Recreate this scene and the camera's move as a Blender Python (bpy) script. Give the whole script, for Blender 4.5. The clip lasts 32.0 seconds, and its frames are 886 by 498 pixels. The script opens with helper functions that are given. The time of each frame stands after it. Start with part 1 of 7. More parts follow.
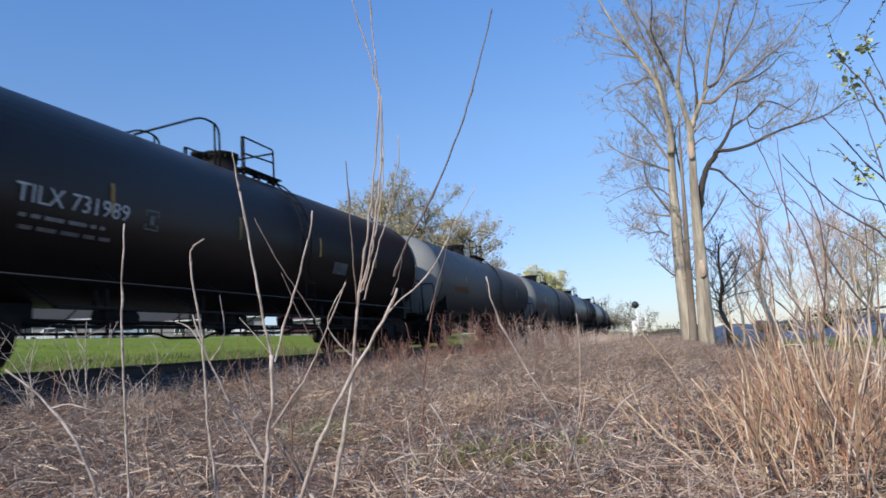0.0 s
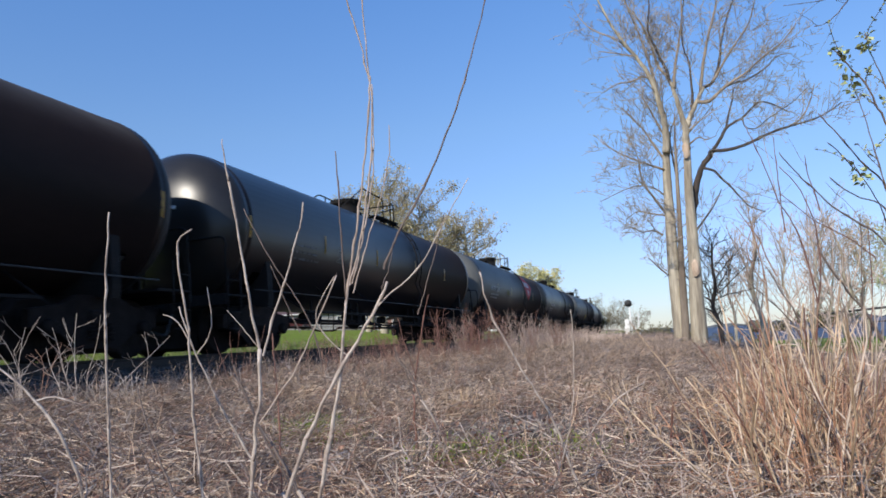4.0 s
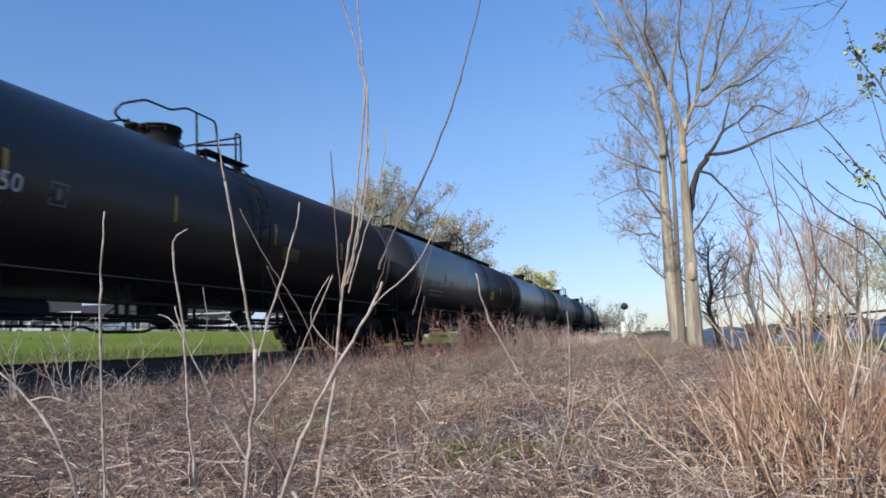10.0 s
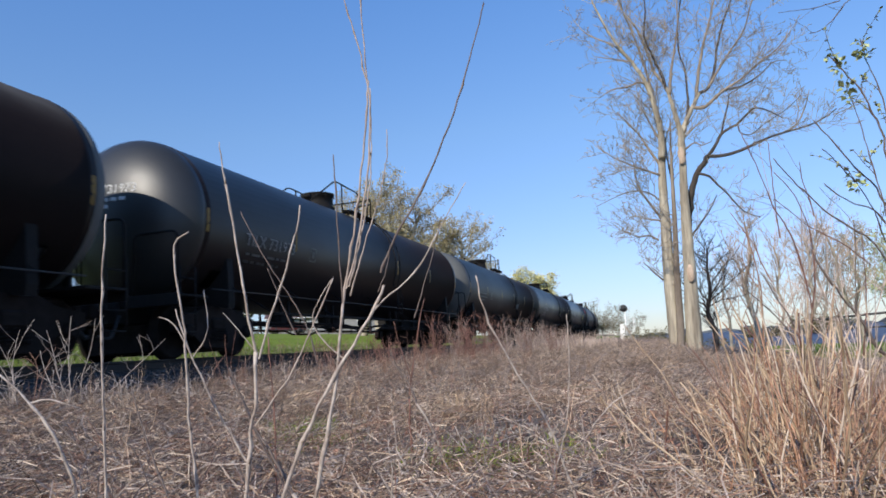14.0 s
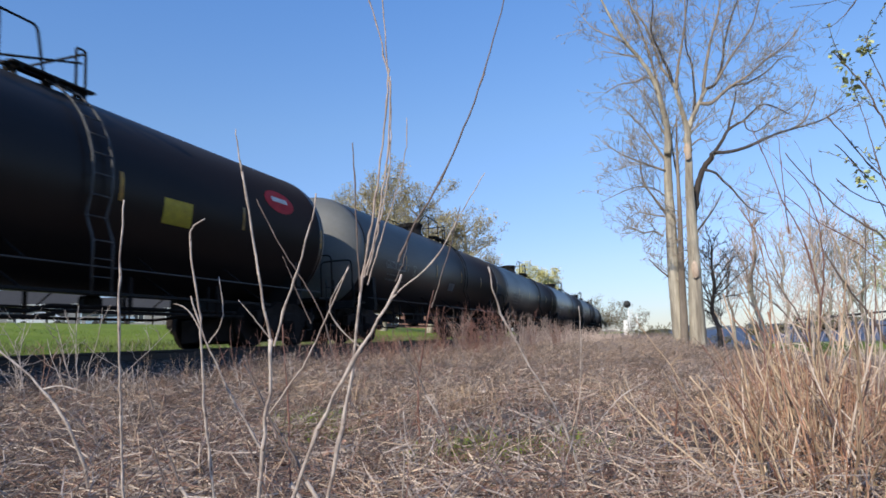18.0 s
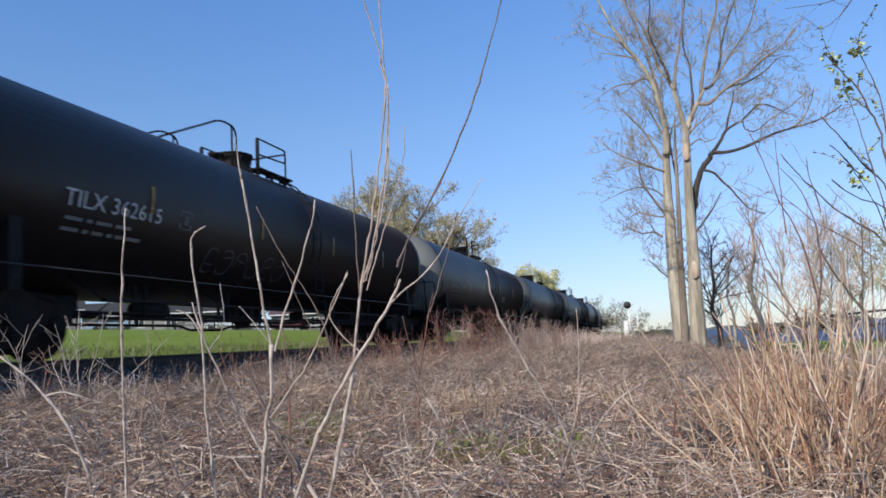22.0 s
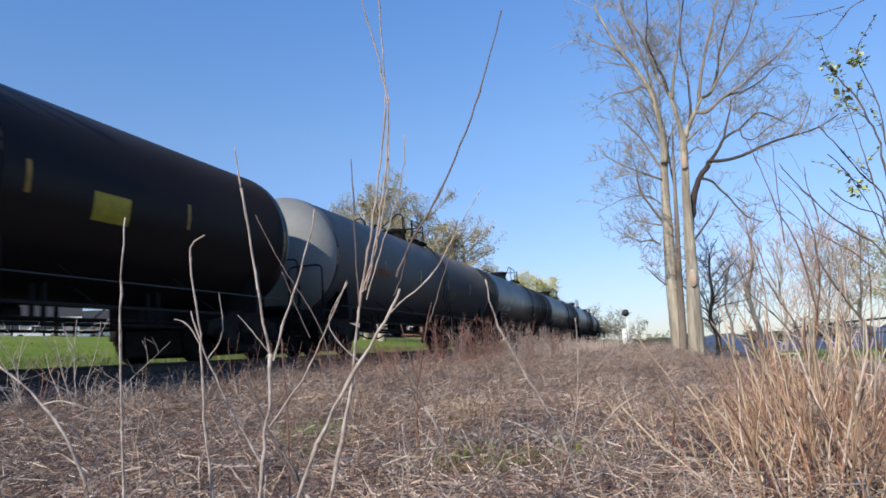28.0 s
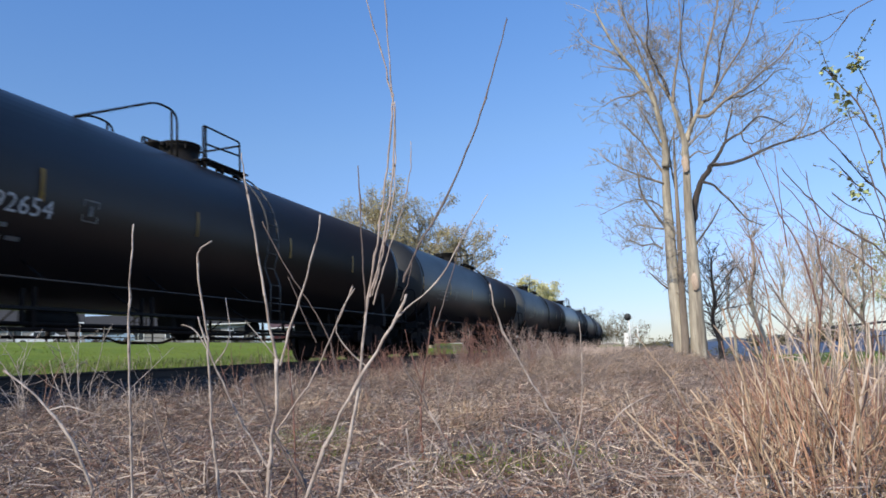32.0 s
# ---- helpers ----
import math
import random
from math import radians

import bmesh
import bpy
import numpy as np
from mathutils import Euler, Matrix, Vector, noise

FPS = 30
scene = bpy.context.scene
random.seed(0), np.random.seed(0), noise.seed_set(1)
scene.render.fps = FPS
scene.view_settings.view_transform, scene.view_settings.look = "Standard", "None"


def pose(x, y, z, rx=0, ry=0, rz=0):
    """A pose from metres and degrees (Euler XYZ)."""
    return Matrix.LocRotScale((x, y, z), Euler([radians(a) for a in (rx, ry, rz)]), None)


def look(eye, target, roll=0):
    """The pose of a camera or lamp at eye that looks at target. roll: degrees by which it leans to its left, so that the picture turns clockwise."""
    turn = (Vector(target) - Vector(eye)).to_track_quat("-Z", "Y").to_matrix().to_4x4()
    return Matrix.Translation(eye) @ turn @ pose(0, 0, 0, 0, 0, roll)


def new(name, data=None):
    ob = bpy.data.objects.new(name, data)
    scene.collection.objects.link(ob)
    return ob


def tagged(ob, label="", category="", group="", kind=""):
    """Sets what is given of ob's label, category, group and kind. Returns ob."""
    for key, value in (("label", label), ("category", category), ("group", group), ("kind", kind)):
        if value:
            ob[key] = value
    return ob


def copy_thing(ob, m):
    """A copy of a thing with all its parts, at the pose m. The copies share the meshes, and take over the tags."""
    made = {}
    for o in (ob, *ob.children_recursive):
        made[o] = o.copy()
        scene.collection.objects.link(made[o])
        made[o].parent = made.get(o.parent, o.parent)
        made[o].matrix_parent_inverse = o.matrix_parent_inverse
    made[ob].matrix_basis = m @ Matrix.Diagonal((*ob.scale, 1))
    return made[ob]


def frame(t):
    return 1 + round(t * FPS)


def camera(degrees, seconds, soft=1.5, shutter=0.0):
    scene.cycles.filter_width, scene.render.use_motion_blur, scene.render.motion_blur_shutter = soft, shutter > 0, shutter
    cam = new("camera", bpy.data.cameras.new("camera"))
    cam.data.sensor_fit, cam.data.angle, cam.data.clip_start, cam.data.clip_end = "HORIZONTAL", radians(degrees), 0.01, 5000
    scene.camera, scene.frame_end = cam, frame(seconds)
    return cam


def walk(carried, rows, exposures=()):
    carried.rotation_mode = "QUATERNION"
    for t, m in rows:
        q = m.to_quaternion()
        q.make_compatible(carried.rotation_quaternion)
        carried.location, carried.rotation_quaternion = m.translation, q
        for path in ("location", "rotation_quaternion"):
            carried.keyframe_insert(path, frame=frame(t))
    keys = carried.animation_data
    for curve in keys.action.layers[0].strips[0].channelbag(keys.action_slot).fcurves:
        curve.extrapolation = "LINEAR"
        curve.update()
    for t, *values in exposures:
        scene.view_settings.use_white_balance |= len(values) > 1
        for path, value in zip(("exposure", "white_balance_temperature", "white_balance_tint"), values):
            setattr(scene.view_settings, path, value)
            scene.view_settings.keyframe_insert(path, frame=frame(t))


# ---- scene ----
# ---- camera: held low beside the railway, almost still ----
cam = camera(65.0, 32.0, soft=1.7, shutter=0.12)
PATH = [
    (0.0, pose(0.026, -0.004, -0.092, 98.10, 4.29, 18.02)),
    (0.5, pose(0.028, 0.004, -0.091, 98.19, 4.05, 17.44)),
    (1.0, pose(0.020, 0.007, -0.088, 98.47, 3.70, 17.59)),
    (1.5, pose(0.029, 0.003, -0.090, 98.43, 3.80, 17.56)),
    (2.0, pose(0.024, 0.009, -0.090, 98.16, 3.84, 17.62)),
    (2.5, pose(0.025, 0.021, -0.093, 98.12, 3.73, 17.40)),
    (3.0, pose(0.030, 0.029, -0.094, 98.15, 3.61, 17.22)),
    (3.5, pose(0.019, 0.027, -0.093, 97.98, 3.70, 17.40)),
    (5.5, pose(0.020, 0.021, -0.096, 97.56, 3.61, 17.48)),
    (6.0, pose(0.024, 0.021, -0.096, 97.56, 3.67, 17.51)),
    (6.5, pose(0.015, 0.018, -0.097, 97.76, 3.32, 17.54)),
    (7.0, pose(0.014, 0.013, -0.096, 97.74, 3.26, 17.31)),
    (7.5, pose(0.012, 0.015, -0.097, 97.80, 3.36, 17.35)),
    (8.0, pose(0.012, 0.013, -0.096, 97.90, 3.18, 17.39)),
    (8.5, pose(0.012, 0.014, -0.099, 97.76, 3.18, 17.54)),
    (9.0, pose(0.010, 0.021, -0.098, 97.73, 3.09, 17.33)),
    (9.5, pose(0.011, 0.026, -0.099, 97.51, 2.98, 17.45)),
    (10.0, pose(0.019, 0.026, -0.096, 97.92, 3.45, 17.14)),
    (10.5, pose(0.015, 0.001, -0.093, 98.07, 3.31, 17.60)),
    (11.0, pose(0.009, 0.006, -0.095, 98.01, 3.28, 17.46)),
    (11.5, pose(0.012, 0.011, -0.095, 98.09, 3.30, 17.14)),
    (12.0, pose(0.008, 0.024, -0.096, 98.02, 2.74, 17.16)),
    (12.5, pose(0.015, 0.021, -0.095, 97.92, 2.93, 17.01)),
    (13.0, pose(0.021, 0.025, -0.092, 98.23, 3.27, 17.02)),
    (13.5, pose(0.015, 0.015, -0.095, 98.27, 3.32, 17.56)),
    (14.0, pose(0.019, 0.020, -0.095, 98.09, 3.46, 17.07)),
    (14.5, pose(0.020, 0.018, -0.097, 98.11, 3.45, 17.33)),
    (16.5, pose(0.005, 0.021, -0.102, 97.76, 3.25, 17.11)),
    (17.0, pose(-0.005, 0.008, -0.104, 97.52, 2.97, 17.70)),
    (17.5, pose(-0.005, 0.015, -0.103, 97.59, 3.10, 17.73)),
    (18.0, pose(-0.006, 0.016, -0.103, 97.62, 2.86, 17.30)),
    (18.5, pose(-0.003, 0.010, -0.100, 97.69, 3.03, 17.63)),
    (19.0, pose(0.006, 0.010, -0.104, 97.67, 3.12, 17.54)),
    (19.5, pose(0.012, 0.007, -0.105, 97.70, 3.34, 17.42)),
    (20.0, pose(0.008, 0.007, -0.102, 97.88, 3.31, 17.42)),
    (20.5, pose(0.007, 0.008, -0.101, 97.79, 3.31, 17.65)),
    (21.0, pose(0.010, 0.009, -0.099, 97.91, 3.40, 17.37)),
    (21.5, pose(0.008, 0.004, -0.100, 97.90, 3.31, 17.27)),
    (22.0, pose(0.004, -0.001, -0.101, 97.82, 3.38, 17.35)),
    (22.5, pose(0.001, 0.007, -0.099, 97.96, 3.15, 17.10)),
    (23.0, pose(-0.001, 0.005, -0.102, 97.95, 2.99, 17.30)),
    (23.5, pose(-0.001, 0.002, -0.102, 98.10, 2.89, 17.12)),
    (24.0, pose(0.001, 0.008, -0.100, 98.00, 3.21, 17.10)),
    (24.5, pose(0.001, 0.009, -0.100, 98.03, 3.09, 17.16)),
    (25.0, pose(0.006, 0.012, -0.100, 97.77, 3.28, 16.99)),
    (25.5, pose(0.005, 0.011, -0.102, 97.86, 3.40, 17.21)),
    (27.5, pose(0.005, 0.002, -0.096, 98.35, 3.49, 17.26)),
    (28.0, pose(0.002, -0.002, -0.097, 98.43, 3.30, 17.19)),
    (28.5, pose(0.001, -0.001, -0.099, 98.53, 3.46, 17.25)),
    (29.0, pose(0.001, -0.007, -0.099, 98.55, 3.30, 17.33)),
    (29.5, pose(-0.004, -0.004, -0.096, 98.44, 3.32, 17.16)),
    (30.0, pose(-0.003, -0.006, -0.094, 98.66, 3.40, 17.06)),
    (30.5, pose(-0.003, -0.004, -0.097, 98.46, 3.51, 17.06)),
    (31.0, pose(-0.002, 0.001, -0.097, 98.59, 3.58, 17.28)),
    (31.5, pose(0.000, -0.009, -0.099, 98.69, 3.49, 17.43)),
    (32.0, pose(-0.002, -0.014, -0.097, 98.82, 3.46, 17.35)),
]
walk(cam, PATH, exposures=[(0.0, 0.0), (32.0, 0.0)])

# ---- light: clear spring sky, low sun behind the camera's left shoulder ----
SUN_TO = Vector((-0.43, -1.5, 1.0)).normalized()
world = bpy.data.worlds.new("sky")
scene.world = world
world.use_nodes = True
wt = world.node_tree
sky = wt.nodes.new("ShaderNodeTexSky")
sky.sky_type = "NISHITA"
sky.sun_disc = False
sky.sun_elevation = math.asin(SUN_TO.z)
sky.sun_rotation = math.atan2(SUN_TO.x, SUN_TO.y)
sky.altitude = 100.0
sky.air_density = 1.1
sky.dust_density = 0.1
sky.ozone_density = 4.0
# thin spring haze: a little bluer and deeper than the clear model, evenly graded with height
up = wt.nodes.new("ShaderNodeTexCoord")
split = wt.nodes.new("ShaderNodeSeparateXYZ")
wt.links.new(up.outputs["Generated"], split.inputs[0])
ramp = wt.nodes.new("ShaderNodeValToRGB")
ramp.color_ramp.elements[0].position, ramp.color_ramp.elements[0].color = 0.0, (0.385, 0.43, 0.57, 1)
ramp.color_ramp.elements[1].position, ramp.color_ramp.elements[1].color = 0.5, (0.60, 0.79, 1.0, 1)
for at, c in ((0.1, (0.53, 0.532, 0.675)), (0.3, (0.64, 0.705, 0.80))):
    e = ramp.color_ramp.elements.new(at)
    e.color = (*c, 1)
wt.links.new(split.outputs[2], ramp.inputs[0])
haze = wt.nodes.new("ShaderNodeMix")
haze.data_type, haze.blend_type = "RGBA", "MULTIPLY"
haze.inputs[0].default_value = 1.0
wt.links.new(sky.outputs[0], haze.inputs[6])
wt.links.new(ramp.outputs[0], haze.inputs[7])
wt.links.new(haze.outputs[2], wt.nodes["Background"].inputs[0])
wt.nodes["Background"].inputs[1].default_value = 0.21
sun = new("sun", bpy.data.lights.new("sun", "SUN"))
sun.data.energy = 4.8
sun.data.angle = radians(0.53)
sun.data.color = (1.0, 0.93, 0.82)
sun.matrix_world = look(SUN_TO * 60, (0, 0, 0))

# ---- plan ----
TX = -8.8            # track centre line
SPEED = 16.4         # train, metres a second
CURVE_AT, CURVE_R = 70.0, 620.0


# ---- materials ----
def mat(name, col, col2=None, rough=0.7, metal=0.0, scale=3.0, fine=40.0, bump=0.25, spec=0.5, rand=0.0, col3=None, stretch=(1, 1, 1), coords="Object", grain=0.55):
    """A surface with stains at one scale, grain at another, fine relief, and a shift of tone from object to object."""
    m = bpy.data.materials.new(name)
    m.use_nodes = True
    nt = m.node_tree
    n, l = nt.nodes, nt.links
    b = n["Principled BSDF"]
    b.inputs["Roughness"].default_value = rough
    b.inputs["Metallic"].default_value = metal
    b.inputs["Specular IOR Level"].default_value = spec
    tc = n.new("ShaderNodeTexCoord")
    mp = n.new("ShaderNodeMapping")
    mp.inputs["Scale"].default_value = stretch
    l.new(tc.outputs[coords], mp.inputs[0])
    big = n.new("ShaderNodeTexNoise")
    big.inputs["Scale"].default_value = scale
    big.inputs["Detail"].default_value = 5
    l.new(mp.outputs[0], big.inputs[0])
    small = n.new("ShaderNodeTexNoise")
    small.inputs["Scale"].default_value = fine
    small.inputs["Detail"].default_value = 3
    l.new(mp.outputs[0], small.inputs[0])
    ramp = n.new("ShaderNodeValToRGB")
    ramp.color_ramp.elements[0].position = 0.36
    ramp.color_ramp.elements[1].position = 0.66
    ramp.color_ramp.elements[0].color = (*col, 1)
    ramp.color_ramp.elements[1].color = (*(col2 or [c * 0.75 for c in col]), 1)
    if col3:
        e = ramp.color_ramp.elements.new(0.52)
        e.color = (*col3, 1)
    l.new(big.outputs[0], ramp.inputs[0])
    mul = n.new("ShaderNodeMix")
    mul.data_type, mul.blend_type = "RGBA", "MULTIPLY"
    mul.inputs[0].default_value = grain
    r2 = n.new("ShaderNodeValToRGB")
    r2.color_ramp.elements[0].position, r2.color_ramp.elements[1].position = 0.3, 0.75
    r2.color_ramp.elements[0].color = (0.55, 0.55, 0.55, 1)
    r2.color_ramp.elements[1].color = (1.3, 1.3, 1.3, 1)
    l.new(small.outputs[0], r2.inputs[0])
    l.new(ramp.outputs[0], mul.inputs[6])
    l.new(r2.outputs[0], mul.inputs[7])
    out = mul.outputs[2]
    if rand:
        info = n.new("ShaderNodeObjectInfo" if rand > 0 else "ShaderNodeNewGeometry")
        hsv = n.new("ShaderNodeHueSaturation")
        mr = n.new("ShaderNodeMapRange")
        mr.inputs[3].default_value, mr.inputs[4].default_value = 1 - abs(rand), 1 + abs(rand)
        l.new(info.outputs["Random" if rand > 0 else "Random Per Island"], mr.inputs[0])
        l.new(mr.outputs[0], hsv.inputs["Value"])
        l.new(out, hsv.inputs["Color"])
        out = hsv.outputs[0]
    l.new(out, b.inputs["Base Color"])
    rr = n.new("ShaderNodeMapRange")
    rr.inputs[3].default_value, rr.inputs[4].default_value = max(0.02, rough - 0.1), min(1, rough + 0.12)
    l.new(big.outputs[0], rr.inputs[0])
    l.new(rr.outputs[0], b.inputs["Roughness"])
    if bump:
        bp = n.new("ShaderNodeBump")
        bp.inputs["Strength"].default_value = bump
        bp.inputs["Distance"].default_value = 0.01
        l.new(small.outputs[0], bp.inputs["Height"])
        l.new(bp.outputs[0], b.inputs["Normal"])
    return m


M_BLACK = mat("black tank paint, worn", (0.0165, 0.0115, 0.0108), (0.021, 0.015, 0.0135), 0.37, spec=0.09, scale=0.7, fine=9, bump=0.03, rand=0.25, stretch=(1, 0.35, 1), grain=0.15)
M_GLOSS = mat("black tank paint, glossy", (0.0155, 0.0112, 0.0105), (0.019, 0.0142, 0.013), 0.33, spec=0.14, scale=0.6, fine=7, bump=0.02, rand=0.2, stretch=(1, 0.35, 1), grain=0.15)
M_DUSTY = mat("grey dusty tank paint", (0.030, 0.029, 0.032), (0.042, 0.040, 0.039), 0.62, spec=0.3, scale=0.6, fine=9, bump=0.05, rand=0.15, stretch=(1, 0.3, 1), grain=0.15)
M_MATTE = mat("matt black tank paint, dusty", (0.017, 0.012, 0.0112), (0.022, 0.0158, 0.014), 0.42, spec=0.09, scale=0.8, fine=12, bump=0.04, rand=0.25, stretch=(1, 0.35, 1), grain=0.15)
# Tank ends, most of them paler than their shells.
M_HEADM = mat("paler grey black tank end", (0.095, 0.096, 0.088), (0.080, 0.081, 0.074), 0.66, spec=0.9, scale=1.6, fine=14, bump=0.04, rand=0.25, grain=0.15)
M_HEADK = mat("dark grey tank end", (0.020, 0.020, 0.019), (0.016, 0.016, 0.015), 0.55, spec=0.45, scale=1.6, fine=14, bump=0.04, rand=0.2, grain=0.15)
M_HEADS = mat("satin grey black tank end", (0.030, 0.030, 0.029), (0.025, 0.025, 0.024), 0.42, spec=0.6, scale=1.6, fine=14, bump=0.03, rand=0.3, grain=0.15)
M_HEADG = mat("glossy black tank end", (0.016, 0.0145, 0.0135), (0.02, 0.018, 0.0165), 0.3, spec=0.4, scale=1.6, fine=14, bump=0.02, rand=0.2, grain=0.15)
M_HEADD = mat("pale grey tank end", (0.18, 0.183, 0.175), (0.155, 0.158, 0.15), 0.66, spec=1.0, scale=1.6, fine=14, bump=0.05, rand=0.1, grain=0.15)
M_STEEL = mat("black painted steel, grimy", (0.0135, 0.0125, 0.012), (0.019, 0.0165, 0.015), 0.7, spec=0.15, scale=5, fine=40, bump=0.2, rand=0.2)
# Paler copy of the ladder steel; sunlit highlights are put into its colour.
M_LADDERLIT = mat("grey ladder steel, sun glint in the colour", (0.055, 0.053, 0.05), (0.035, 0.033, 0.031), 0.5, scale=5, fine=40, bump=0.2, rand=0.2)
M_RUST = mat("rusty brown steel", (0.020, 0.014, 0.012), (0.014, 0.010, 0.008), 0.85, spec=0.2, scale=6, fine=50, bump=0.4, rand=0.2)
M_WHEEL = mat("bare wheel steel", (0.018, 0.013, 0.011), (0.011, 0.0085, 0.007), 0.8, spec=0.15, scale=6, fine=50, bump=0.2)
M_RAIL = mat("worn rail steel", (0.030, 0.022, 0.018), (0.045, 0.032, 0.024), 0.75, metal=0.0, scale=2, fine=30, bump=0.2)
M_TIE = mat("weathered tie wood", (0.085, 0.070, 0.058), (0.05, 0.042, 0.036), 0.9, scale=4, fine=60, bump=0.7, rand=0.3, stretch=(0.3, 3, 1))
M_BALLAST = mat("grey crushed stone", (0.036, 0.033, 0.031), (0.058, 0.053, 0.048), 0.9, scale=5, fine=35, bump=0.6, rand=0.35)
# Track bed cinders with the train's shade put into their base colour.
M_SHADECINDER = mat("dark cinders, train shade in the colour", (0.036, 0.034, 0.033), (0.062, 0.058, 0.055), 0.9, scale=9, fine=45, bump=0.4, rand=-0.5)
M_STONE = mat("pale stones", (0.38, 0.335, 0.285), (0.22, 0.19, 0.16), 0.9, spec=0.2, scale=9, fine=45, bump=0.4, rand=-0.35)
M_WHITE = mat("white stencil paint, chalky", (0.62, 0.62, 0.60), (0.48, 0.48, 0.47), 0.7, scale=6, fine=60, bump=0.05)
M_FADED = mat("faded white stencil paint", (0.36, 0.36, 0.35), (0.22, 0.22, 0.21), 0.75, scale=8, fine=60, bump=0.05)
M_ORANGE = mat("faded orange stencil paint", (0.42, 0.16, 0.045), (0.30, 0.13, 0.05), 0.7, scale=7, fine=60, bump=0.05)
M_REFLECT = mat("yellow reflective tape", (0.46, 0.25, 0.02), (0.32, 0.17, 0.02), 0.4, scale=9, fine=70, bump=0.05, rand=0.35)
M_TAG = mat("yellow painted panel", (0.62, 0.50, 0.03), (0.50, 0.38, 0.03), 0.5, scale=7, fine=50, bump=0.05)
M_DIM = mat("grimy yellow panel", (0.20, 0.165, 0.05), (0.14, 0.12, 0.045), 0.6, scale=7, fine=50, bump=0.05)
M_RED = mat("red emblem paint", (0.52, 0.018, 0.022), (0.38, 0.014, 0.018), 0.6, spec=0.2, scale=4, fine=40, bump=0.05)
M_GRAFD = mat("faded thin spray paint", (0.075, 0.073, 0.076), (0.045, 0.043, 0.045), 0.7, scale=6, fine=40, bump=0.05)
M_GRAF = mat("grey spray paint", (0.15, 0.15, 0.16), (0.10, 0.10, 0.11), 0.7, scale=6, fine=40, bump=0.05)
M_EARTH = mat("dry earth under matted grass", (0.105, 0.076, 0.058), (0.045, 0.032, 0.025), 0.95, scale=1.1, fine=26, bump=1.0, col3=(0.15, 0.112, 0.087))
M_LAWN = mat("fresh green grass sod", (0.15, 0.21, 0.026), (0.20, 0.245, 0.04), 0.9, spec=0.12, scale=0.35, fine=18, bump=0.8)
M_LAWNB = mat("green grass blades", (0.18, 0.265, 0.03), (0.26, 0.295, 0.052), 0.7, spec=0.15, scale=0.5, fine=12, bump=0.0, rand=-0.4)
M_WEEDG = mat("rank dark green grass", (0.10, 0.15, 0.028), (0.17, 0.18, 0.055), 0.75, scale=0.8, fine=12, bump=0.0, rand=-0.5)
M_STRAW = mat("bleached dead grass", (0.475, 0.35, 0.25), (0.205, 0.138, 0.097), 0.85, scale=2, fine=30, bump=0.1, rand=-0.75)
M_WHITEGRASS = mat("bleached white straw", (0.66, 0.53, 0.415), (0.46, 0.355, 0.27), 0.8, scale=2, fine=30, bump=0.1, rand=-0.45)
M_STRAWR = mat("reddish dead weed stems", (0.33, 0.188, 0.13), (0.185, 0.10, 0.07), 0.8, scale=2, fine=30, bump=0.1, rand=-0.5)
M_STRAWG = mat("grey brown dead weeds", (0.37, 0.295, 0.245), (0.20, 0.152, 0.128), 0.85, scale=2, fine=30, bump=0.1, rand=-0.6)
M_STRAWY = mat("yellow straw", (0.54, 0.40, 0.27), (0.40, 0.28, 0.18), 0.85, scale=2, fine=30, bump=0.1, rand=-0.4)
M_SAP = mat("smooth pale sapling bark", (0.57, 0.48, 0.41), (0.29, 0.225, 0.185), 0.5, scale=26, fine=90, bump=0.35)
M_SAPM = mat("grey brown sapling bark", (0.52, 0.42, 0.355), (0.32, 0.245, 0.20), 0.5, scale=14, fine=70, bump=0.25)
M_SAPD = mat("dark sapling bark", (0.12, 0.09, 0.08), (0.19, 0.14, 0.115), 0.65, scale=9, fine=70, bump=0.25)
M_SAPR = mat("dark red brown cane bark", (0.24, 0.115, 0.085), (0.14, 0.07, 0.052), 0.6, scale=9, fine=60, bump=0.2, rand=-0.5)
M_CANE = mat("orange brown cane bark", (0.43, 0.235, 0.14), (0.26, 0.135, 0.08), 0.5, scale=9, fine=60, bump=0.2, rand=-0.45)
M_CANEP = mat("pale tan cane bark", (0.60, 0.44, 0.29), (0.34, 0.225, 0.14), 0.5, scale=9, fine=60, bump=0.2, rand=0.3)
M_RUSTBRUSH = mat("rust brown bare brush", (0.26, 0.155, 0.12), (0.15, 0.085, 0.066), 0.85, scale=2, fine=30, bump=0.1, rand=-0.5)
M_BRUSH = mat("mauve brown dead brush", (0.34, 0.26, 0.22), (0.22, 0.16, 0.135), 0.85, scale=2, fine=30, bump=0.1, rand=-0.4)
M_BARK = mat("pale furrowed tree bark", (0.49, 0.43, 0.325), (0.24, 0.20, 0.148), 0.9, scale=4.5, fine=16, bump=1.0, stretch=(1, 1, 0.1))
M_BARKM = mat("grey brown limb bark", (0.33, 0.265, 0.20), (0.22, 0.175, 0.13), 0.9, scale=1.6, fine=12, bump=0.8, stretch=(1, 1, 0.25))
# Darker copy of the bark, shade put into its colour, for the middle trunk.
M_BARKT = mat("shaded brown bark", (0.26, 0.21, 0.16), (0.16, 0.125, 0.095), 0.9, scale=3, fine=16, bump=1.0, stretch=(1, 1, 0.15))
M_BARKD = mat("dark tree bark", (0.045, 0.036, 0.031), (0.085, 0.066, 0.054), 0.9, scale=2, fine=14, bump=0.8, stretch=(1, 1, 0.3))
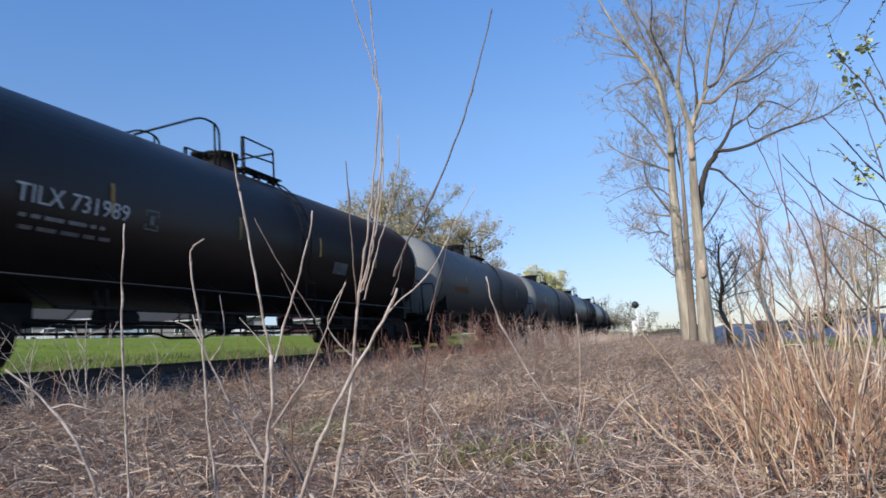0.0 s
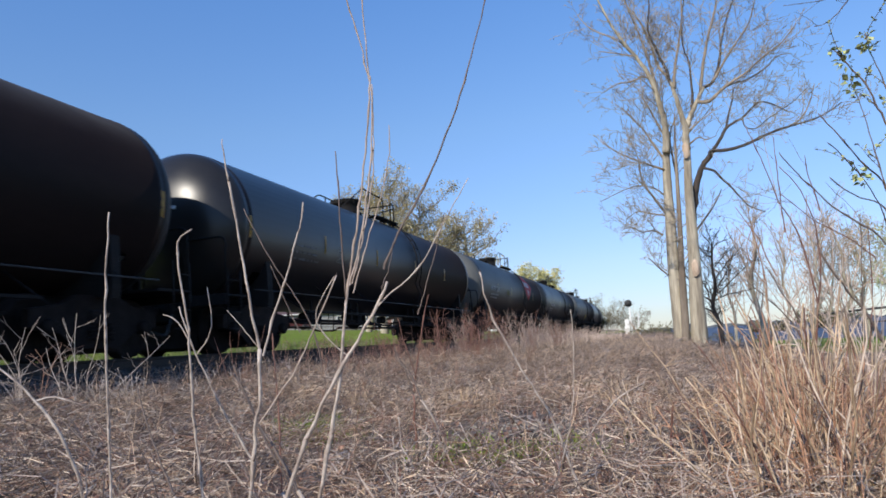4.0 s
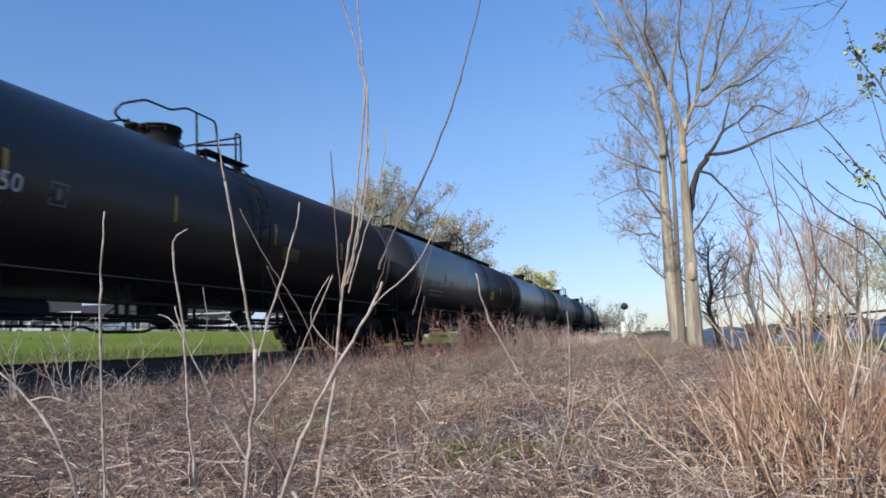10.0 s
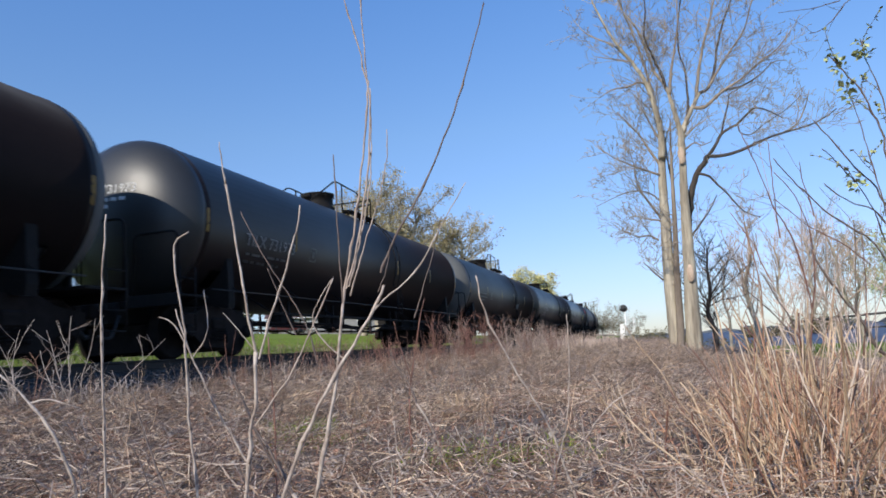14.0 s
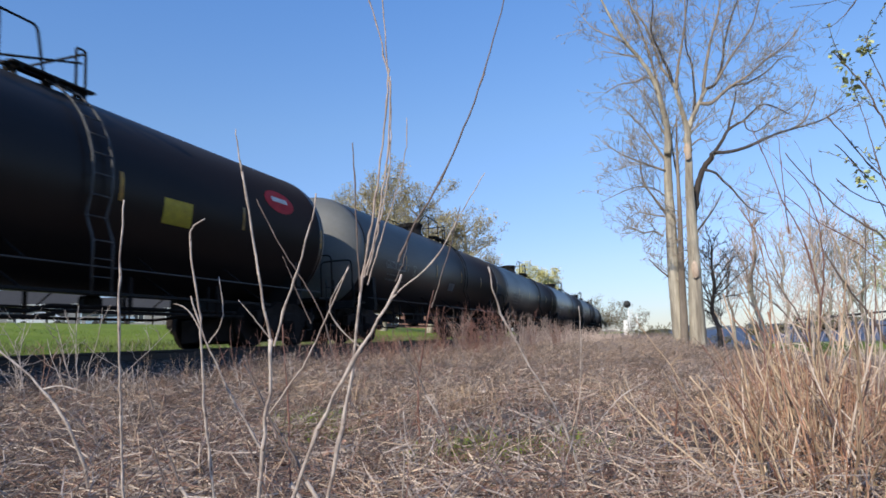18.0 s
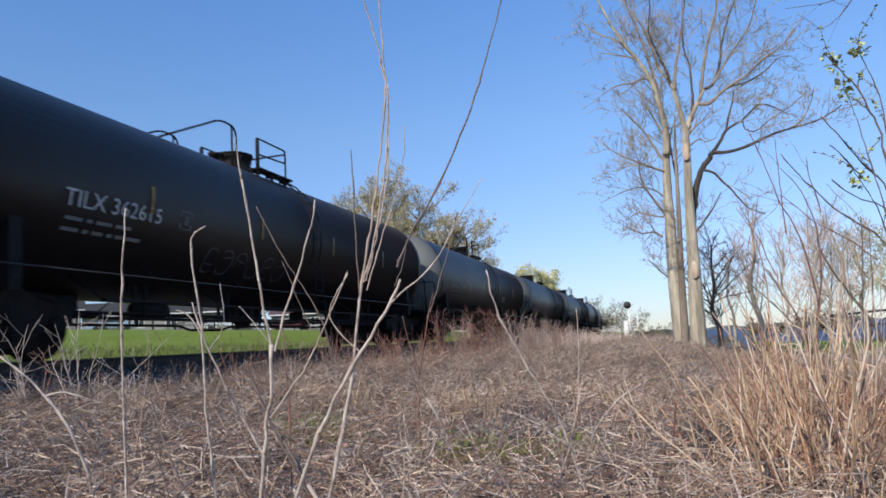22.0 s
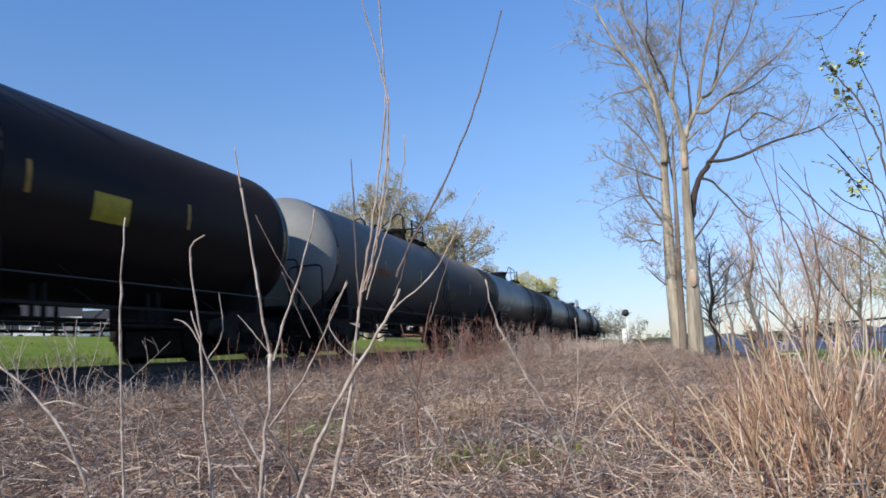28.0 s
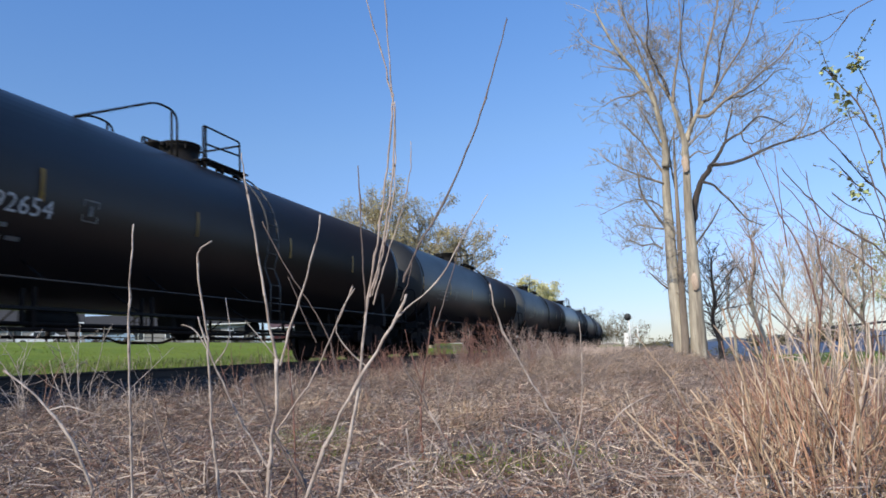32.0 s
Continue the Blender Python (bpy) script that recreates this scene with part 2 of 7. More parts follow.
M_TWIG = mat("pale bare twigs", (0.42, 0.36, 0.29), (0.29, 0.24, 0.19), 0.85, scale=0.6, fine=9, bump=0.0, rand=-0.3)
M_TWIGP = mat("pinkish bare twigs", (0.60, 0.475, 0.395), (0.46, 0.35, 0.285), 0.85, scale=0.6, fine=9, bump=0.0, rand=-0.35)
M_BUD = mat("olive spring buds", (0.44, 0.38, 0.20), (0.37, 0.30, 0.17), 0.75, scale=0.5, fine=7, bump=0.0, rand=-0.45)
M_WILLOW = mat("yellow green willow leaves", (0.72, 0.66, 0.30), (0.60, 0.55, 0.25), 0.7, scale=0.4, fine=6, bump=0.0, rand=-0.35)
M_LEAF = mat("young pale green leaves", (0.34, 0.39, 0.15), (0.44, 0.46, 0.24), 0.5, scale=9, fine=60, bump=0.1, rand=-0.35)
M_BUSH = mat("far spring bushes", (0.16, 0.155, 0.06), (0.20, 0.155, 0.09), 0.85, scale=0.3, fine=5, bump=0.0, rand=-0.4)
M_WATER = mat("blue lake water", (0.048, 0.056, 0.088), (0.062, 0.072, 0.11), 0.5, scale=0.05, fine=1.2, bump=0.6, spec=0.2)
M_PALE = mat("pale painted metal", (0.84, 0.84, 0.80), (0.74, 0.74, 0.70), 0.5, scale=3, fine=40, bump=0.1)
M_DARK = mat("matt black metal", (0.015, 0.015, 0.015), (0.03, 0.03, 0.03), 0.6, scale=3, fine=40, bump=0.1)
M_SIDING = mat("white house siding", (0.30, 0.29, 0.28), (0.22, 0.215, 0.21), 0.7, scale=1.5, fine=25, bump=0.1, stretch=(1, 1, 6))
M_ROOFR = mat("brown roof metal", (0.14, 0.075, 0.06), (0.10, 0.06, 0.05), 0.5, scale=2, fine=25, bump=0.2)
M_ROOFG = mat("grey shingles", (0.030, 0.028, 0.027), (0.045, 0.042, 0.04), 0.9, scale=3, fine=30, bump=0.4)
M_BRICK = mat("brown brick wall", (0.26, 0.14, 0.10), (0.20, 0.11, 0.085), 0.85, scale=3, fine=30, bump=0.4)
M_GLASS = mat("dark window glass", (0.02, 0.025, 0.03), (0.03, 0.035, 0.04), 0.06, scale=1, fine=5, bump=0.0)
M_FARSHORE = mat("hazy far shore", (0.10, 0.12, 0.14), (0.13, 0.14, 0.15), 0.95, scale=0.02, fine=0.3, bump=0.0)


def dusty_lit_top(m, low, high, crown_tint, amount):
    """Settled dusty road film and sunlit paleness, painted in streaks along a tank's crown."""
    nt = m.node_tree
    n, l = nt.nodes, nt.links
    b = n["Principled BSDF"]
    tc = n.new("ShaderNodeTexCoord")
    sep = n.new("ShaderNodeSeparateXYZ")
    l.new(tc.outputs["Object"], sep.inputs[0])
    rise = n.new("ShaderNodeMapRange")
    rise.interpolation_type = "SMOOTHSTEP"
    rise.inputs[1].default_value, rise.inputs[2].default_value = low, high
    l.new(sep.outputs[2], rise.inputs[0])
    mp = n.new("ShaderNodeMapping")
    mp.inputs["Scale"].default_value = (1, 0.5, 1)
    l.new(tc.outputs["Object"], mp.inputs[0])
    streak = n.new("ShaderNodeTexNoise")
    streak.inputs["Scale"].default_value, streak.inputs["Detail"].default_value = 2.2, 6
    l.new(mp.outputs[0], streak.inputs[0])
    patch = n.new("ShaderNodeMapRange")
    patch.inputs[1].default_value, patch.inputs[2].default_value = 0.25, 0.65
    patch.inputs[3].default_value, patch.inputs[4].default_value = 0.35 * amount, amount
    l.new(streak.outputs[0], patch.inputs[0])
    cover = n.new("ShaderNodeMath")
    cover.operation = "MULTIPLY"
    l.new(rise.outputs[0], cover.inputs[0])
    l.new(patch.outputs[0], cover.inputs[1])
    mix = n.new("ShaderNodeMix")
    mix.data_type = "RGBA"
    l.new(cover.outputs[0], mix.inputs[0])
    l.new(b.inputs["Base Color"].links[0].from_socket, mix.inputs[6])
    mix.inputs[7].default_value = (*crown_tint, 1)
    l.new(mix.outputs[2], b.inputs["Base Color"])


# Crowns lightened in colour, for a dusty film and the sun on top.
dusty_lit_top(M_BLACK, 3.1, 4.0, (0.11, 0.105, 0.10), 0.6)
dusty_lit_top(M_MATTE, 3.1, 4.0, (0.13, 0.124, 0.115), 0.75)
dusty_lit_top(M_GLOSS, 3.1, 4.0, (0.09, 0.086, 0.082), 0.4)
dusty_lit_top(M_DUSTY, 2.4, 4.0, (0.20, 0.195, 0.185), 0.9)


# ---- mesh helpers ----
def part(name, bm, material, parent=None, label=""):
    """Links a bmesh (or a ready mesh) as one mesh object under a thing or a part."""
    if isinstance(bm, bmesh.types.BMesh):
        me = bpy.data.meshes.new(name)
        bm.to_mesh(me)
        bm.free()
    else:
        me = bm
    if material and not me.materials:
        me.materials.append(material)
    ob = new(name, me)
    ob.parent = parent
    if label:
        ob["label"] = label
    return ob


def box(bm, x0, x1, y0, y1, z0, z1, bevel=0.0):
    r = bmesh.ops.create_cube(bm, size=1.0, matrix=Matrix.LocRotScale(((x0 + x1) / 2, (y0 + y1) / 2, (z0 + z1) / 2), None, (x1 - x0, y1 - y0, z1 - z0)))
    if bevel:
        edges = list({e for v in r["verts"] for e in v.link_edges})
        bmesh.ops.bevel(bm, geom=edges, offset=bevel, segments=1, affect="EDGES")
    return bm


def boxes(*spans, bevel=0.0):
    bm = bmesh.new()
    for s in spans:
        box(bm, *s, bevel=bevel)
    return bm


def spin_rings(bm, rings, n, axis="y", smooth=True, cap=True):
    """A solid of revolution. rings: (distance along the axis, radius)."""
    loops = []
    for a, r in rings:
        lp = []
        for i in range(n):
            t = 2 * math.pi * i / n
            c, s = math.cos(t) * r, math.sin(t) * r
            lp.append(bm.verts.new((c, a, s) if axis == "y" else (a, c, s) if axis == "x" else (c, s, a)))
        loops.append(lp)
    for A, B in zip(loops, loops[1:]):
        for i in range(n):
            f = bm.faces.new((A[i], A[(i + 1) % n], B[(i + 1) % n], B[i]))
            f.smooth = smooth
    if cap:
        bm.faces.new(loops[0])
        bm.faces.new(loops[-1])
    bmesh.ops.recalc_face_normals(bm, faces=bm.faces[:])
    return bm


def tube(bm, pts, r, n=6, r_end=None, smooth=True):
    """A round bar swept along points, tapering to r_end."""
    pts = [Vector(p) for p in pts]
    r_end = r if r_end is None else r_end
    prev, up = None, None
    for i, p in enumerate(pts):
        d = (pts[min(i + 1, len(pts) - 1)] - pts[max(i - 1, 0)]).normalized()
        if up is None:
            up = d.orthogonal().normalized()
        up = (up - d * up.dot(d)).normalized()
        side = d.cross(up)
        k = i / max(1, len(pts) - 1)
        rr = r + (r_end - r) * k
        ring = [bm.verts.new(p + (up * math.cos(a) + side * math.sin(a)) * rr) for a in (2 * math.pi * j / n for j in range(n))]
        if prev:
            for j in range(n):
                bm.faces.new((prev[j], prev[(j + 1) % n], ring[(j + 1) % n], ring[j])).smooth = smooth
        else:
            bm.faces.new(ring[::-1])
        prev = ring
    bm.faces.new(prev)
    return bm


def bars(*runs, r=0.016, n=6):
    bm = bmesh.new()
    for pts in runs:
        tube(bm, pts, r, n)
    return bm


def arc_pts(pts, rad=0.12, steps=4):
    """Rounds the corners of a polyline."""
    pts = [Vector(p) for p in pts]
    out = [pts[0]]
    for a, b, c in zip(pts, pts[1:], pts[2:]):
        u, v = (a - b), (c - b)
        ru = min(rad, u.length * 0.45, v.length * 0.45)
        p, q = b + u.normalized() * ru, b + v.normalized() * ru
        for i in range(steps + 1):
            t = i / steps
            out.append(p * (1 - t) ** 2 + b * 2 * t * (1 - t) + q * t * t)
    return out + [pts[-1]]


class Strands:
    """Collects many thin tapering stems into one mesh."""

    def __init__(self):
        self.v, self.f = [], []

    def stem(self, pts, r0, r1, n=3):
        base, count = len(self.v), len(pts)
        up = None
        for i, p in enumerate(pts):
            d = pts[min(i + 1, count - 1)] - pts[max(i - 1, 0)]
            if d.length < 1e-9:
                d = Vector((0, 0, 1))
            d.normalize()
            if up is None:
                up = d.orthogonal().normalized()
            up = up - d * up.dot(d)
            if up.length < 1e-6:
                up = d.orthogonal()
            up.normalize()
            side = d.cross(up)
            rr = r0 + (r1 - r0) * i / max(1, count - 1)
            for j in range(n):
                a = 2 * math.pi * j / n
                self.v.append(p + (up * math.cos(a) + side * math.sin(a)) * rr)
        for i in range(count - 1):
            for j in range(n):
                a, b = base + i * n + j, base + i * n + (j + 1) % n
                self.f.append((a, b, b + n, a + n))

    def blade(self, p, d, length, width, bend):
        """A flat blade of two quads that droops."""
        side = d.cross(Vector((0, 0, 1)))
        if side.length < 1e-4:
            side = Vector((1, 0, 0))
        side = side.normalized() * width
        q, e = p + d * length * 0.55, p + d * length + bend
        k = len(self.v)
        self.v += [p - side, p + side, q - side * 0.8, q + side * 0.8, e - side * 0.15, e + side * 0.15]
        self.f += [(k, k + 1, k + 3, k + 2), (k + 2, k + 3, k + 5, k + 4)]

    def leaf(self, p, d, up, size):
        side = d.cross(up)
        if side.length < 1e-4:
            side = d.orthogonal()
        side = side.normalized() * size * 0.42
        k = len(self.v)
        lift = up * size * 0.12
        self.v += [p, p + d * size * 0.5 + side + lift, p + d * size, p + d * size * 0.5 - side + lift, p + d * size * 0.5]
        self.f += [(k, k + 1, k + 4), (k + 1, k + 2, k + 4), (k + 2, k + 3, k + 4), (k + 3, k, k + 4)]

    def mesh(self, name, smooth=True):
        me = bpy.data.meshes.new(name)
        me.from_pydata([tuple(v) for v in self.v], [], self.f)
        if smooth:
            me.polygons.foreach_set("use_smooth", [True] * len(me.polygons))
        return me


def text_mesh(body, size):
    cu = bpy.data.curves.new("lettering", "FONT")
    cu.body, cu.size, cu.extrude, cu.align_x, cu.resolution_u = body, size, 0.001, "LEFT", 2
    ob = bpy.data.objects.new("lettering", cu)
    scene.collection.objects.link(ob)
    bpy.context.view_layer.update()
    me = bpy.data.meshes.new_from_object(ob.evaluated_get(bpy.context.evaluated_depsgraph_get()))
    bpy.data.objects.remove(ob)
    bpy.data.curves.remove(cu)
    return me


def sstep(a, b, x):
    t = min(1.0, max(0.0, (x - a) / (b - a)))
    return t * t * (3 - 2 * t)


def shape(x, knots):
    """A height read off a line of (place, height) knots."""
    if x <= knots[0][0]:
        return knots[0][1]
    for (a, h), (b, k) in zip(knots, knots[1:]):
        if x <= b:
            return h + (k - h) * (x - a) / (b - a)
    return knots[-1][1]


CROSS = [(-400, 3.8), (-60, 3.2), (-45, 2.8), (-30, 1.85), (-20, 0.85), (-14.5, 0.15), (-12.4, -0.25), (-11.9, -0.45), (-10.9, -0.22), (-7.0, -0.22), (-6.05, -0.42), (-5, -0.47), (-2, -0.57), (0, -0.62), (0.7, -0.70), (1.5, -0.98), (3, -1.36), (6, -1.68), (9, -1.78), (14, -1.86), (24, -1.98), (60, -2.2), (400, -2.6)]


def bend_x(y):
    """How far the track has swung to its left at y."""
    return -max(0.0, y - CURVE_AT) ** 2 / (2 * CURVE_R)


def ground_z(x, y):
    u = x - bend_x(min(y, 260.0))
    z = shape(u, CROSS)
    lump = noise.noise(Vector((x * 0.45, y * 0.45, 0))) * 0.09 + noise.noise(Vector((x * 1.6, y * 1.6, 3))) * 0.035
    k = sstep(-6.3, -4.6, u) + sstep(-12.3, -14.0, u) * 0.7
    z += lump * min(1.0, k)
    basin = sstep(74, 88, y) * sstep(3.5, 8.0, x)
    return z + (-3.6 - z) * basin


# ---- ground: one sheet to the horizon, finer where the camera looks ----
def ground_sheet():
    xs = sorted(set([round(v, 3) for v in np.concatenate([np.arange(-16, 10, 0.22), np.arange(-60, -16, 1.5), np.arange(10, 60, 1.5), [-1500, -900, -500, -300, -200, -140, -100, -80, 80, 110, 160, 240, 400, 700, 1500]])]))
    ys = sorted(set([round(v, 3) for v in np.concatenate([np.arange(-4, 26, 0.22), np.arange(26, 130, 1.0), np.arange(-40, -4, 3.0), [-1500, -800, -400, -200, -120, -70, 140, 155, 175, 200, 240, 300, 400, 600, 900, 1500]])]))
    verts = [(x, y, ground_z(x, y)) for y in ys for x in xs]
    w = len(xs)
    faces = [(j * w + i, j * w + i + 1, (j + 1) * w + i + 1, (j + 1) * w + i) for j in range(len(ys) - 1) for i in range(w - 1)]
    me = bpy.data.meshes.new("ground")
    me.from_pydata(verts, [], faces)
    me.materials.append(M_EARTH)
    me.materials.append(M_LAWN)
    me.materials.append(M_BALLAST)
    idx = []
    for a, b, c, d in faces:
        x, y = (verts[a][0] + verts[c][0]) / 2, (verts[a][1] + verts[c][1]) / 2
        u = x - bend_x(min(y, 260.0))
        wob = noise.noise(Vector((x * 0.7, y * 0.7, 9))) * 0.35
        if -12.3 < u < -6.1 + wob * 0.6:
            idx.append(2)
        elif u < -12.3 or (x > 8 and 38 + wob * 8 < y < 72) or (abs(x) > 60):
            idx.append(1)
        else:
            idx.append(0)
    me.polygons.foreach_set("material_index", idx)
    me.polygons.foreach_set("use_smooth", [True] * len(idx))
    ob = new("ground", me)
    return tagged(ob, "dry earth bank with a green field beyond the railway", "ground", kind="structure")


ground_sheet()


def lake():
    bm = bmesh.new()
    box(bm, 2.5, 900, 70, 1400, -2.6, -2.05)
    return tagged(part("water", bm, M_WATER), "blue rippled lake water behind bare trees", "lake", kind="structure")


lake()


def far_shore():
    bm = bmesh.new()
    random.seed(5)
    x = -200.0
    while x < 1300:
        w = random.uniform(30, 90)
        h = random.uniform(5, 11)
        ring = [bm.verts.new((x + w * k, 1380 + random.uniform(-20, 20), -2.2 + (h * random.uniform(0.8, 1.1) if 0 < k < 1 else 1.0))) for k in (0, 0.3, 0.6, 1)]
        base = [bm.verts.new((v.co.x, v.co.y, -4)) for v in ring]
        back = [bm.verts.new((v.co.x, v.co.y + 60, -4)) for v in ring]
        for i in range(3):
            bm.faces.new((base[i], base[i + 1], ring[i + 1], ring[i]))
            bm.faces.new((ring[i], ring[i + 1], back[i + 1], back[i]))
        x += w * 0.9
    return tagged(part("backdrop", bm, M_FARSHORE), "hazy low wooded far shore of the lake", "shore", kind="structure")


far_shore()


# ---- railway: rails, ties, ballast stones ----
def track_point(s):
    """Place and heading (degrees, to the left) of the centre line at s metres along it."""
    if s <= CURVE_AT:
        return Vector((TX, s, 0)), 0.0
    a = (s - CURVE_AT) / CURVE_R
    return Vector((TX - CURVE_R * (1 - math.cos(a)), CURVE_AT + CURVE_R * math.sin(a), 0)), math.degrees(a)


def rail_mesh(off):
    prof = [(-0.07, -0.17), (0.07, -0.17), (0.07, -0.155), (0.012, -0.14), (0.012, -0.045), (0.036, -0.032), (0.036, -0.006), (0.028, 0.0), (-0.028, 0.0), (-0.036, -0.006), (-0.036, -0.032), (-0.012, -0.045), (-0.012, -0.14), (-0.07, -0.155)]
    bm = bmesh.new()
    prev = None
    for s in [-60, -20, 0, 20, 40, 60, 70] + list(range(76, 330, 6)):
        p, h = track_point(s)
        m = Matrix.Translation(p) @ Matrix.Rotation(radians(h), 4, "Z")
        ring = [bm.verts.new(m @ Vector((off + a, 0, b))) for a, b in prof]
        if prev:
            for i in range(len(prof)):
                bm.faces.new((prev[i], prev[(i + 1) % len(prof)], ring[(i + 1) % len(prof)], ring[i]))
        prev = ring
    bmesh.ops.recalc_face_normals(bm, faces=bm.faces[:])
    return bm


track = tagged(new("railway_track"), "steel rails on weathered wooden ties in grey ballast", "railway track", kind="structure")
for off in (-0.7525, 0.7525):
    part("rail", rail_mesh(off), M_RAIL, track)


def ties():
    me = None
    for i in range(-8, 250):
        s = i * 0.52
        p, h = track_point(s)
        if me is None:
            bm = boxes((-1.3, 1.3, -0.115, 0.115, -0.35, -0.172), bevel=0.012)
            ob = part("tie", bm, M_TIE, track)
            me = ob.data
        else:
            ob = new("tie", me)
            ob.parent = track
        ob.matrix_basis = Matrix.Translation(p) @ Matrix.Rotation(radians(h + random.uniform(-0.6, 0.6)), 4, "Z")


def stone(v, f, p, r):
    k = len(v)
    q = Euler((random.uniform(0, 6), random.uniform(0, 6), random.uniform(0, 6))).to_matrix()
    for a in ((1, 0, 0), (-1, 0, 0), (0, 1, 0), (0, -1, 0), (0, 0, 1), (0, 0, -1)):
        v.append(tuple(p + q @ (Vector(a) * r * random.uniform(0.6, 1.25))))
    f += [(k + a, k + b, k + c) for a, b, c in ((0, 2, 4), (2, 1, 4), (1, 3, 4), (3, 0, 4), (2, 0, 5), (1, 2, 5), (3, 1, 5), (0, 3, 5))]


def ballast(count, seed, u0, u1, rmin, rmax, material, label, bare):
    random.seed(seed)
    v, f = [], []
    for _ in range(count):
        y = 3.5 + 42 * random.random() ** 1.8
        u = random.uniform(u0, u1)
        x = u + bend_x(y)
        if bare and noise.noise(Vector((x * 1.3, y * 0.5, 4))) < 0.05:
            continue
        stone(v, f, Vector((x, y, ground_z(x, y) + random.uniform(-0.01, 0.025))), random.uniform(rmin, rmax))
    me = bpy.data.meshes.new("ballast_stones")
    me.from_pydata(v, [], f)
    me.materials.append(material)
    tagged(new("ballast_stones", me), label, "ballast", kind="stuff")


ties()
# The dark stones carry painted shade; the pale ones lie at the sunlit edge.
ballast(14000, 11, -10.8, -6.1, 0.022, 0.05, M_SHADECINDER, "loose dark crushed cinders along the track shoulder, train shade in their colour", False)
ballast(2600, 12, -6.5, -5.5, 0.012, 0.035, M_STONE, "pale loose stones at the edge of the dead grass", True)


# ---- tank cars ----
TANK_R, TANK_Z, TANK_H = 1.52, 2.46, 7.86     # shell radius, axis height, half the straight length
TRUCK_Y = 6.95
SIDE = lambda z: math.sqrt(max(0.0, TANK_R ** 2 - (z - TANK_Z) ** 2))


def tank_bm():
    rings = [(-TANK_H, TANK_R), (-TANK_H + 0.06, TANK_R), (-TANK_H + 0.065, TANK_R + 0.006), (-TANK_H + 0.16, TANK_R + 0.006), (-TANK_H + 0.165, TANK_R)]
    rings += [(-a, r) for a, r in rings[:5][::-1]]
    bm = spin_rings(bmesh.new(), rings, 64, cap=False)
    bmesh.ops.translate(bm, verts=bm.verts[:], vec=(0, 0, TANK_Z))
    return bm


def head_bm(e):
    """A dished end of the shell."""
    rings = []
    for i in range(13):
        a = math.pi / 2 * i / 12
        rings.append((e * (TANK_H + 0.74 * math.cos(a)), max(0.04, TANK_R * math.sin(a))))
    bm = spin_rings(bmesh.new(), rings, 64)
    bmesh.ops.translate(bm, verts=bm.verts[:], vec=(0, 0, TANK_Z))
    return bm


def dome_parts(car, style):
    top = TANK_Z + TANK_R
    r, h = (0.43, 0.37) if style == 0 else (0.39, 0.34)
    bm = spin_rings(bmesh.new(), [(top - 0.12, r + 0.05), (top + 0.02, r + 0.05), (top + 0.03, r), (top + h - 0.06, r), (top + h - 0.05, r + 0.03), (top + h, r + 0.03)], 28, axis="z")
    dome = part("dome", bm, M_STEEL, car, "black steel valve housing")
    bm = spin_rings(bmesh.new(), [(top + h + 0.002, r + 0.05), (top + h + 0.04, r + 0.05), (top + h + 0.07, r * 0.8), (top + h + 0.075, 0.05)], 28, axis="z")
    part("lid", bm, M_STEEL, dome)
    bm = boxes((-0.05, 0.05, r + 0.02, r + 0.12, top + h - 0.07, top + h + 0.03), (-0.05, 0.05, -r - 0.13, -r - 0.02, top + h - 0.08, top + h + 0.01), bevel=0.012)
    part("hinge", bm, M_STEEL, dome)["kind"] = "stuff"
    bm = bmesh.new()
    for k in range(8):
        a = 2 * math.pi * k / 8 + 0.2
        x, y = math.cos(a) * (r + 0.035), math.sin(a) * (r + 0.035)
        box(bm, x - 0.012, x + 0.012, y - 0.012, y + 0.012, top + h - 0.1, top + h + 0.05)
    part("lid_bolts", bm, M_STEEL, dome)["kind"] = "stuff"
    # small valves beside the dome
    bm = spin_rings(bmesh.new(), [(top - 0.05, 0.10), (top + 0.16, 0.10), (top + 0.17, 0.13), (top + 0.22, 0.13)], 12, axis="z")
    bmesh.ops.translate(bm, verts=bm.verts[:], vec=(0.12, -0.86, 0))
    part("valve", bm, M_STEEL, car)


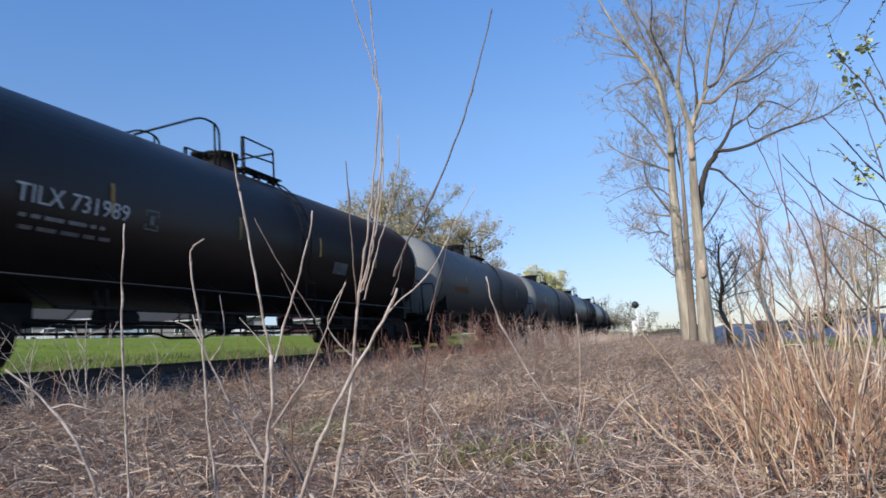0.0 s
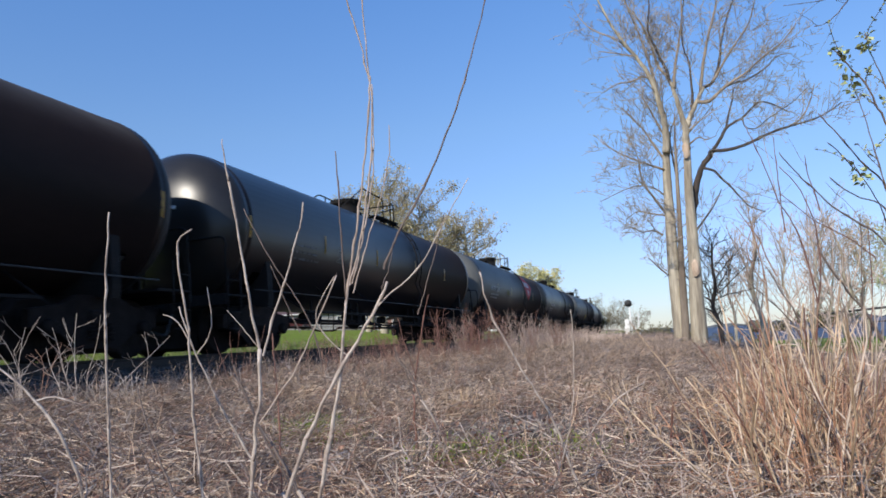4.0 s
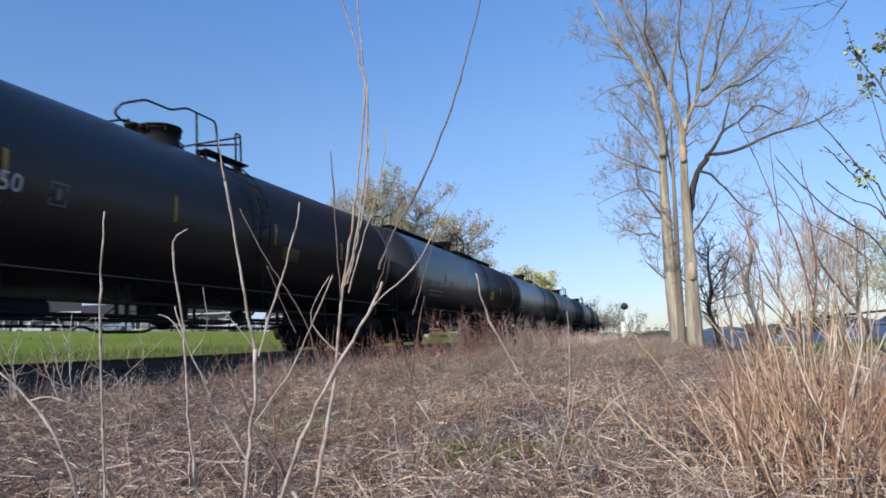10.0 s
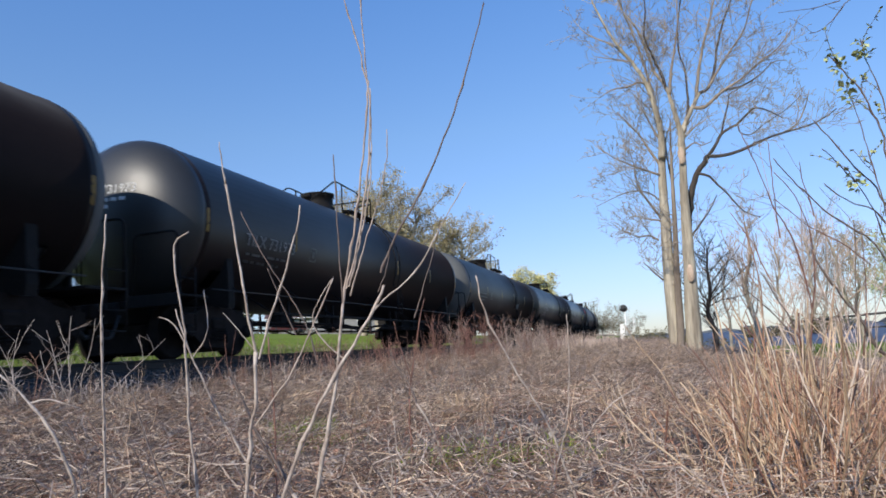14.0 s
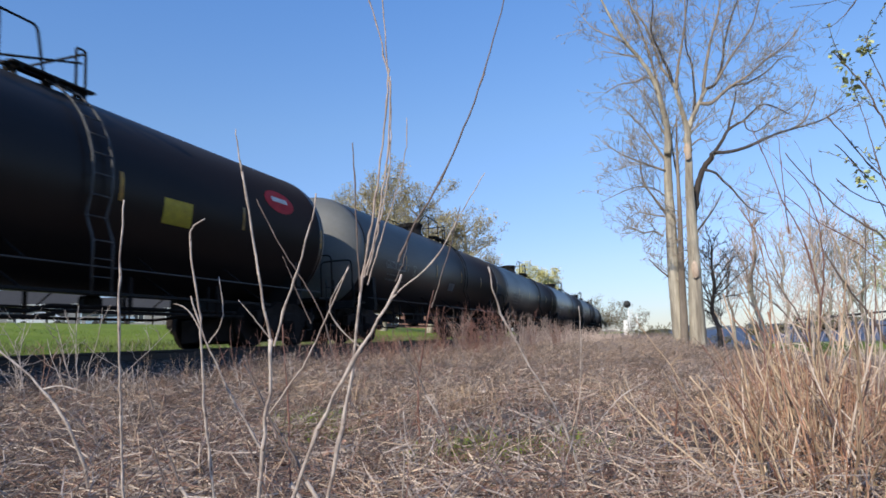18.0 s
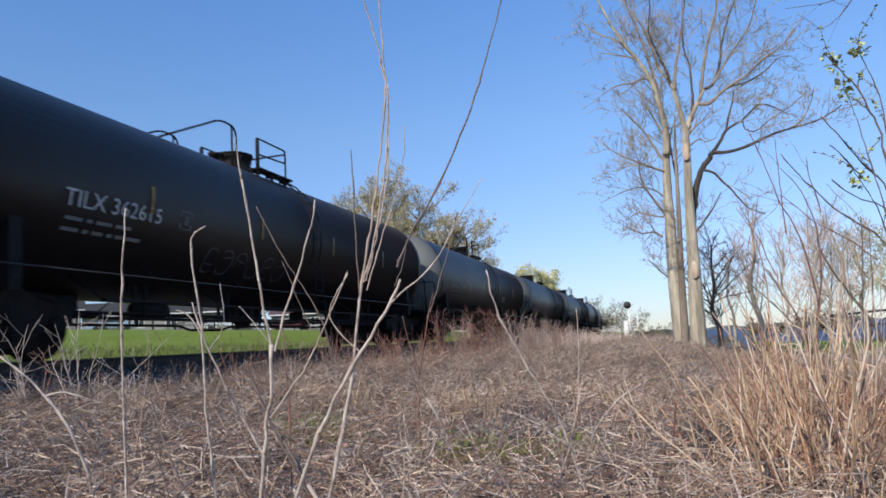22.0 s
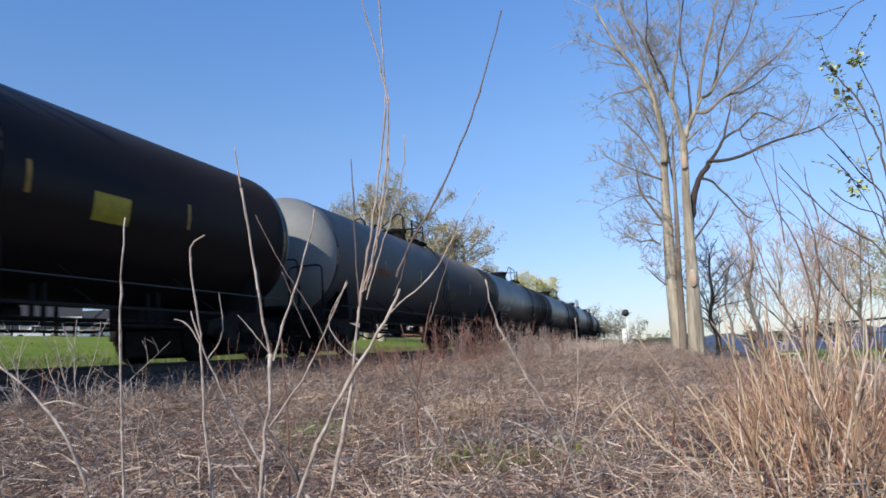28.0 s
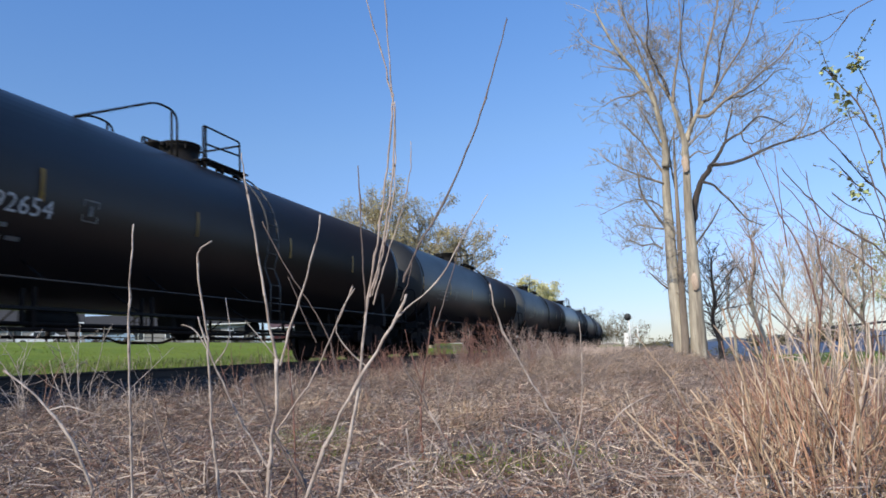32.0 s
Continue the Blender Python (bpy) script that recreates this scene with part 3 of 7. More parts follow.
def top_rails(car, style):
    """Round safety rails about the dome, platform and ladder down the side."""
    zr = TANK_Z + TANK_R + 0.66
    pl0, pl1 = ((0.3, 2.2), (-0.3, 1.15), (0.3, 1.75))[style]
    lad = ((1.75, 2.11), (0.66, 1.02), (0.95, 1.31))[style]
    for sx in (1, -1):
        x = 0.72 * sx
        foot = TANK_Z + math.sqrt(TANK_R ** 2 - 0.72 ** 2) - 0.02
        if style == 0:
            runs = [arc_pts([(x, -1.85, foot + 0.03), (x, -0.35, zr), (x, 1.22, zr - 0.05), (x, 1.22, foot)], 0.16),
                    [(x, 0.08, zr), (x, 0.08, foot)],
                    [(x, 0.9, foot + 0.32), (x, 2.05, foot + 0.62)],
                    arc_pts([(x, 1.86, foot), (x, 1.86, zr - 0.04), (x, 2.14, zr - 0.08), (x, 2.14, foot)], 0.1)]
        elif style == 1:
            runs = [arc_pts([(x, -3.3, foot + 0.03), (x, -1.5, zr + 0.02), (x, -0.95, zr), (x, -0.95, foot)], 0.22),
                    [(x, -1.1, zr), (x, -1.1, foot)],
                    arc_pts([(x, -0.18, foot), (x, -0.18, zr), (x, 1.05, zr), (x, 1.05, foot)], 0.07),
                    [(x, -0.1, zr), (x, -0.1, foot)],
                    [(x, -0.1, zr - 0.36), (x, 1.05, zr - 0.3)]]
        else:
            runs = [arc_pts([(x, -1.6, foot + 0.18), (x, -1.75, foot + 0.1), (x, -1.95, foot + 0.2), (x, -1.75, foot + 0.42), (x, -1.2, zr - 0.2), (x, -0.55, zr - 0.18), (x, -0.1, zr), (x, 0.8, zr), (x, 0.95, foot)], 0.1),
                    [(x, 0.2, zr), (x, 0.2, foot)],
                    [(x, 0.2, foot + 0.2), (x, 1.6, foot + 0.6)],
                    arc_pts([(x, 1.5, foot), (x, 1.5, zr - 0.04), (x, 1.68, zr - 0.04), (x, 1.68, foot)], 0.06)]
        for run in runs:
            part("handrail", bars(run, r=0.021, n=6), M_STEEL, car)
        bm = bmesh.new()
        for k in range(2):
            xa = x - sx * 0.12 + sx * 0.15 * k
            box(bm, min(xa, xa + 0.11 * sx), max(xa, xa + 0.11 * sx), pl0, pl1, foot + 0.13, foot + 0.16)
        for yb in (pl0 + 0.15, (pl0 + pl1) / 2, pl1 - 0.15):
            box(bm, x - 0.14, x + 0.14, yb - 0.025, yb + 0.025, foot + 0.08, foot + 0.13)
            box(bm, x - 0.03, x + 0.03, yb - 0.025, yb + 0.025, foot - 0.05, foot + 0.1)
        part("platform", bm, M_STEEL, car)
    # cross bars joining both sides
    part("cross_rail", bars([(-0.72, (2.14, 1.05, 1.68)[style], zr - 0.08), (0.72, (2.14, 1.05, 1.68)[style], zr - 0.08)], r=0.021), M_STEEL, car)
    # ladder curved over the near and far side
    for sx in (1, -1):
        pts = []
        for k in range(9):
            a = radians(62 - k * 10.5)
            pts.append((sx * math.cos(a) * (TANK_R + 0.09), TANK_Z + math.sin(a) * (TANK_R + 0.09)))
        pts += [(sx * (TANK_R + 0.1), 1.5), (sx * (TANK_R + 0.08), 0.75)]
        bm = bmesh.new()
        for y in lad:
            tube(bm, [(x, y, z) for x, z in pts], 0.018, 5)
        for (x0, z0), (x1, z1b) in zip(pts, pts[1:]):
            seg = max(1, round(math.hypot(x1 - x0, z1b - z0) / 0.3))
            for q in range(seg):
                k = q / seg
                tube(bm, [(x0 + (x1 - x0) * k, lad[0], z0 + (z1b - z0) * k), (x0 + (x1 - x0) * k, lad[1], z0 + (z1b - z0) * k)], 0.011, 4)
        part("ladder", bm, M_STEEL, car)


def frame_parts(car):
    for e in (1, -1):
        # stub sill, saddle, end platform, coupler
        lo, hi = sorted((e * 4.9, e * 8.62))
        part("stub_sill", boxes((-0.32, 0.32, lo, hi, 0.62, 0.98), bevel=0.02), M_STEEL, car)
        for sx in (-1, 1):
            bm = bmesh.new()
            v = [bm.verts.new((sx * a, e * TRUCK_Y + d, z)) for d in (-0.09, 0.09) for a, z in ((0.3, 0.98), (1.38, 0.86), (1.40, 1.0), (1.36, 1.78), (0.3, 1.05))]
            bm.faces.new(v[:5])
            bm.faces.new(v[5:][::-1])
            for i in range(5):
                bm.faces.new((v[i], v[(i + 1) % 5], v[5 + (i + 1) % 5], v[5 + i]))
            bmesh.ops.recalc_face_normals(bm, faces=bm.faces[:])
            part("saddle", bm, M_STEEL, car)
        lo, hi = sorted((e * 7.75, e * 8.55))
        plat = part("end_platform", boxes((-1.45, 1.45, lo, hi, 1.0, 1.05), (-1.45, 1.45, *sorted((e * 8.50, e * 8.56)), 0.86, 1.06), bevel=0.008), M_STEEL, car)
        for sx in (-1, 1):
            part("end_handrail", bars(arc_pts([(sx * 1.42, e * 8.5, 1.05), (sx * 1.42, e * 8.5, 2.1), (sx * 0.55, e * 8.5, 2.1), (sx * 0.55, e * 8.5, 1.05)], 0.15), r=0.02), M_STEEL, car)
        for sx in (-1, 1):
            x = 1.46 * sx
            bm = bmesh.new()
            for y in (e * 8.1, e * 8.5):
                tube(bm, [(x, y, 0.42), (x, y, 1.5)], 0.014, 5)
            for z in (0.42, 0.72, 1.02, 1.3):
                tube(bm, [(x, e * 8.1, z), (x, e * 8.5, z)], 0.013, 5)
            part("sill_step", bm, M_STEEL, car)
        lo, hi = sorted((e * 8.6, e * 8.98))
        bm = boxes((-0.07, 0.07, lo, hi, 0.74, 0.90), (-0.15, 0.15, *sorted((e * 8.86, e * 9.04)), 0.70, 0.95), bevel=0.03)
        part("coupler", bm, M_RUST, car)
        part("air_hose", bars(arc_pts([(0.35, e * 8.6, 0.75), (0.4, e * 8.85, 0.35), (0.28, e * 9.0, 0.42)], 0.15), r=0.025), M_DARK, car)
    bm = boxes((-0.62, 0.62, 8.3, 8.36, 1.05, 1.42), (-0.16, 0.16, 8.36, 8.5, 1.3, 1.95), (-0.5, -0.42, 8.2, 8.5, 1.05, 2.0), (0.42, 0.5, 8.2, 8.5, 1.05, 2.0), bevel=0.015)
    stand = part("brake_stand", bm, M_STEEL, car)
    bm = bmesh.new()
    ring = [(0.28 * math.cos(a), 8.56, 1.75 + 0.28 * math.sin(a)) for a in (math.tau * k / 16 for k in range(17))]
    tube(bm, ring, 0.02, 5)
    for k in range(3):
        a = math.tau * k / 3 + 0.5
        tube(bm, [(0, 8.54, 1.75), (0.28 * math.cos(a), 8.56, 1.75 + 0.28 * math.sin(a))], 0.014, 4)
    part("brake_wheel", bm, M_STEEL, stand)
    for sx in (-1, 1):
        x = sx * 1.50
        part("side_handrail", bars([(x, -7.7, 1.16), (x, 7.7, 1.16)], r=0.015), M_DARK, car)
        for k in range(-3, 4):
            y = k * 2.3
            xi = sx * (SIDE(1.45) - 0.02)
            part("rail_bracket", bars([(xi, y, 1.45), (x, y, 1.16)], r=0.014, n=5), M_STEEL, car)
        part("running_bar", boxes((min(x, x - sx * 0.1), max(x, x - sx * 0.1), -5.6, 5.6, 0.78, 0.82)), M_STEEL, car)
        for y in (-5.6, -2.8, 0.0, 2.8, 5.6):
            xi = sx * (SIDE(1.2) - 0.05)
            part("hanger", bars([(xi, y, 1.22), (x - sx * 0.05, y, 0.8)], r=0.016, n=4), M_STEEL, car)
    # air pipes slung under the tank
    for x, z in ((0.92, 0.66), (1.12, 0.57), (-0.95, 0.62)):
        part("air_pipe", bars(arc_pts([(x * 0.5, -6.0, 0.72), (x, -5.2, z), (x, -0.9, z), (x, -0.6, z - 0.09), (x, 0.6, z - 0.09), (x, 0.9, z), (x, 5.2, z), (x * 0.5, 6.0, 0.72)], 0.12), r=0.028, n=6), M_RUST, car)
        for y in (-4.4, -2.2, 2.2, 4.4):
            part("pipe_bracket", boxes((x - 0.02, x + 0.02, y - 0.03, y + 0.03, z - 0.03, 1.12)), M_RUST, car)
    # bottom outlet with skid, brake gear
    bm = spin_rings(bmesh.new(), [(0.52, 0.10), (0.60, 0.16), (0.62, 0.22), (0.98, 0.26)], 14, axis="z")
    box(bm, -0.16, 0.16, -0.52, -0.38, 0.72, 1.02)
    box(bm, -0.16, 0.16, 0.38, 0.52, 0.72, 1.02)
    part("bottom_outlet", bm, M_STEEL, car)
    bm = spin_rings(bmesh.new(), [(-3.8, 0.02), (-3.78, 0.13), (-3.0, 0.13), (-2.98, 0.02)], 14)
    bmesh.ops.translate(bm, verts=bm.verts[:], vec=(0.35, 0, 0.78))
    part("air_reservoir", bm, M_STEEL, car)
    part("brake_rod", bars([(0.1, -5.5, 0.72), (0.15, 0.9, 0.70), (0.1, 5.5, 0.72)], r=0.018), M_RUST, car)
    part("brake_cylinder", boxes((-0.42, -0.2, 2.7, 3.1, 0.74, 0.96), bevel=0.05), M_STEEL, car)


def wheelset_bm():
    bm = bmesh.new()
    for sx in (-1, 1):
        x = sx * 0.7525
        spin_rings(bm, [(x - sx * 0.075, 0.30), (x - sx * 0.075, 0.485), (x - sx * 0.045, 0.487), (x - sx * 0.04, 0.459), (x + sx * 0.065, 0.455), (x + sx * 0.065, 0.40), (x + sx * 0.02, 0.37), (x + sx * 0.02, 0.20), (x + sx * 0.05, 0.14), (x + sx * 0.05, 0.09)], 28, axis="x")
        spin_rings(bm, [(x + sx * 0.05, 0.075), (x + sx * 0.24, 0.075)], 10, axis="x")
    spin_rings(bm, [(-0.75, 0.085), (0.75, 0.085)], 10, axis="x")
    return bm


def truck_parts(car):
    for e in (-1, 1):
        truck = part("truck", boxes((-1.15, 1.15, -0.2, 0.2, 0.48, 0.70), (-0.35, 0.35, -0.3, 0.3, 0.60, 0.74), bevel=0.03), M_RUST, car)
        truck.location = (0, e * TRUCK_Y, 0)
        for sx in (-1, 1):
            x = sx * 1.02
            bm = bmesh.new()
            prof = [(-1.18, 0.46), (-1.18, 0.70), (-0.66, 0.78), (-0.36, 0.92), (0.36, 0.92), (0.66, 0.78), (1.18, 0.70), (1.18, 0.46), (0.70, 0.38), (0.40, 0.16), (-0.40, 0.16), (-0.70, 0.38)]
            a = [bm.verts.new((x - 0.07, y, z)) for y, z in prof]
            b = [bm.verts.new((x + 0.07, y, z)) for y, z in prof]
            bm.faces.new(a)
            bm.faces.new(b[::-1])
            for i in range(len(prof)):
                bm.faces.new((a[i], a[(i + 1) % 12], b[(i + 1) % 12], b[i]))
            bmesh.ops.recalc_face_normals(bm, faces=bm.faces[:])
            part("side_frame", bm, M_RUST, truck)
            bm = bmesh.new()
            for y in (-0.16, 0.0, 0.16):
                turns = [(x + 0.09 * math.copysign(1, sx) * 0 + 0.062 * math.cos(t * 0.9) + sx * 0.1, y + 0.062 * math.sin(t * 0.9), 0.27 + 0.2 * t / 28) for t in range(29)]
                tube(bm, turns, 0.014, 4)
            part("spring", bm, M_RUST, truck)
            for y in (-0.89, 0.89):
                bm = spin_rings(bmesh.new(), [(x + sx * 0.02, 0.12), (x + sx * 0.14, 0.12), (x + sx * 0.17, 0.08)], 12, axis="x")
                bmesh.ops.translate(bm, verts=bm.verts[:], vec=(0, y, 0.457))
                part("bearing_cap", bm, M_WHEEL, truck)
        for y in (-0.89, 0.89):
            w = part("wheelset", wheelset_bm(), M_WHEEL, truck)
            w.location = (0, y, 0.457)
        # Added dark block: stands for brake gear and the shade inside the truck.
        part("brake_rigging", boxes((-0.62, 0.62, -1.32, 1.32, 0.12, 0.60), (-0.95, 0.95, -0.5, 0.5, 0.10, 0.5), bevel=0.02), M_RUST, truck)
        part("brake_beam", boxes((-0.75, 0.75, -0.40, -0.33, 0.30, 0.40), (-0.75, 0.75, 0.33, 0.40, 0.30, 0.40), bevel=0.01), M_RUST, truck)


def wrap_bm(y0, y1, z0, z1, lift=0.006, sx=1, n=4):
    """A thin panel that follows the shell between two heights."""
    bm = bmesh.new()
    rows = []
    for i in range(n + 1):
        z = z0 + (z1 - z0) * i / n
        a = math.asin((z - TANK_Z) / TANK_R)
        x = (TANK_R + lift) * math.cos(a)
        zz = TANK_Z + (TANK_R + lift) * math.sin(a)
        rows.append((bm.verts.new((sx * x, y0, zz)), bm.verts.new((sx * x, y1, zz))))
    for a, b in zip(rows, rows[1:]):
        bm.faces.new((a[0], a[1], b[1], b[0]))
    bmesh.ops.solidify(bm, geom=bm.faces[:], thickness=0.003)
    return bm


def marks_common(car, stripes):
    for y in (-7.8, -4.68, -1.56, 1.56, 4.68, 7.8):
        part("reflector", wrap_bm(y - 0.038, y + 0.038, 2.16, 2.58), stripes, car)
    # steel rings of the end ladders' grab irons and placard holders
    for y in (-7.2, 7.2):
        part("placard_holder", wrap_bm(y - 0.14, y + 0.14, 1.28, 1.56, 0.012), M_STEEL, car)


def wrap_text(body, width, y, z, material, car, name="reporting_mark"):
    """Stencilled writing of that width bent onto the near side of the shell; it reads away from -y."""
    me = text_mesh(body, 0.34)
    zc, k = z, width / max(v.co.x for v in me.vertices)
    for v in me.vertices:
        v.co.x *= k
    for v in me.vertices:
        a = math.asin(max(-0.98, min(0.98, (zc - TANK_Z) / TANK_R))) + v.co.y / TANK_R
        lift = TANK_R + 0.006 + v.co.z
        v.co = (lift * math.cos(a), y + v.co.x, TANK_Z + lift * math.sin(a))
    return part(name, me, material, car)


def stroke_bm(line, w):
    """A broad sprayed stroke, one band laid on the near side of the shell through points (y, z)."""
    fine = []
    for (y0, za), (y1, zb) in zip(line, line[1:]):
        n = max(1, int(math.hypot(y1 - y0, zb - za) / 0.06))
        fine += [(y0 + (y1 - y0) * k / n, za + (zb - za) * k / n) for k in range(n)]
    fine.append(line[-1])
    bm = bmesh.new()
    prev = None
    for i, (y, z) in enumerate(fine):
        (ya, za), (yb, zb) = fine[max(0, i - 1)], fine[min(len(fine) - 1, i + 1)]
        ln = math.hypot(yb - ya, zb - za) or 1
        k = w * min(1.0, 0.45 + 0.3 * min(i, len(fine) - 1 - i))
        oy, oz = -(zb - za) / ln * k, (yb - ya) / ln * k
        pair = []
        for side in (-1, 1):
            a = math.asin(max(-0.99, min(0.99, (z + oz * side - TANK_Z) / TANK_R)))
            pair.append(bm.verts.new(((TANK_R + 0.005) * math.cos(a), y + oy * side, TANK_Z + (TANK_R + 0.005) * math.sin(a))))
        if prev:
            bm.faces.new((prev[0], prev[1], pair[1], pair[0]))
        prev = pair
    bmesh.ops.recalc_face_normals(bm, faces=bm.faces[:])
    return bm


def bar_rows(car, y, z, rows, material, name="data_line", h=0.05):
    """Lines of lettering too small to read, as short bars."""
    bm = bmesh.new()
    for r in range(rows):
        yy = y + random.uniform(0, 0.15)
        end = y + random.uniform(1.25, 1.6)
        while yy < end:
            w = random.choice((0.1, 0.14, 0.2, 0.3))
            zz = z - r * 0.14
            p = wrap_bm(yy, min(end, yy + w), zz, zz + h, 0.005, n=1)
            me = bpy.data.meshes.new("tmp")
            p.to_mesh(me)
            p.free()
            bm.from_mesh(me)
            bpy.data.meshes.remove(me)
            yy += w + 0.07
    part(name, bm, material, car)["kind"] = "stuff"


def base_car(style, paint, head):
    car = new("tank_car")
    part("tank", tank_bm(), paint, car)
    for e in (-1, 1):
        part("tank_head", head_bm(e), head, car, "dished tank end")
    dome_parts(car, style)
    top_rails(car, style)
    frame_parts(car)
    truck_parts(car)
    marks_common(car, M_REFLECT)
    return car


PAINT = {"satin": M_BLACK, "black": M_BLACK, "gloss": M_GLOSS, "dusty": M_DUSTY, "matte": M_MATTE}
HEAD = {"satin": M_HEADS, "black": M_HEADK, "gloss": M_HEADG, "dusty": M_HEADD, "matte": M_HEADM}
LABEL = {"satin": "satin black railway tank car", "black": "black railway tank car with satin paint", "gloss": "glossy black railway tank car", "dusty": "grey dusty railway tank car, orange stencils", "matte": "matt black dusty railway tank car"}
BASES = {}


def tank_car(style, finish):
    """A fresh copy of the car of that rail style, painted in that finish."""
    key = (style, finish)
    if key not in BASES:
        BASES[key] = base_car(style, PAINT[finish], HEAD[finish])
        return BASES[key]
    src = BASES[key]
    keep = [o for o in src.children if "extra" in o]
    held = [(o, o.parent) for o in keep]
    for o in keep:
        o.parent = None
    c = copy_thing(src, Matrix())
    for o, p in held:
        o.parent = p
    return c


# style of rails, paint, mark, its place and height on the side, place of the car along the line at the start, place of its dome, extras
TRAIN = [
    (0, "matte", "", -6.6, 2.2, -23.3, -0.5, ""),
    (1, "black", "", -6.6, 2.2, -5.3, -0.5, ""),
    (1, "black", "TILX 731989", -6.52, 2.20, 12.80, -0.35, "bright box pale:2.0:1.85"),
    (0, "dusty", "", -6.60, 2.05, 31.03, -1.25, "orange graffiti"),
    (0, "dusty", "", -6.60, 2.05, 49.23, -1.54, "orange"),
    (1, "black", "TILX 361563", -6.69, 2.17, 67.12, -0.74, "bright box graffiti"),
    (0, "gloss", "", -6.60, 2.20, 85.19, -0.50, "box"),
    (0, "matte", "MWTX 112672", -6.51, 2.33, 103.25, -0.50, "bright diamond dim:-3.07:2.15"),
    (1, "satin", "TILX 731964", -6.60, 2.20, 121.30, -0.25, "bright box pale:3.9:1.68"),
    (1, "matte", "GATX 226954", -6.60, 1.95, 139.50, -0.30, "panel:-0.4:1.5"),
    (2, "gloss", "TILX 194957", -6.60, 2.20, 157.30, -0.5, "bright box graffiti"),
    (2, "gloss", "TILX 192650", -6.60, 2.20, 175.28, -0.41, "bright box dim:1.6:1.9"),
    (0, "gloss", "TILX 352104", -6.69, 2.12, 193.57, -0.40, "bright box panel:2.3:1.9 walk"),
    (1, "gloss", "CBTX 736831", -7.30, 2.12, 211.60, -0.50, "bright box"),
    (0, "matte", "GATX 224776", -7.10, 2.20, 229.79, -0.66, "box graffiti big"),
    (0, "satin", "TILX 731973", -6.90, 2.20, 248.00, -0.90, "box"),
    (0, "matte", "", -6.60, 2.20, 265.97, -0.50, "box pale:2:1.8"),
    (0, "satin", "TILX 730158", -6.37, 2.18, 283.94, -0.50, "bright box dim:2.0:1.9"),
    (2, "gloss", "MWTX 112744", -6.60, 2.20, 302.04, -0.32, "bright box panel:2.18:1.98 badge spill"),
    (0, "matte", "GATX 222679", -6.60, 2.20, 320.19, -0.25, "box pale:-0.3:1.78"),
    (0, "satin", "TILX 732207", -6.60, 2.20, 338.25, -0.40, "box"),
    (0, "gloss", "CBTX 737121", -7.00, 2.15, 356.33, -0.90, "bright box spill dim:-0.95:1.85"),
    (1, "black", "TILX 362615", -6.63, 2.15, 374.55, -0.57, "bright box graffiti"),
    (1, "matte", "TILX 731944", -6.89, 2.17, 392.68, -0.44, "box pale:1.9:1.8"),
    (0, "matte", "GATX 224984", -7.00, 2.20, 410.76, -0.80, "box"),
    (0, "matte", "GATX 226966", -6.90, 1.95, 429.00, -0.50, "pale:1:1.6"),
    (0, "black", "", -6.60, 2.20, 446.75, -0.50, "box dim:1.5:1.7"),
    (2, "gloss", "MWTX 112767", -6.60, 2.20, 464.50, -0.50, "bright box panel:2.33:2.0"),
    (1, "dusty", "", -6.60, 2.20, 482.65, -0.10, "orange dim:1.6:1.82"),
    (0, "black", "GATX 228393", -7.00, 1.95, 500.59, -0.84, "bright pale:2:1.7"),
    (0, "black", "GATX 228991", -7.00, 1.95, 518.46, -1.00, "bright pale:-2.2:1.6"),
    (1, "gloss", "TILX 192654", -6.65, 2.08, 536.50, -0.42, "bright box spill"),
    (0, "black", "", -6.60, 2.20, 554.56, -0.50, "box"),
    (1, "matte", "", -6.60, 2.20, 572.62, -0.50, "box"),
    (0, "gloss", "", -6.60, 2.20, 590.68, -0.50, "box"),
    (1, "black", "", -6.60, 2.20, 608.73, -0.50, "box"),
    (0, "dusty", "", -6.60, 2.20, 626.79, -0.50, "box"),
    (0, "matte", "", -6.60, 2.20, 644.85, -0.50, "box"),
    (1, "gloss", "", -6.60, 2.20, 662.91, -0.50, "box"),
    (0, "black", "", -6.60, 2.20, 680.97, -0.50, "box"),
    (0, "matte", "", -6.60, 2.20, 699.03, -0.50, "box"),
]


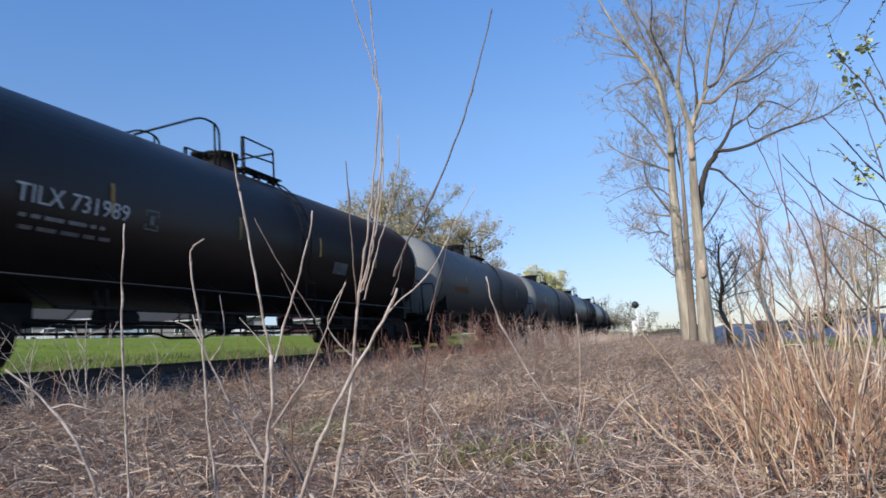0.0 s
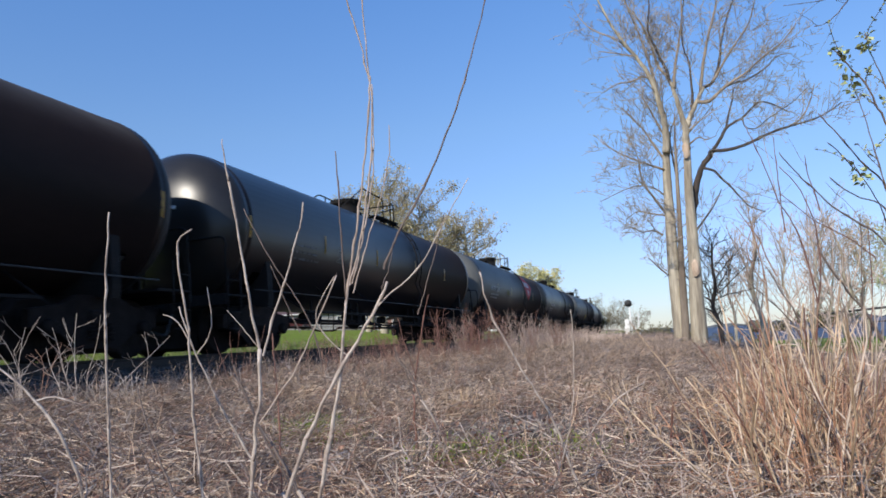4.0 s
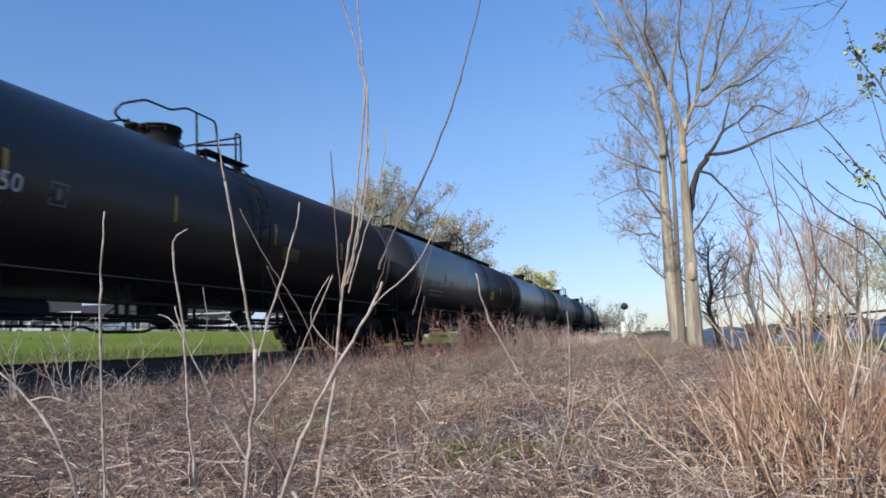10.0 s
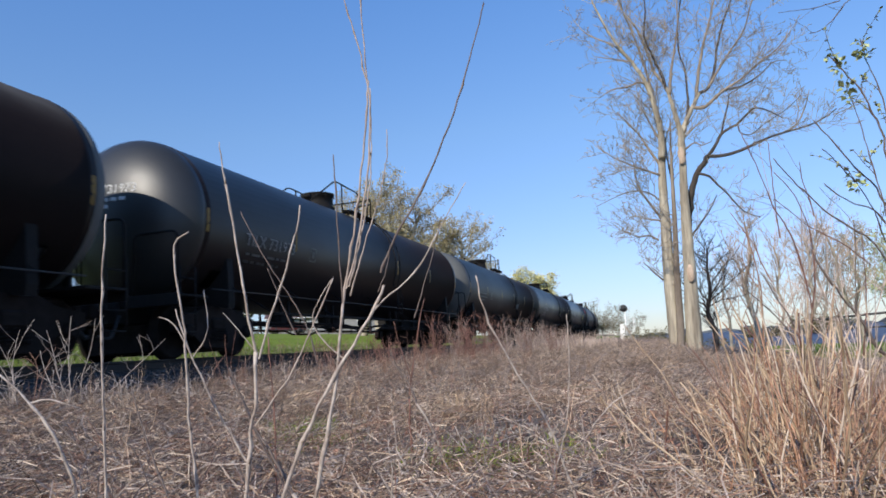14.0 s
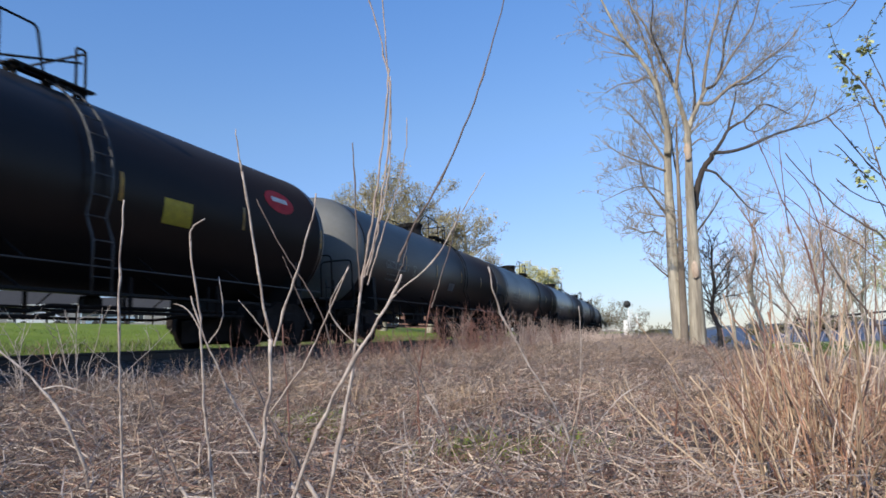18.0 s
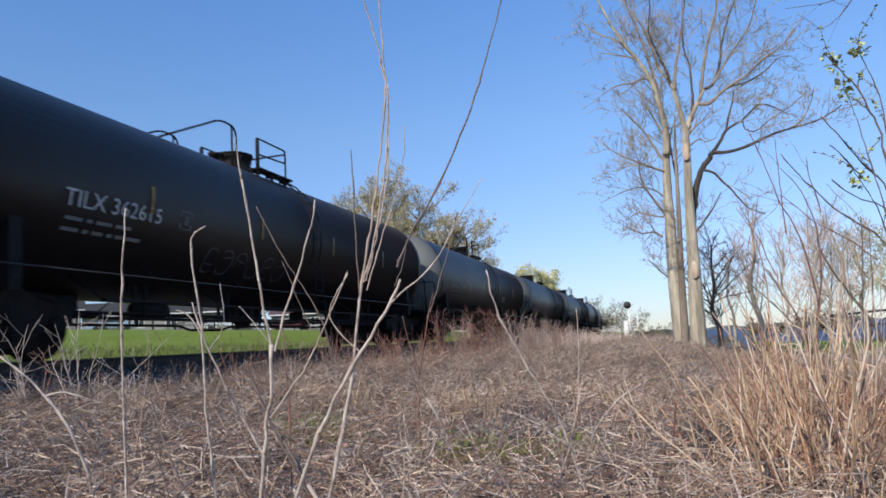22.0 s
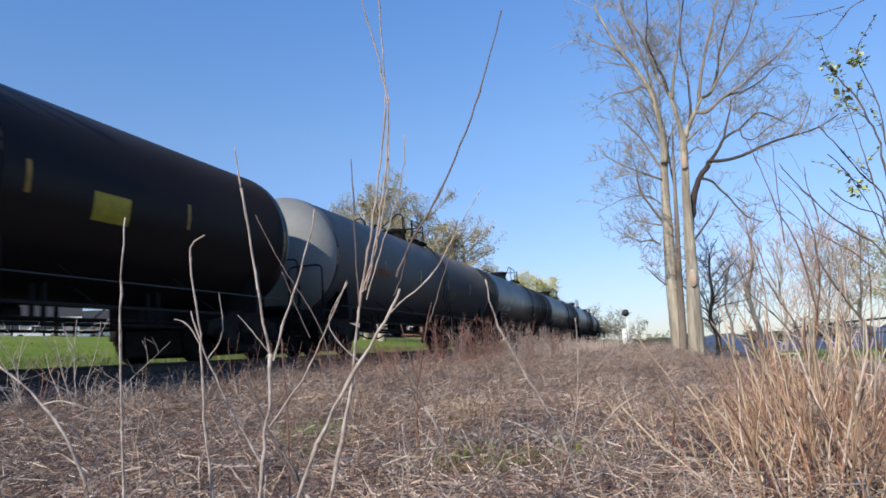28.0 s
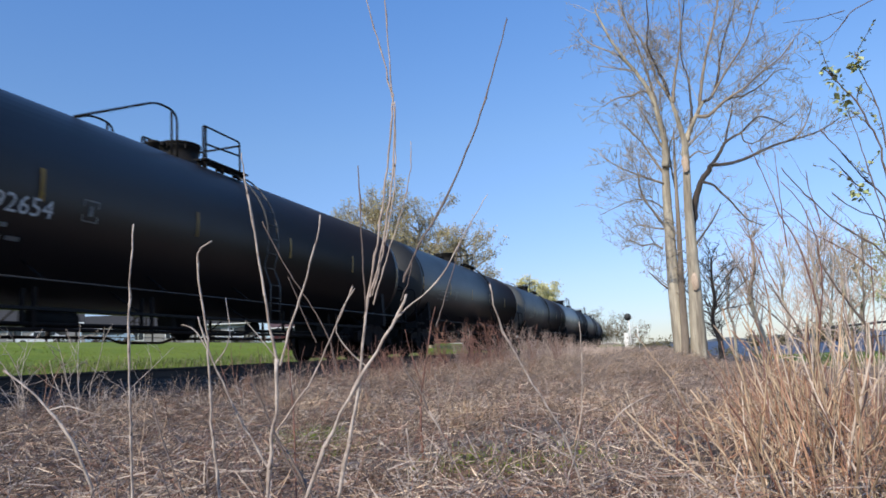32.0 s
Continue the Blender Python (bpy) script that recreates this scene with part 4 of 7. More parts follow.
def extras(car, mark, y0, z, tags):
    before = set(car.children)
    ink = M_ORANGE if "orange" in tags else M_WHITE if "bright" in tags else M_FADED
    if mark:
        wrap_text(mark, 2.35 if mark[0] == "C" else 1.88, y0, z - 0.12, ink, car)
        bar_rows(car, y0 + 0.05, z - 0.30, 2, M_WHITE if "bright" in tags else M_FADED)
    elif "orange" in tags:
        bm_y = y0 + 0.2
        for i in range(10):
            part("faded_letter", wrap_bm(bm_y + i * 0.19, bm_y + i * 0.19 + 0.11, z - 0.1, z + 0.13, 0.005), M_ORANGE, car)
    else:
        bar_rows(car, y0, z, 3, M_FADED)
    if "bright" in tags and mark[:1] == "C":
        bar_rows(car, -3.1, 2.28, 2, M_GRAF, h=0.035)
        bar_rows(car, -1.9, 2.02, 1, M_GRAF, h=0.04)
    if "box" in tags:
        for a, b, c, d in ((-4.3, -4.02, 2.02, 2.04), (-4.3, -4.02, 2.3, 2.32), (-4.3, -4.28, 2.02, 2.32), (-4.04, -4.02, 2.02, 2.32), (-4.2, -4.12, 2.1, 2.24)):
            part("stencil_frame", wrap_bm(a, b, c, d, 0.005, n=1), M_FADED, car)
    for word in tags.split():
        if ":" in word:
            kind, py, pz = word.split(":")
            py, pz = float(py), float(pz)
            tint = {"panel": M_TAG, "pale": M_FADED, "dim": M_DIM}[kind]
            part("panel", wrap_bm(py, py + 0.7, pz, pz + (0.4 if kind == "panel" else 0.27), 0.006), tint, car, "yellow painted panel" if kind != "pale" else "faded pale panel")
    if "diamond" in tags:
        bm = bmesh.new()
        n, cy, cz, w, h = 10, 2.9, 2.9, 1.36, 0.80
        grid = {}
        for i in range(-n, n + 1):
            for j in range(-n, n + 1):
                if abs(i) + abs(j) <= n:
                    a = math.asin((cz - TANK_Z) / TANK_R) + (h * j / n) / TANK_R
                    grid[i, j] = bm.verts.new(((TANK_R + 0.008) * math.cos(a), cy + w * i / n, TANK_Z + (TANK_R + 0.008) * math.sin(a)))
        for i in range(-n, n):
            for j in range(-n, n):
                q = [grid.get(k) for k in ((i, j), (i + 1, j), (i + 1, j + 1), (i, j + 1))]
                q = [v for v in q if v]
                if len(q) >= 3:
                    bm.faces.new(q)
        part("emblem", bm, M_RED, car, "red diamond emblem")
        for k in range(3):
            part("emblem_bar", wrap_bm(2.15 + k * 0.45, 2.5 + k * 0.45, 2.88 - k * 0.02, 3.2 - k * 0.02, 0.012), M_WHITE, car)
        for k in range(5):
            part("emblem_bar", wrap_bm(2.92 - 0.08 - 0.09 * (2 - abs(k - 2)), 2.92 + 0.08 + 0.09 * (2 - abs(k - 2)), 2.42 + k * 0.07, 2.455 + k * 0.07, 0.012, n=1), M_WHITE, car)
    if "badge" in tags:
        bm = bmesh.new()
        n, cy, cz, w, h = 6, 5.8, 2.95, 0.56, 0.26
        ring = []
        for k in range(20):
            t = 2 * math.pi * k / 20
            a = math.asin((cz - TANK_Z) / TANK_R) + h * math.sin(t) / TANK_R
            ring.append(bm.verts.new(((TANK_R + 0.01) * math.cos(a), cy + w * math.cos(t), TANK_Z + (TANK_R + 0.01) * math.sin(a))))
        mid = bm.verts.new(((TANK_R + 0.012) * math.cos(math.asin((cz - TANK_Z) / TANK_R)), cy, cz + 0.01))
        for k in range(20):
            bm.faces.new((mid, ring[k], ring[(k + 1) % 20]))
        part("emblem", bm, M_RED, car, "red oval emblem")
        part("emblem_bar", wrap_bm(5.5, 6.1, 2.93, 3.03, 0.018), M_WHITE, car)
    if "graffiti" in tags:
        random.seed(hash_of(mark))
        big = "big" in tags
        y, z0, hh, w = -3.4, 1.42, 0.78 if big else 0.42, 0.105 if big else 0.018
        while y < (1.2 if big else -0.8):
            lw = random.uniform(0.42, 0.6) * (1.0 if big else 0.75)
            turn, start = random.choice(((1.0, 0), (0.78, 0.1), (0.55, 0.0), (0.5, 0.5), (0.8, 0.55)))
            loop = []
            for q in range(15):
                a = math.tau * (start + turn * q / 14)
                c, n = math.cos(a), math.sin(a)
                loop.append((y + lw * (0.5 + 0.46 * math.copysign(abs(c) ** 0.75, c)), z0 + hh * (0.5 + 0.48 * math.copysign(abs(n) ** 0.75, n))))
            part("graffiti", stroke_bm(loop, w), M_GRAF if big else M_GRAFD, car)
            if random.random() < 0.6:
                k = random.choice((0.35, 0.5, 0.65))
                part("graffiti", stroke_bm([(y + lw * 0.2, z0 + hh * k), (y + lw * 0.85, z0 + hh * (k + random.uniform(-0.15, 0.15)))], w), M_GRAF if big else M_GRAFD, car)
            y += lw + (0.2 if big else 0.07)
    if "walk" in tags:
        bm = boxes((-0.42, -0.08, -7.3, 7.3, TANK_Z + TANK_R + 0.1, TANK_Z + TANK_R + 0.14), (0.08, 0.42, -7.3, -0.7, TANK_Z + TANK_R + 0.1, TANK_Z + TANK_R + 0.14), (0.08, 0.42, 0.7, 7.3, TANK_Z + TANK_R + 0.1, TANK_Z + TANK_R + 0.14))
        part("roof_walk", bm, M_STEEL, car, "full-length black steel roof walkway")
        bm = bmesh.new()
        for k in range(-6, 7):
            box(bm, -0.45, 0.45, k * 1.2 - 0.03, k * 1.2 + 0.03, TANK_Z + TANK_R - 0.08, TANK_Z + TANK_R + 0.1)
        part("walk_bracket", bm, M_STEEL, car)
        bm = bmesh.new()
        for x in (0.1, 0.55):
            tube(bm, arc_pts([(x, -8.75, 1.1), (x, -8.75, 3.2), (x, -8.15, 4.3), (x, -7.4, 4.4)], 0.4), 0.02, 5)
        for k in range(8):
            tube(bm, [(0.1, -8.72, 1.4 + k * 0.28), (0.55, -8.72, 1.4 + k * 0.28)], 0.013, 4)
        part("end_ladder", bm, M_STEEL, car)
    # Ladders that catch the sun get the paler, highlight-coloured steel.
    if "spill" in tags:
        for o in car.children:
            if o.name.split(".")[0] == "ladder":
                o.data = o.data.copy()
                o.data.materials[0] = M_LADDERLIT
    # small placards near both ends
    part("placard", wrap_bm(7.09, 7.31, 1.31, 1.53, 0.02, n=1), M_WHITE if "bright" in tags else M_FADED, car)
    # stencilled number on the end that faces the camera, with a line too small to read
    if mark:
        me = text_mesh(mark, 0.3)
        k = 1.15 / max(v.co.x for v in me.vertices)
        for v in me.vertices:
            v.co.x, v.co.y = -0.56 + v.co.x * k, v.co.y * 0.75
        rows = [(v, v.co.x, v.co.y + 2.86, False) for v in me.vertices]
    bm = bmesh.new()
    for r in range(2):
        for q in range(6 - r * 2):
            box(bm, -0.5 + q * 0.16, -0.39 + q * 0.16, -TANK_H - 0.70, -TANK_H - 0.40, 2.72 - r * 0.12, 2.78 - r * 0.12)
    lines = [(v, v.co.x, v.co.z, True) for v in bm.verts]
    for v, x, z, deep in lines + (rows if mark else []):
        rr = min(0.98, math.hypot(x, z - TANK_Z) / TANK_R)
        back = deep and v.co.y > -TANK_H - 0.5
        v.co = (x, -TANK_H - 0.74 * math.sqrt(1 - rr * rr) - (-0.01 if back else 0.007), z)
    paint = M_ORANGE if "orange" in tags else M_WHITE
    part("end_mark", bm, paint, car)["kind"] = "stuff"
    if mark:
        part("end_number", me, paint, car)
    for o in set(car.children) - before:
        o["extra"] = 1
        if o.name.split(".")[0] not in AT_ENDS:
            o.location.y += MID


def hash_of(s):
    return sum(ord(c) * (i + 3) for i, c in enumerate(s or "plain"))


AT_ENDS = ("end_mark", "end_number", "placard", "roof_walk", "walk_bracket", "end_ladder")
MID = 0.3            # the marks and the dome sit that far ahead of the middle
ON_TOP = ("dome", "valve", "handrail", "platform", "cross_rail", "ladder")
CARS = []
for style, finish, mark, ty, tz, s0, dome_y, tags in TRAIN:
    c = tank_car(style, finish)
    tagged(c, LABEL[finish] + (", red diamond emblem" if "diamond" in tags else ", graffiti on its side" if "graffiti" in tags else ", roof walkway" if "walk" in tags else ""), "tank car", "cars of the freight train")
    for o in c.children:
        if o.name.split(".")[0] in ON_TOP:
            o.location.y = dome_y + MID
    random.seed(hash_of(mark) + len(CARS))
    extras(c, mark, ty, tz, tags)
    CARS.append((c, s0 - MID))
for o in list(scene.objects):
    if "extra" in o:
        del o["extra"]


# ---- trees ----
def wander(p, d, length, steps, wob, lift=0.0):
    pts, q, e = [p.copy()], p.copy(), d.normalized()
    for _ in range(steps):
        e = (e + Vector((random.gauss(0, wob), random.gauss(0, wob), random.gauss(0, wob) + lift))).normalized()
        q = q + e * length / steps
        pts.append(q.copy())
    return pts


def twigs(acc, pts, r, level, length, rate, up=0.35, tips=None, grow=1.5, wob=0.2):
    """Side shoots along a limb, and shoots on those."""
    total = sum((b - a).length for a, b in zip(pts, pts[1:]))
    count = max(2, int(total * rate))
    for k in range(count):
        t = random.uniform(0.18, 1.0)
        x = t * (len(pts) - 1)
        i = min(int(x), len(pts) - 2)
        p = pts[i].lerp(pts[i + 1], x - i)
        d = (pts[i + 1] - pts[i]).normalized()
        side = Vector((random.gauss(0, 1), random.gauss(0, 1), random.gauss(0, 0.7)))
        side = (side - d * side.dot(d)).normalized()
        e = (d * random.uniform(0.5, 1.0) + side * random.uniform(0.55, 1.3) + Vector((0, 0, up))).normalized()
        ln = length * random.uniform(0.45, 1.1) * (1.15 - 0.5 * t)
        r0 = max(0.0095, r * (1 - 0.6 * t) * 0.45)
        sub = wander(p, e, ln, 5 if level > 0 else 3, wob, 0.03)
        acc.stem(sub, r0, max(0.0075, r0 * 0.3), 4 if level > 1 else 3)
        if tips is not None and level == 0:
            tips.append((sub[-1], e))
            tips.append((sub[len(sub) // 2], e))
        if level > 0:
            twigs(acc, sub, r0, level - 1, ln * 0.55, rate * grow, up * 0.7, tips, grow, wob)


def limb_part(tree, name, pts, r0, r1, material, n=10):
    pts = [Vector(p) for p in pts]
    smooth = []
    for i in range(len(pts) - 1):
        a, b, c, d = pts[max(0, i - 1)], pts[i], pts[i + 1], pts[min(len(pts) - 1, i + 2)]
        for k in range(4):
            t = k / 4
            smooth.append(0.5 * ((2 * b) + (c - a) * t + (2 * a - 5 * b + 4 * c - d) * t * t + (3 * b - a - 3 * c + d) * t ** 3))
    smooth.append(pts[-1])
    for i, p in enumerate(smooth[1:-1]):
        p += Vector((random.gauss(0, r1 * 0.3), random.gauss(0, r1 * 0.3), 0)) * (0.12 if name == "trunk" else 1.0)
    bm = tube(bmesh.new(), smooth, r0, n, r1)
    for v in bm.verts:
        k = noise.noise(v.co * 2.5)
        v.co += Vector((k, noise.noise(v.co * 2.5 + Vector((9, 0, 0))), 0)) * r0 * (0.07 if name == "trunk" else 0.14)
    part(name, bm, material, tree)
    return smooth


def cottonwood():
    """The big twin-trunked bare tree by the water."""
    random.seed(21)
    tree = tagged(new("bare_tree"), "tall bare twin-trunked tree with pale furrowed bark", "tree")
    tree.location = (1.55, 32.28, -0.78)
    acc = Strands()

    def grow(name, bark, r0, r1, rate, *pts):
        run = limb_part(tree, name, pts, r0, r1, bark, 14 if name == "trunk" else 8)
        if rate:
            twigs(acc, run, max(0.035, r0 * 0.5), 2, 2.2, rate * 0.56, 0.26, None, 1.15, 0.11)

    grow("trunk", M_BARK, 0.325, 0.109, 0, (-0.79, -0.08, -0.40), (-0.78, -0.12, 1.06), (-0.80, -0.16, 2.54), (-0.77, -0.19, 4.04), (-0.72, -0.23, 5.55), (-0.68, -0.27, 6.95), (-0.60, -0.30, 8.23), (-0.49, -0.34, 9.17), (-0.52, -0.38, 9.64))
    grow("trunk", M_BARK, 0.380, 0.114, 0, (-0.08, -0.38, -0.55), (-0.04, -0.42, 0.53), (-0.00, -0.47, 1.98), (0.07, -0.51, 3.44), (0.11, -0.55, 4.91), (0.16, -0.59, 6.40), (0.24, -0.64, 7.91), (0.32, -0.68, 9.43))
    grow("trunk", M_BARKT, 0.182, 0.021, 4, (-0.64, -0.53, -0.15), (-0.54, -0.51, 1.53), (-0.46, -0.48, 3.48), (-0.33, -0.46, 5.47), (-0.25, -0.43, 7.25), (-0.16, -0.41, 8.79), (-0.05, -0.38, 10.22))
    grow("limb", M_BARK, 0.159, 0.035, 5, (-0.59, -0.53, 8.43), (-0.51, -0.60, 9.26), (-0.55, -0.67, 10.03), (-0.69, -0.74, 10.87), (-0.89, -0.80, 11.81), (-1.45, -0.87, 12.95), (-1.94, -0.94, 13.74), (-2.47, -1.01, 14.85), (-2.92, -1.08, 16.16))
    grow("limb", M_BARKM, 0.057, 0.017, 5, (-0.89, -0.68, 11.85), (-1.24, -0.93, 11.95), (-1.75, -1.18, 11.71), (-2.36, -1.43, 11.62), (-2.99, -1.68, 11.24))
    grow("limb", M_BARKM, 0.047, 0.015, 5, (-1.45, -0.88, 12.95), (-2.13, -0.63, 13.30), (-3.06, -0.38, 13.71))
    grow("limb", M_BARKM, 0.050, 0.015, 5, (-1.58, -0.88, 13.10), (-2.19, -0.48, 14.06), (-3.32, -0.08, 14.98), (-3.94, 0.32, 16.03))
    grow("limb", M_BARKM, 0.075, 0.020, 6, (-0.68, -0.38, 10.98), (-0.72, -0.16, 11.87), (-0.91, 0.06, 13.08), (-1.23, 0.28, 14.62), (-1.56, 0.50, 15.92), (-1.82, 0.72, 17.54))
    grow("limb", M_BARK, 0.164, 0.066, 3, (0.26, -0.78, 8.38), (0.28, -0.80, 8.83), (0.31, -0.81, 9.34), (0.24, -0.83, 9.78), (0.12, -0.85, 10.57), (-0.02, -0.86, 11.24), (-0.19, -0.88, 11.74))
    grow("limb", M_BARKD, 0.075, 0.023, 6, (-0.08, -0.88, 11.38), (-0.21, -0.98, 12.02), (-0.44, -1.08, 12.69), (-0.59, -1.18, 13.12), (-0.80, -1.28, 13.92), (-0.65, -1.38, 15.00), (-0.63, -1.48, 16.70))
    grow("limb", M_BARKM, 0.070, 0.022, 6, (-0.19, -0.88, 11.74), (-0.52, -0.72, 12.39), (-0.72, -0.56, 13.35), (-1.05, -0.40, 14.63), (-1.66, -0.24, 15.88), (-1.93, -0.08, 17.30))
    grow("limb", M_BARKM, 0.070, 0.022, 6, (0.04, -0.88, 11.18), (0.20, -0.76, 12.30), (0.46, -0.63, 13.37), (0.72, -0.51, 14.72), (0.82, -0.38, 16.69))
    grow("limb", M_BARK, 0.164, 0.071, 3, (0.28, -0.78, 8.38), (0.32, -0.74, 8.95), (0.39, -0.70, 9.41), (0.56, -0.66, 9.86), (0.91, -0.62, 10.50), (1.26, -0.58, 11.13))
    grow("limb", M_BARKM, 0.080, 0.022, 6, (1.11, -0.58, 10.84), (1.32, -0.72, 11.99), (1.58, -0.86, 13.01), (1.97, -1.00, 14.12), (2.28, -1.14, 15.18), (2.54, -1.28, 16.38))
    grow("limb", M_BARKD, 0.075, 0.022, 6, (1.28, -0.58, 11.13), (1.69, -0.45, 11.37), (2.06, -0.31, 12.27), (2.27, -0.18, 13.27), (2.63, -0.05, 14.34), (3.06, 0.09, 15.34), (3.40, 0.22, 16.57))
    grow("limb", M_BARKM, 0.087, 0.020, 6, (0.98, -0.58, 10.52), (1.40, -0.62, 10.44), (1.85, -0.67, 10.77), (2.34, -0.71, 11.09), (3.02, -0.75, 11.42), (3.83, -0.79, 12.03), (4.54, -0.84, 12.47), (5.16, -0.88, 13.15))
    grow("limb", M_BARKM, 0.050, 0.015, 6, (2.34, -0.68, 11.07), (3.03, -0.43, 11.20), (3.86, -0.18, 11.67), (4.49, 0.07, 12.23), (5.08, 0.32, 12.32))
    grow("limb", M_BARKD, 0.060, 0.020, 5, (0.59, -0.08, 9.98), (0.79, -0.02, 10.73), (0.83, 0.03, 11.55), (0.84, 0.09, 12.64), (0.69, 0.15, 13.27), (0.71, 0.21, 14.49), (1.03, 0.26, 16.13), (1.22, 0.32, 17.24))
    grow("limb", M_BARKM, 0.053, 0.017, 6, (1.67, -0.68, 11.29), (2.31, -0.84, 12.21), (2.88, -1.00, 12.90), (3.34, -1.16, 13.51), (3.70, -1.32, 14.53), (4.12, -1.48, 15.40))
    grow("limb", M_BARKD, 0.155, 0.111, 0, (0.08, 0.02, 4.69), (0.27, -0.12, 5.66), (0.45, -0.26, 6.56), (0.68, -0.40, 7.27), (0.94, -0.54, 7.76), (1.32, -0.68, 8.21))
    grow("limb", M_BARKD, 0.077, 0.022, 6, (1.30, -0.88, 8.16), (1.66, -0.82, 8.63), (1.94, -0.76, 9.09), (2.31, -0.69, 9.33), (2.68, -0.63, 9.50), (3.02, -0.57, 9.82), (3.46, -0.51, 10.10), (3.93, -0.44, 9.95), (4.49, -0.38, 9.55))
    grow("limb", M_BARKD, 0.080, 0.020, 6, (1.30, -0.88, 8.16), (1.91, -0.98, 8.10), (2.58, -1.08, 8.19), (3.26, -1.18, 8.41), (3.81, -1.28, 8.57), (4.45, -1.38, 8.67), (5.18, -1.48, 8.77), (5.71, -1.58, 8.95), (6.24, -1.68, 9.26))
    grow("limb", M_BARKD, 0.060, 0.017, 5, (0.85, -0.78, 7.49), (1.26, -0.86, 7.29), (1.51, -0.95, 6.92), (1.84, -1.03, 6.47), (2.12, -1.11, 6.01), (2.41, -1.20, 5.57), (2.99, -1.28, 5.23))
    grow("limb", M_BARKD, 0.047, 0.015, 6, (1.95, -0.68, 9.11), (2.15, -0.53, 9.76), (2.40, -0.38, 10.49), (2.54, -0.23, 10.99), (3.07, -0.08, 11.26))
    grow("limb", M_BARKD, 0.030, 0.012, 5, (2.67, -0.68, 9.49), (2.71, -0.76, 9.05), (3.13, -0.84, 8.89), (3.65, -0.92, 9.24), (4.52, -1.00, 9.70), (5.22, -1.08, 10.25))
    grow("limb", M_BARKM, 0.043, 0.013, 6, (4.51, -1.08, 8.75), (4.88, -1.21, 9.04), (5.20, -1.35, 9.61), (5.40, -1.48, 10.26))
    grow("limb", M_BARKM, 0.060, 0.017, 7, (-0.70, -0.38, 7.70), (-1.15, -0.61, 7.87), (-1.84, -0.83, 8.19), (-2.65, -1.05, 8.63), (-3.21, -1.28, 9.12))
    grow("limb", M_BARKM, 0.063, 0.017, 7, (-0.64, -0.38, 8.08), (-1.05, -0.16, 8.93), (-1.42, 0.07, 9.76), (-1.85, 0.29, 10.43), (-2.33, 0.52, 11.18))
    grow("limb", M_BARKM, 0.063, 0.017, 7, (-0.87, -0.28, 5.76), (-1.24, -0.44, 6.39), (-1.59, -0.60, 6.99), (-1.77, -0.76, 7.63), (-1.79, -0.92, 8.24), (-1.96, -1.08, 8.87))
    grow("limb", M_BARKM, 0.047, 0.013, 7, (-1.08, -0.28, 4.82), (-1.47, -0.53, 5.03), (-1.95, -0.78, 4.99), (-2.40, -1.03, 5.23), (-2.79, -1.28, 5.08))
    grow("limb", M_BARKM, 0.043, 0.013, 7, (-0.95, -0.28, 5.69), (-1.47, -0.01, 5.87), (-2.07, 0.25, 6.08), (-2.61, 0.52, 5.82))
    grow("limb", M_BARKM, 0.043, 0.013, 7, (-1.06, -0.28, 3.06), (-1.35, -0.55, 3.31), (-1.67, -0.81, 3.68), (-1.82, -1.08, 3.80))
    grow("limb", M_BARKM, 0.040, 0.013, 6, (-0.84, -0.28, 6.58), (-1.35, -0.01, 7.08), (-2.22, 0.25, 7.24), (-3.68, 0.52, 6.79))
    grow("limb", M_BARKD, 0.050, 0.015, 5, (0.25, -0.58, 4.77), (0.75, -0.28, 5.39), (1.18, 0.02, 5.94), (1.58, 0.32, 6.67))
    grow("limb", M_BARKM, 0.043, 0.013, 6, (0.41, -0.68, 8.64), (0.80, -0.88, 8.84), (1.09, -1.08, 8.64), (1.49, -1.28, 8.71))
    grow("limb", M_BARKM, 0.050, 0.015, 7, (-0.22, 0.32, 7.40), (-0.30, 0.47, 8.51), (-0.29, 0.62, 9.62), (0.16, 0.77, 10.54), (0.43, 0.92, 11.23))
    grow("limb", M_BARKM, 0.050, 0.015, 6, (-0.50, -0.38, 9.06), (-0.83, -0.20, 9.94), (-1.12, -0.03, 10.77), (-1.37, 0.14, 11.40), (-1.53, 0.32, 11.90))
    part("crown", acc.mesh("crown"), M_TWIG, tree)["kind"] = "stuff"
    # torn pale scars on the front trunk
    for z, x, y in ((8.35, 0.22, -0.95), (3.2, 0.06, -0.92)):
        bm = bmesh.new()
        bmesh.ops.create_icosphere(bm, subdivisions=2, radius=1.0)
        for v in bm.verts:
            v.co = Vector((x + v.co.x * 0.15, y + v.co.y * 0.1 + 0.05, z + v.co.z * 0.4)) + Vector((noise.noise(v.co * 3), 0, noise.noise(v.co * 4))) * 0.06
        part("scar", bm, M_PALEWOOD, tree, "torn pale wood scar")


M_PALEWOOD = mat("bare torn wood", (0.55, 0.42, 0.31), (0.42, 0.31, 0.22), 0.85, scale=4, fine=30, bump=0.5, stretch=(1, 1, 0.3))
cottonwood()


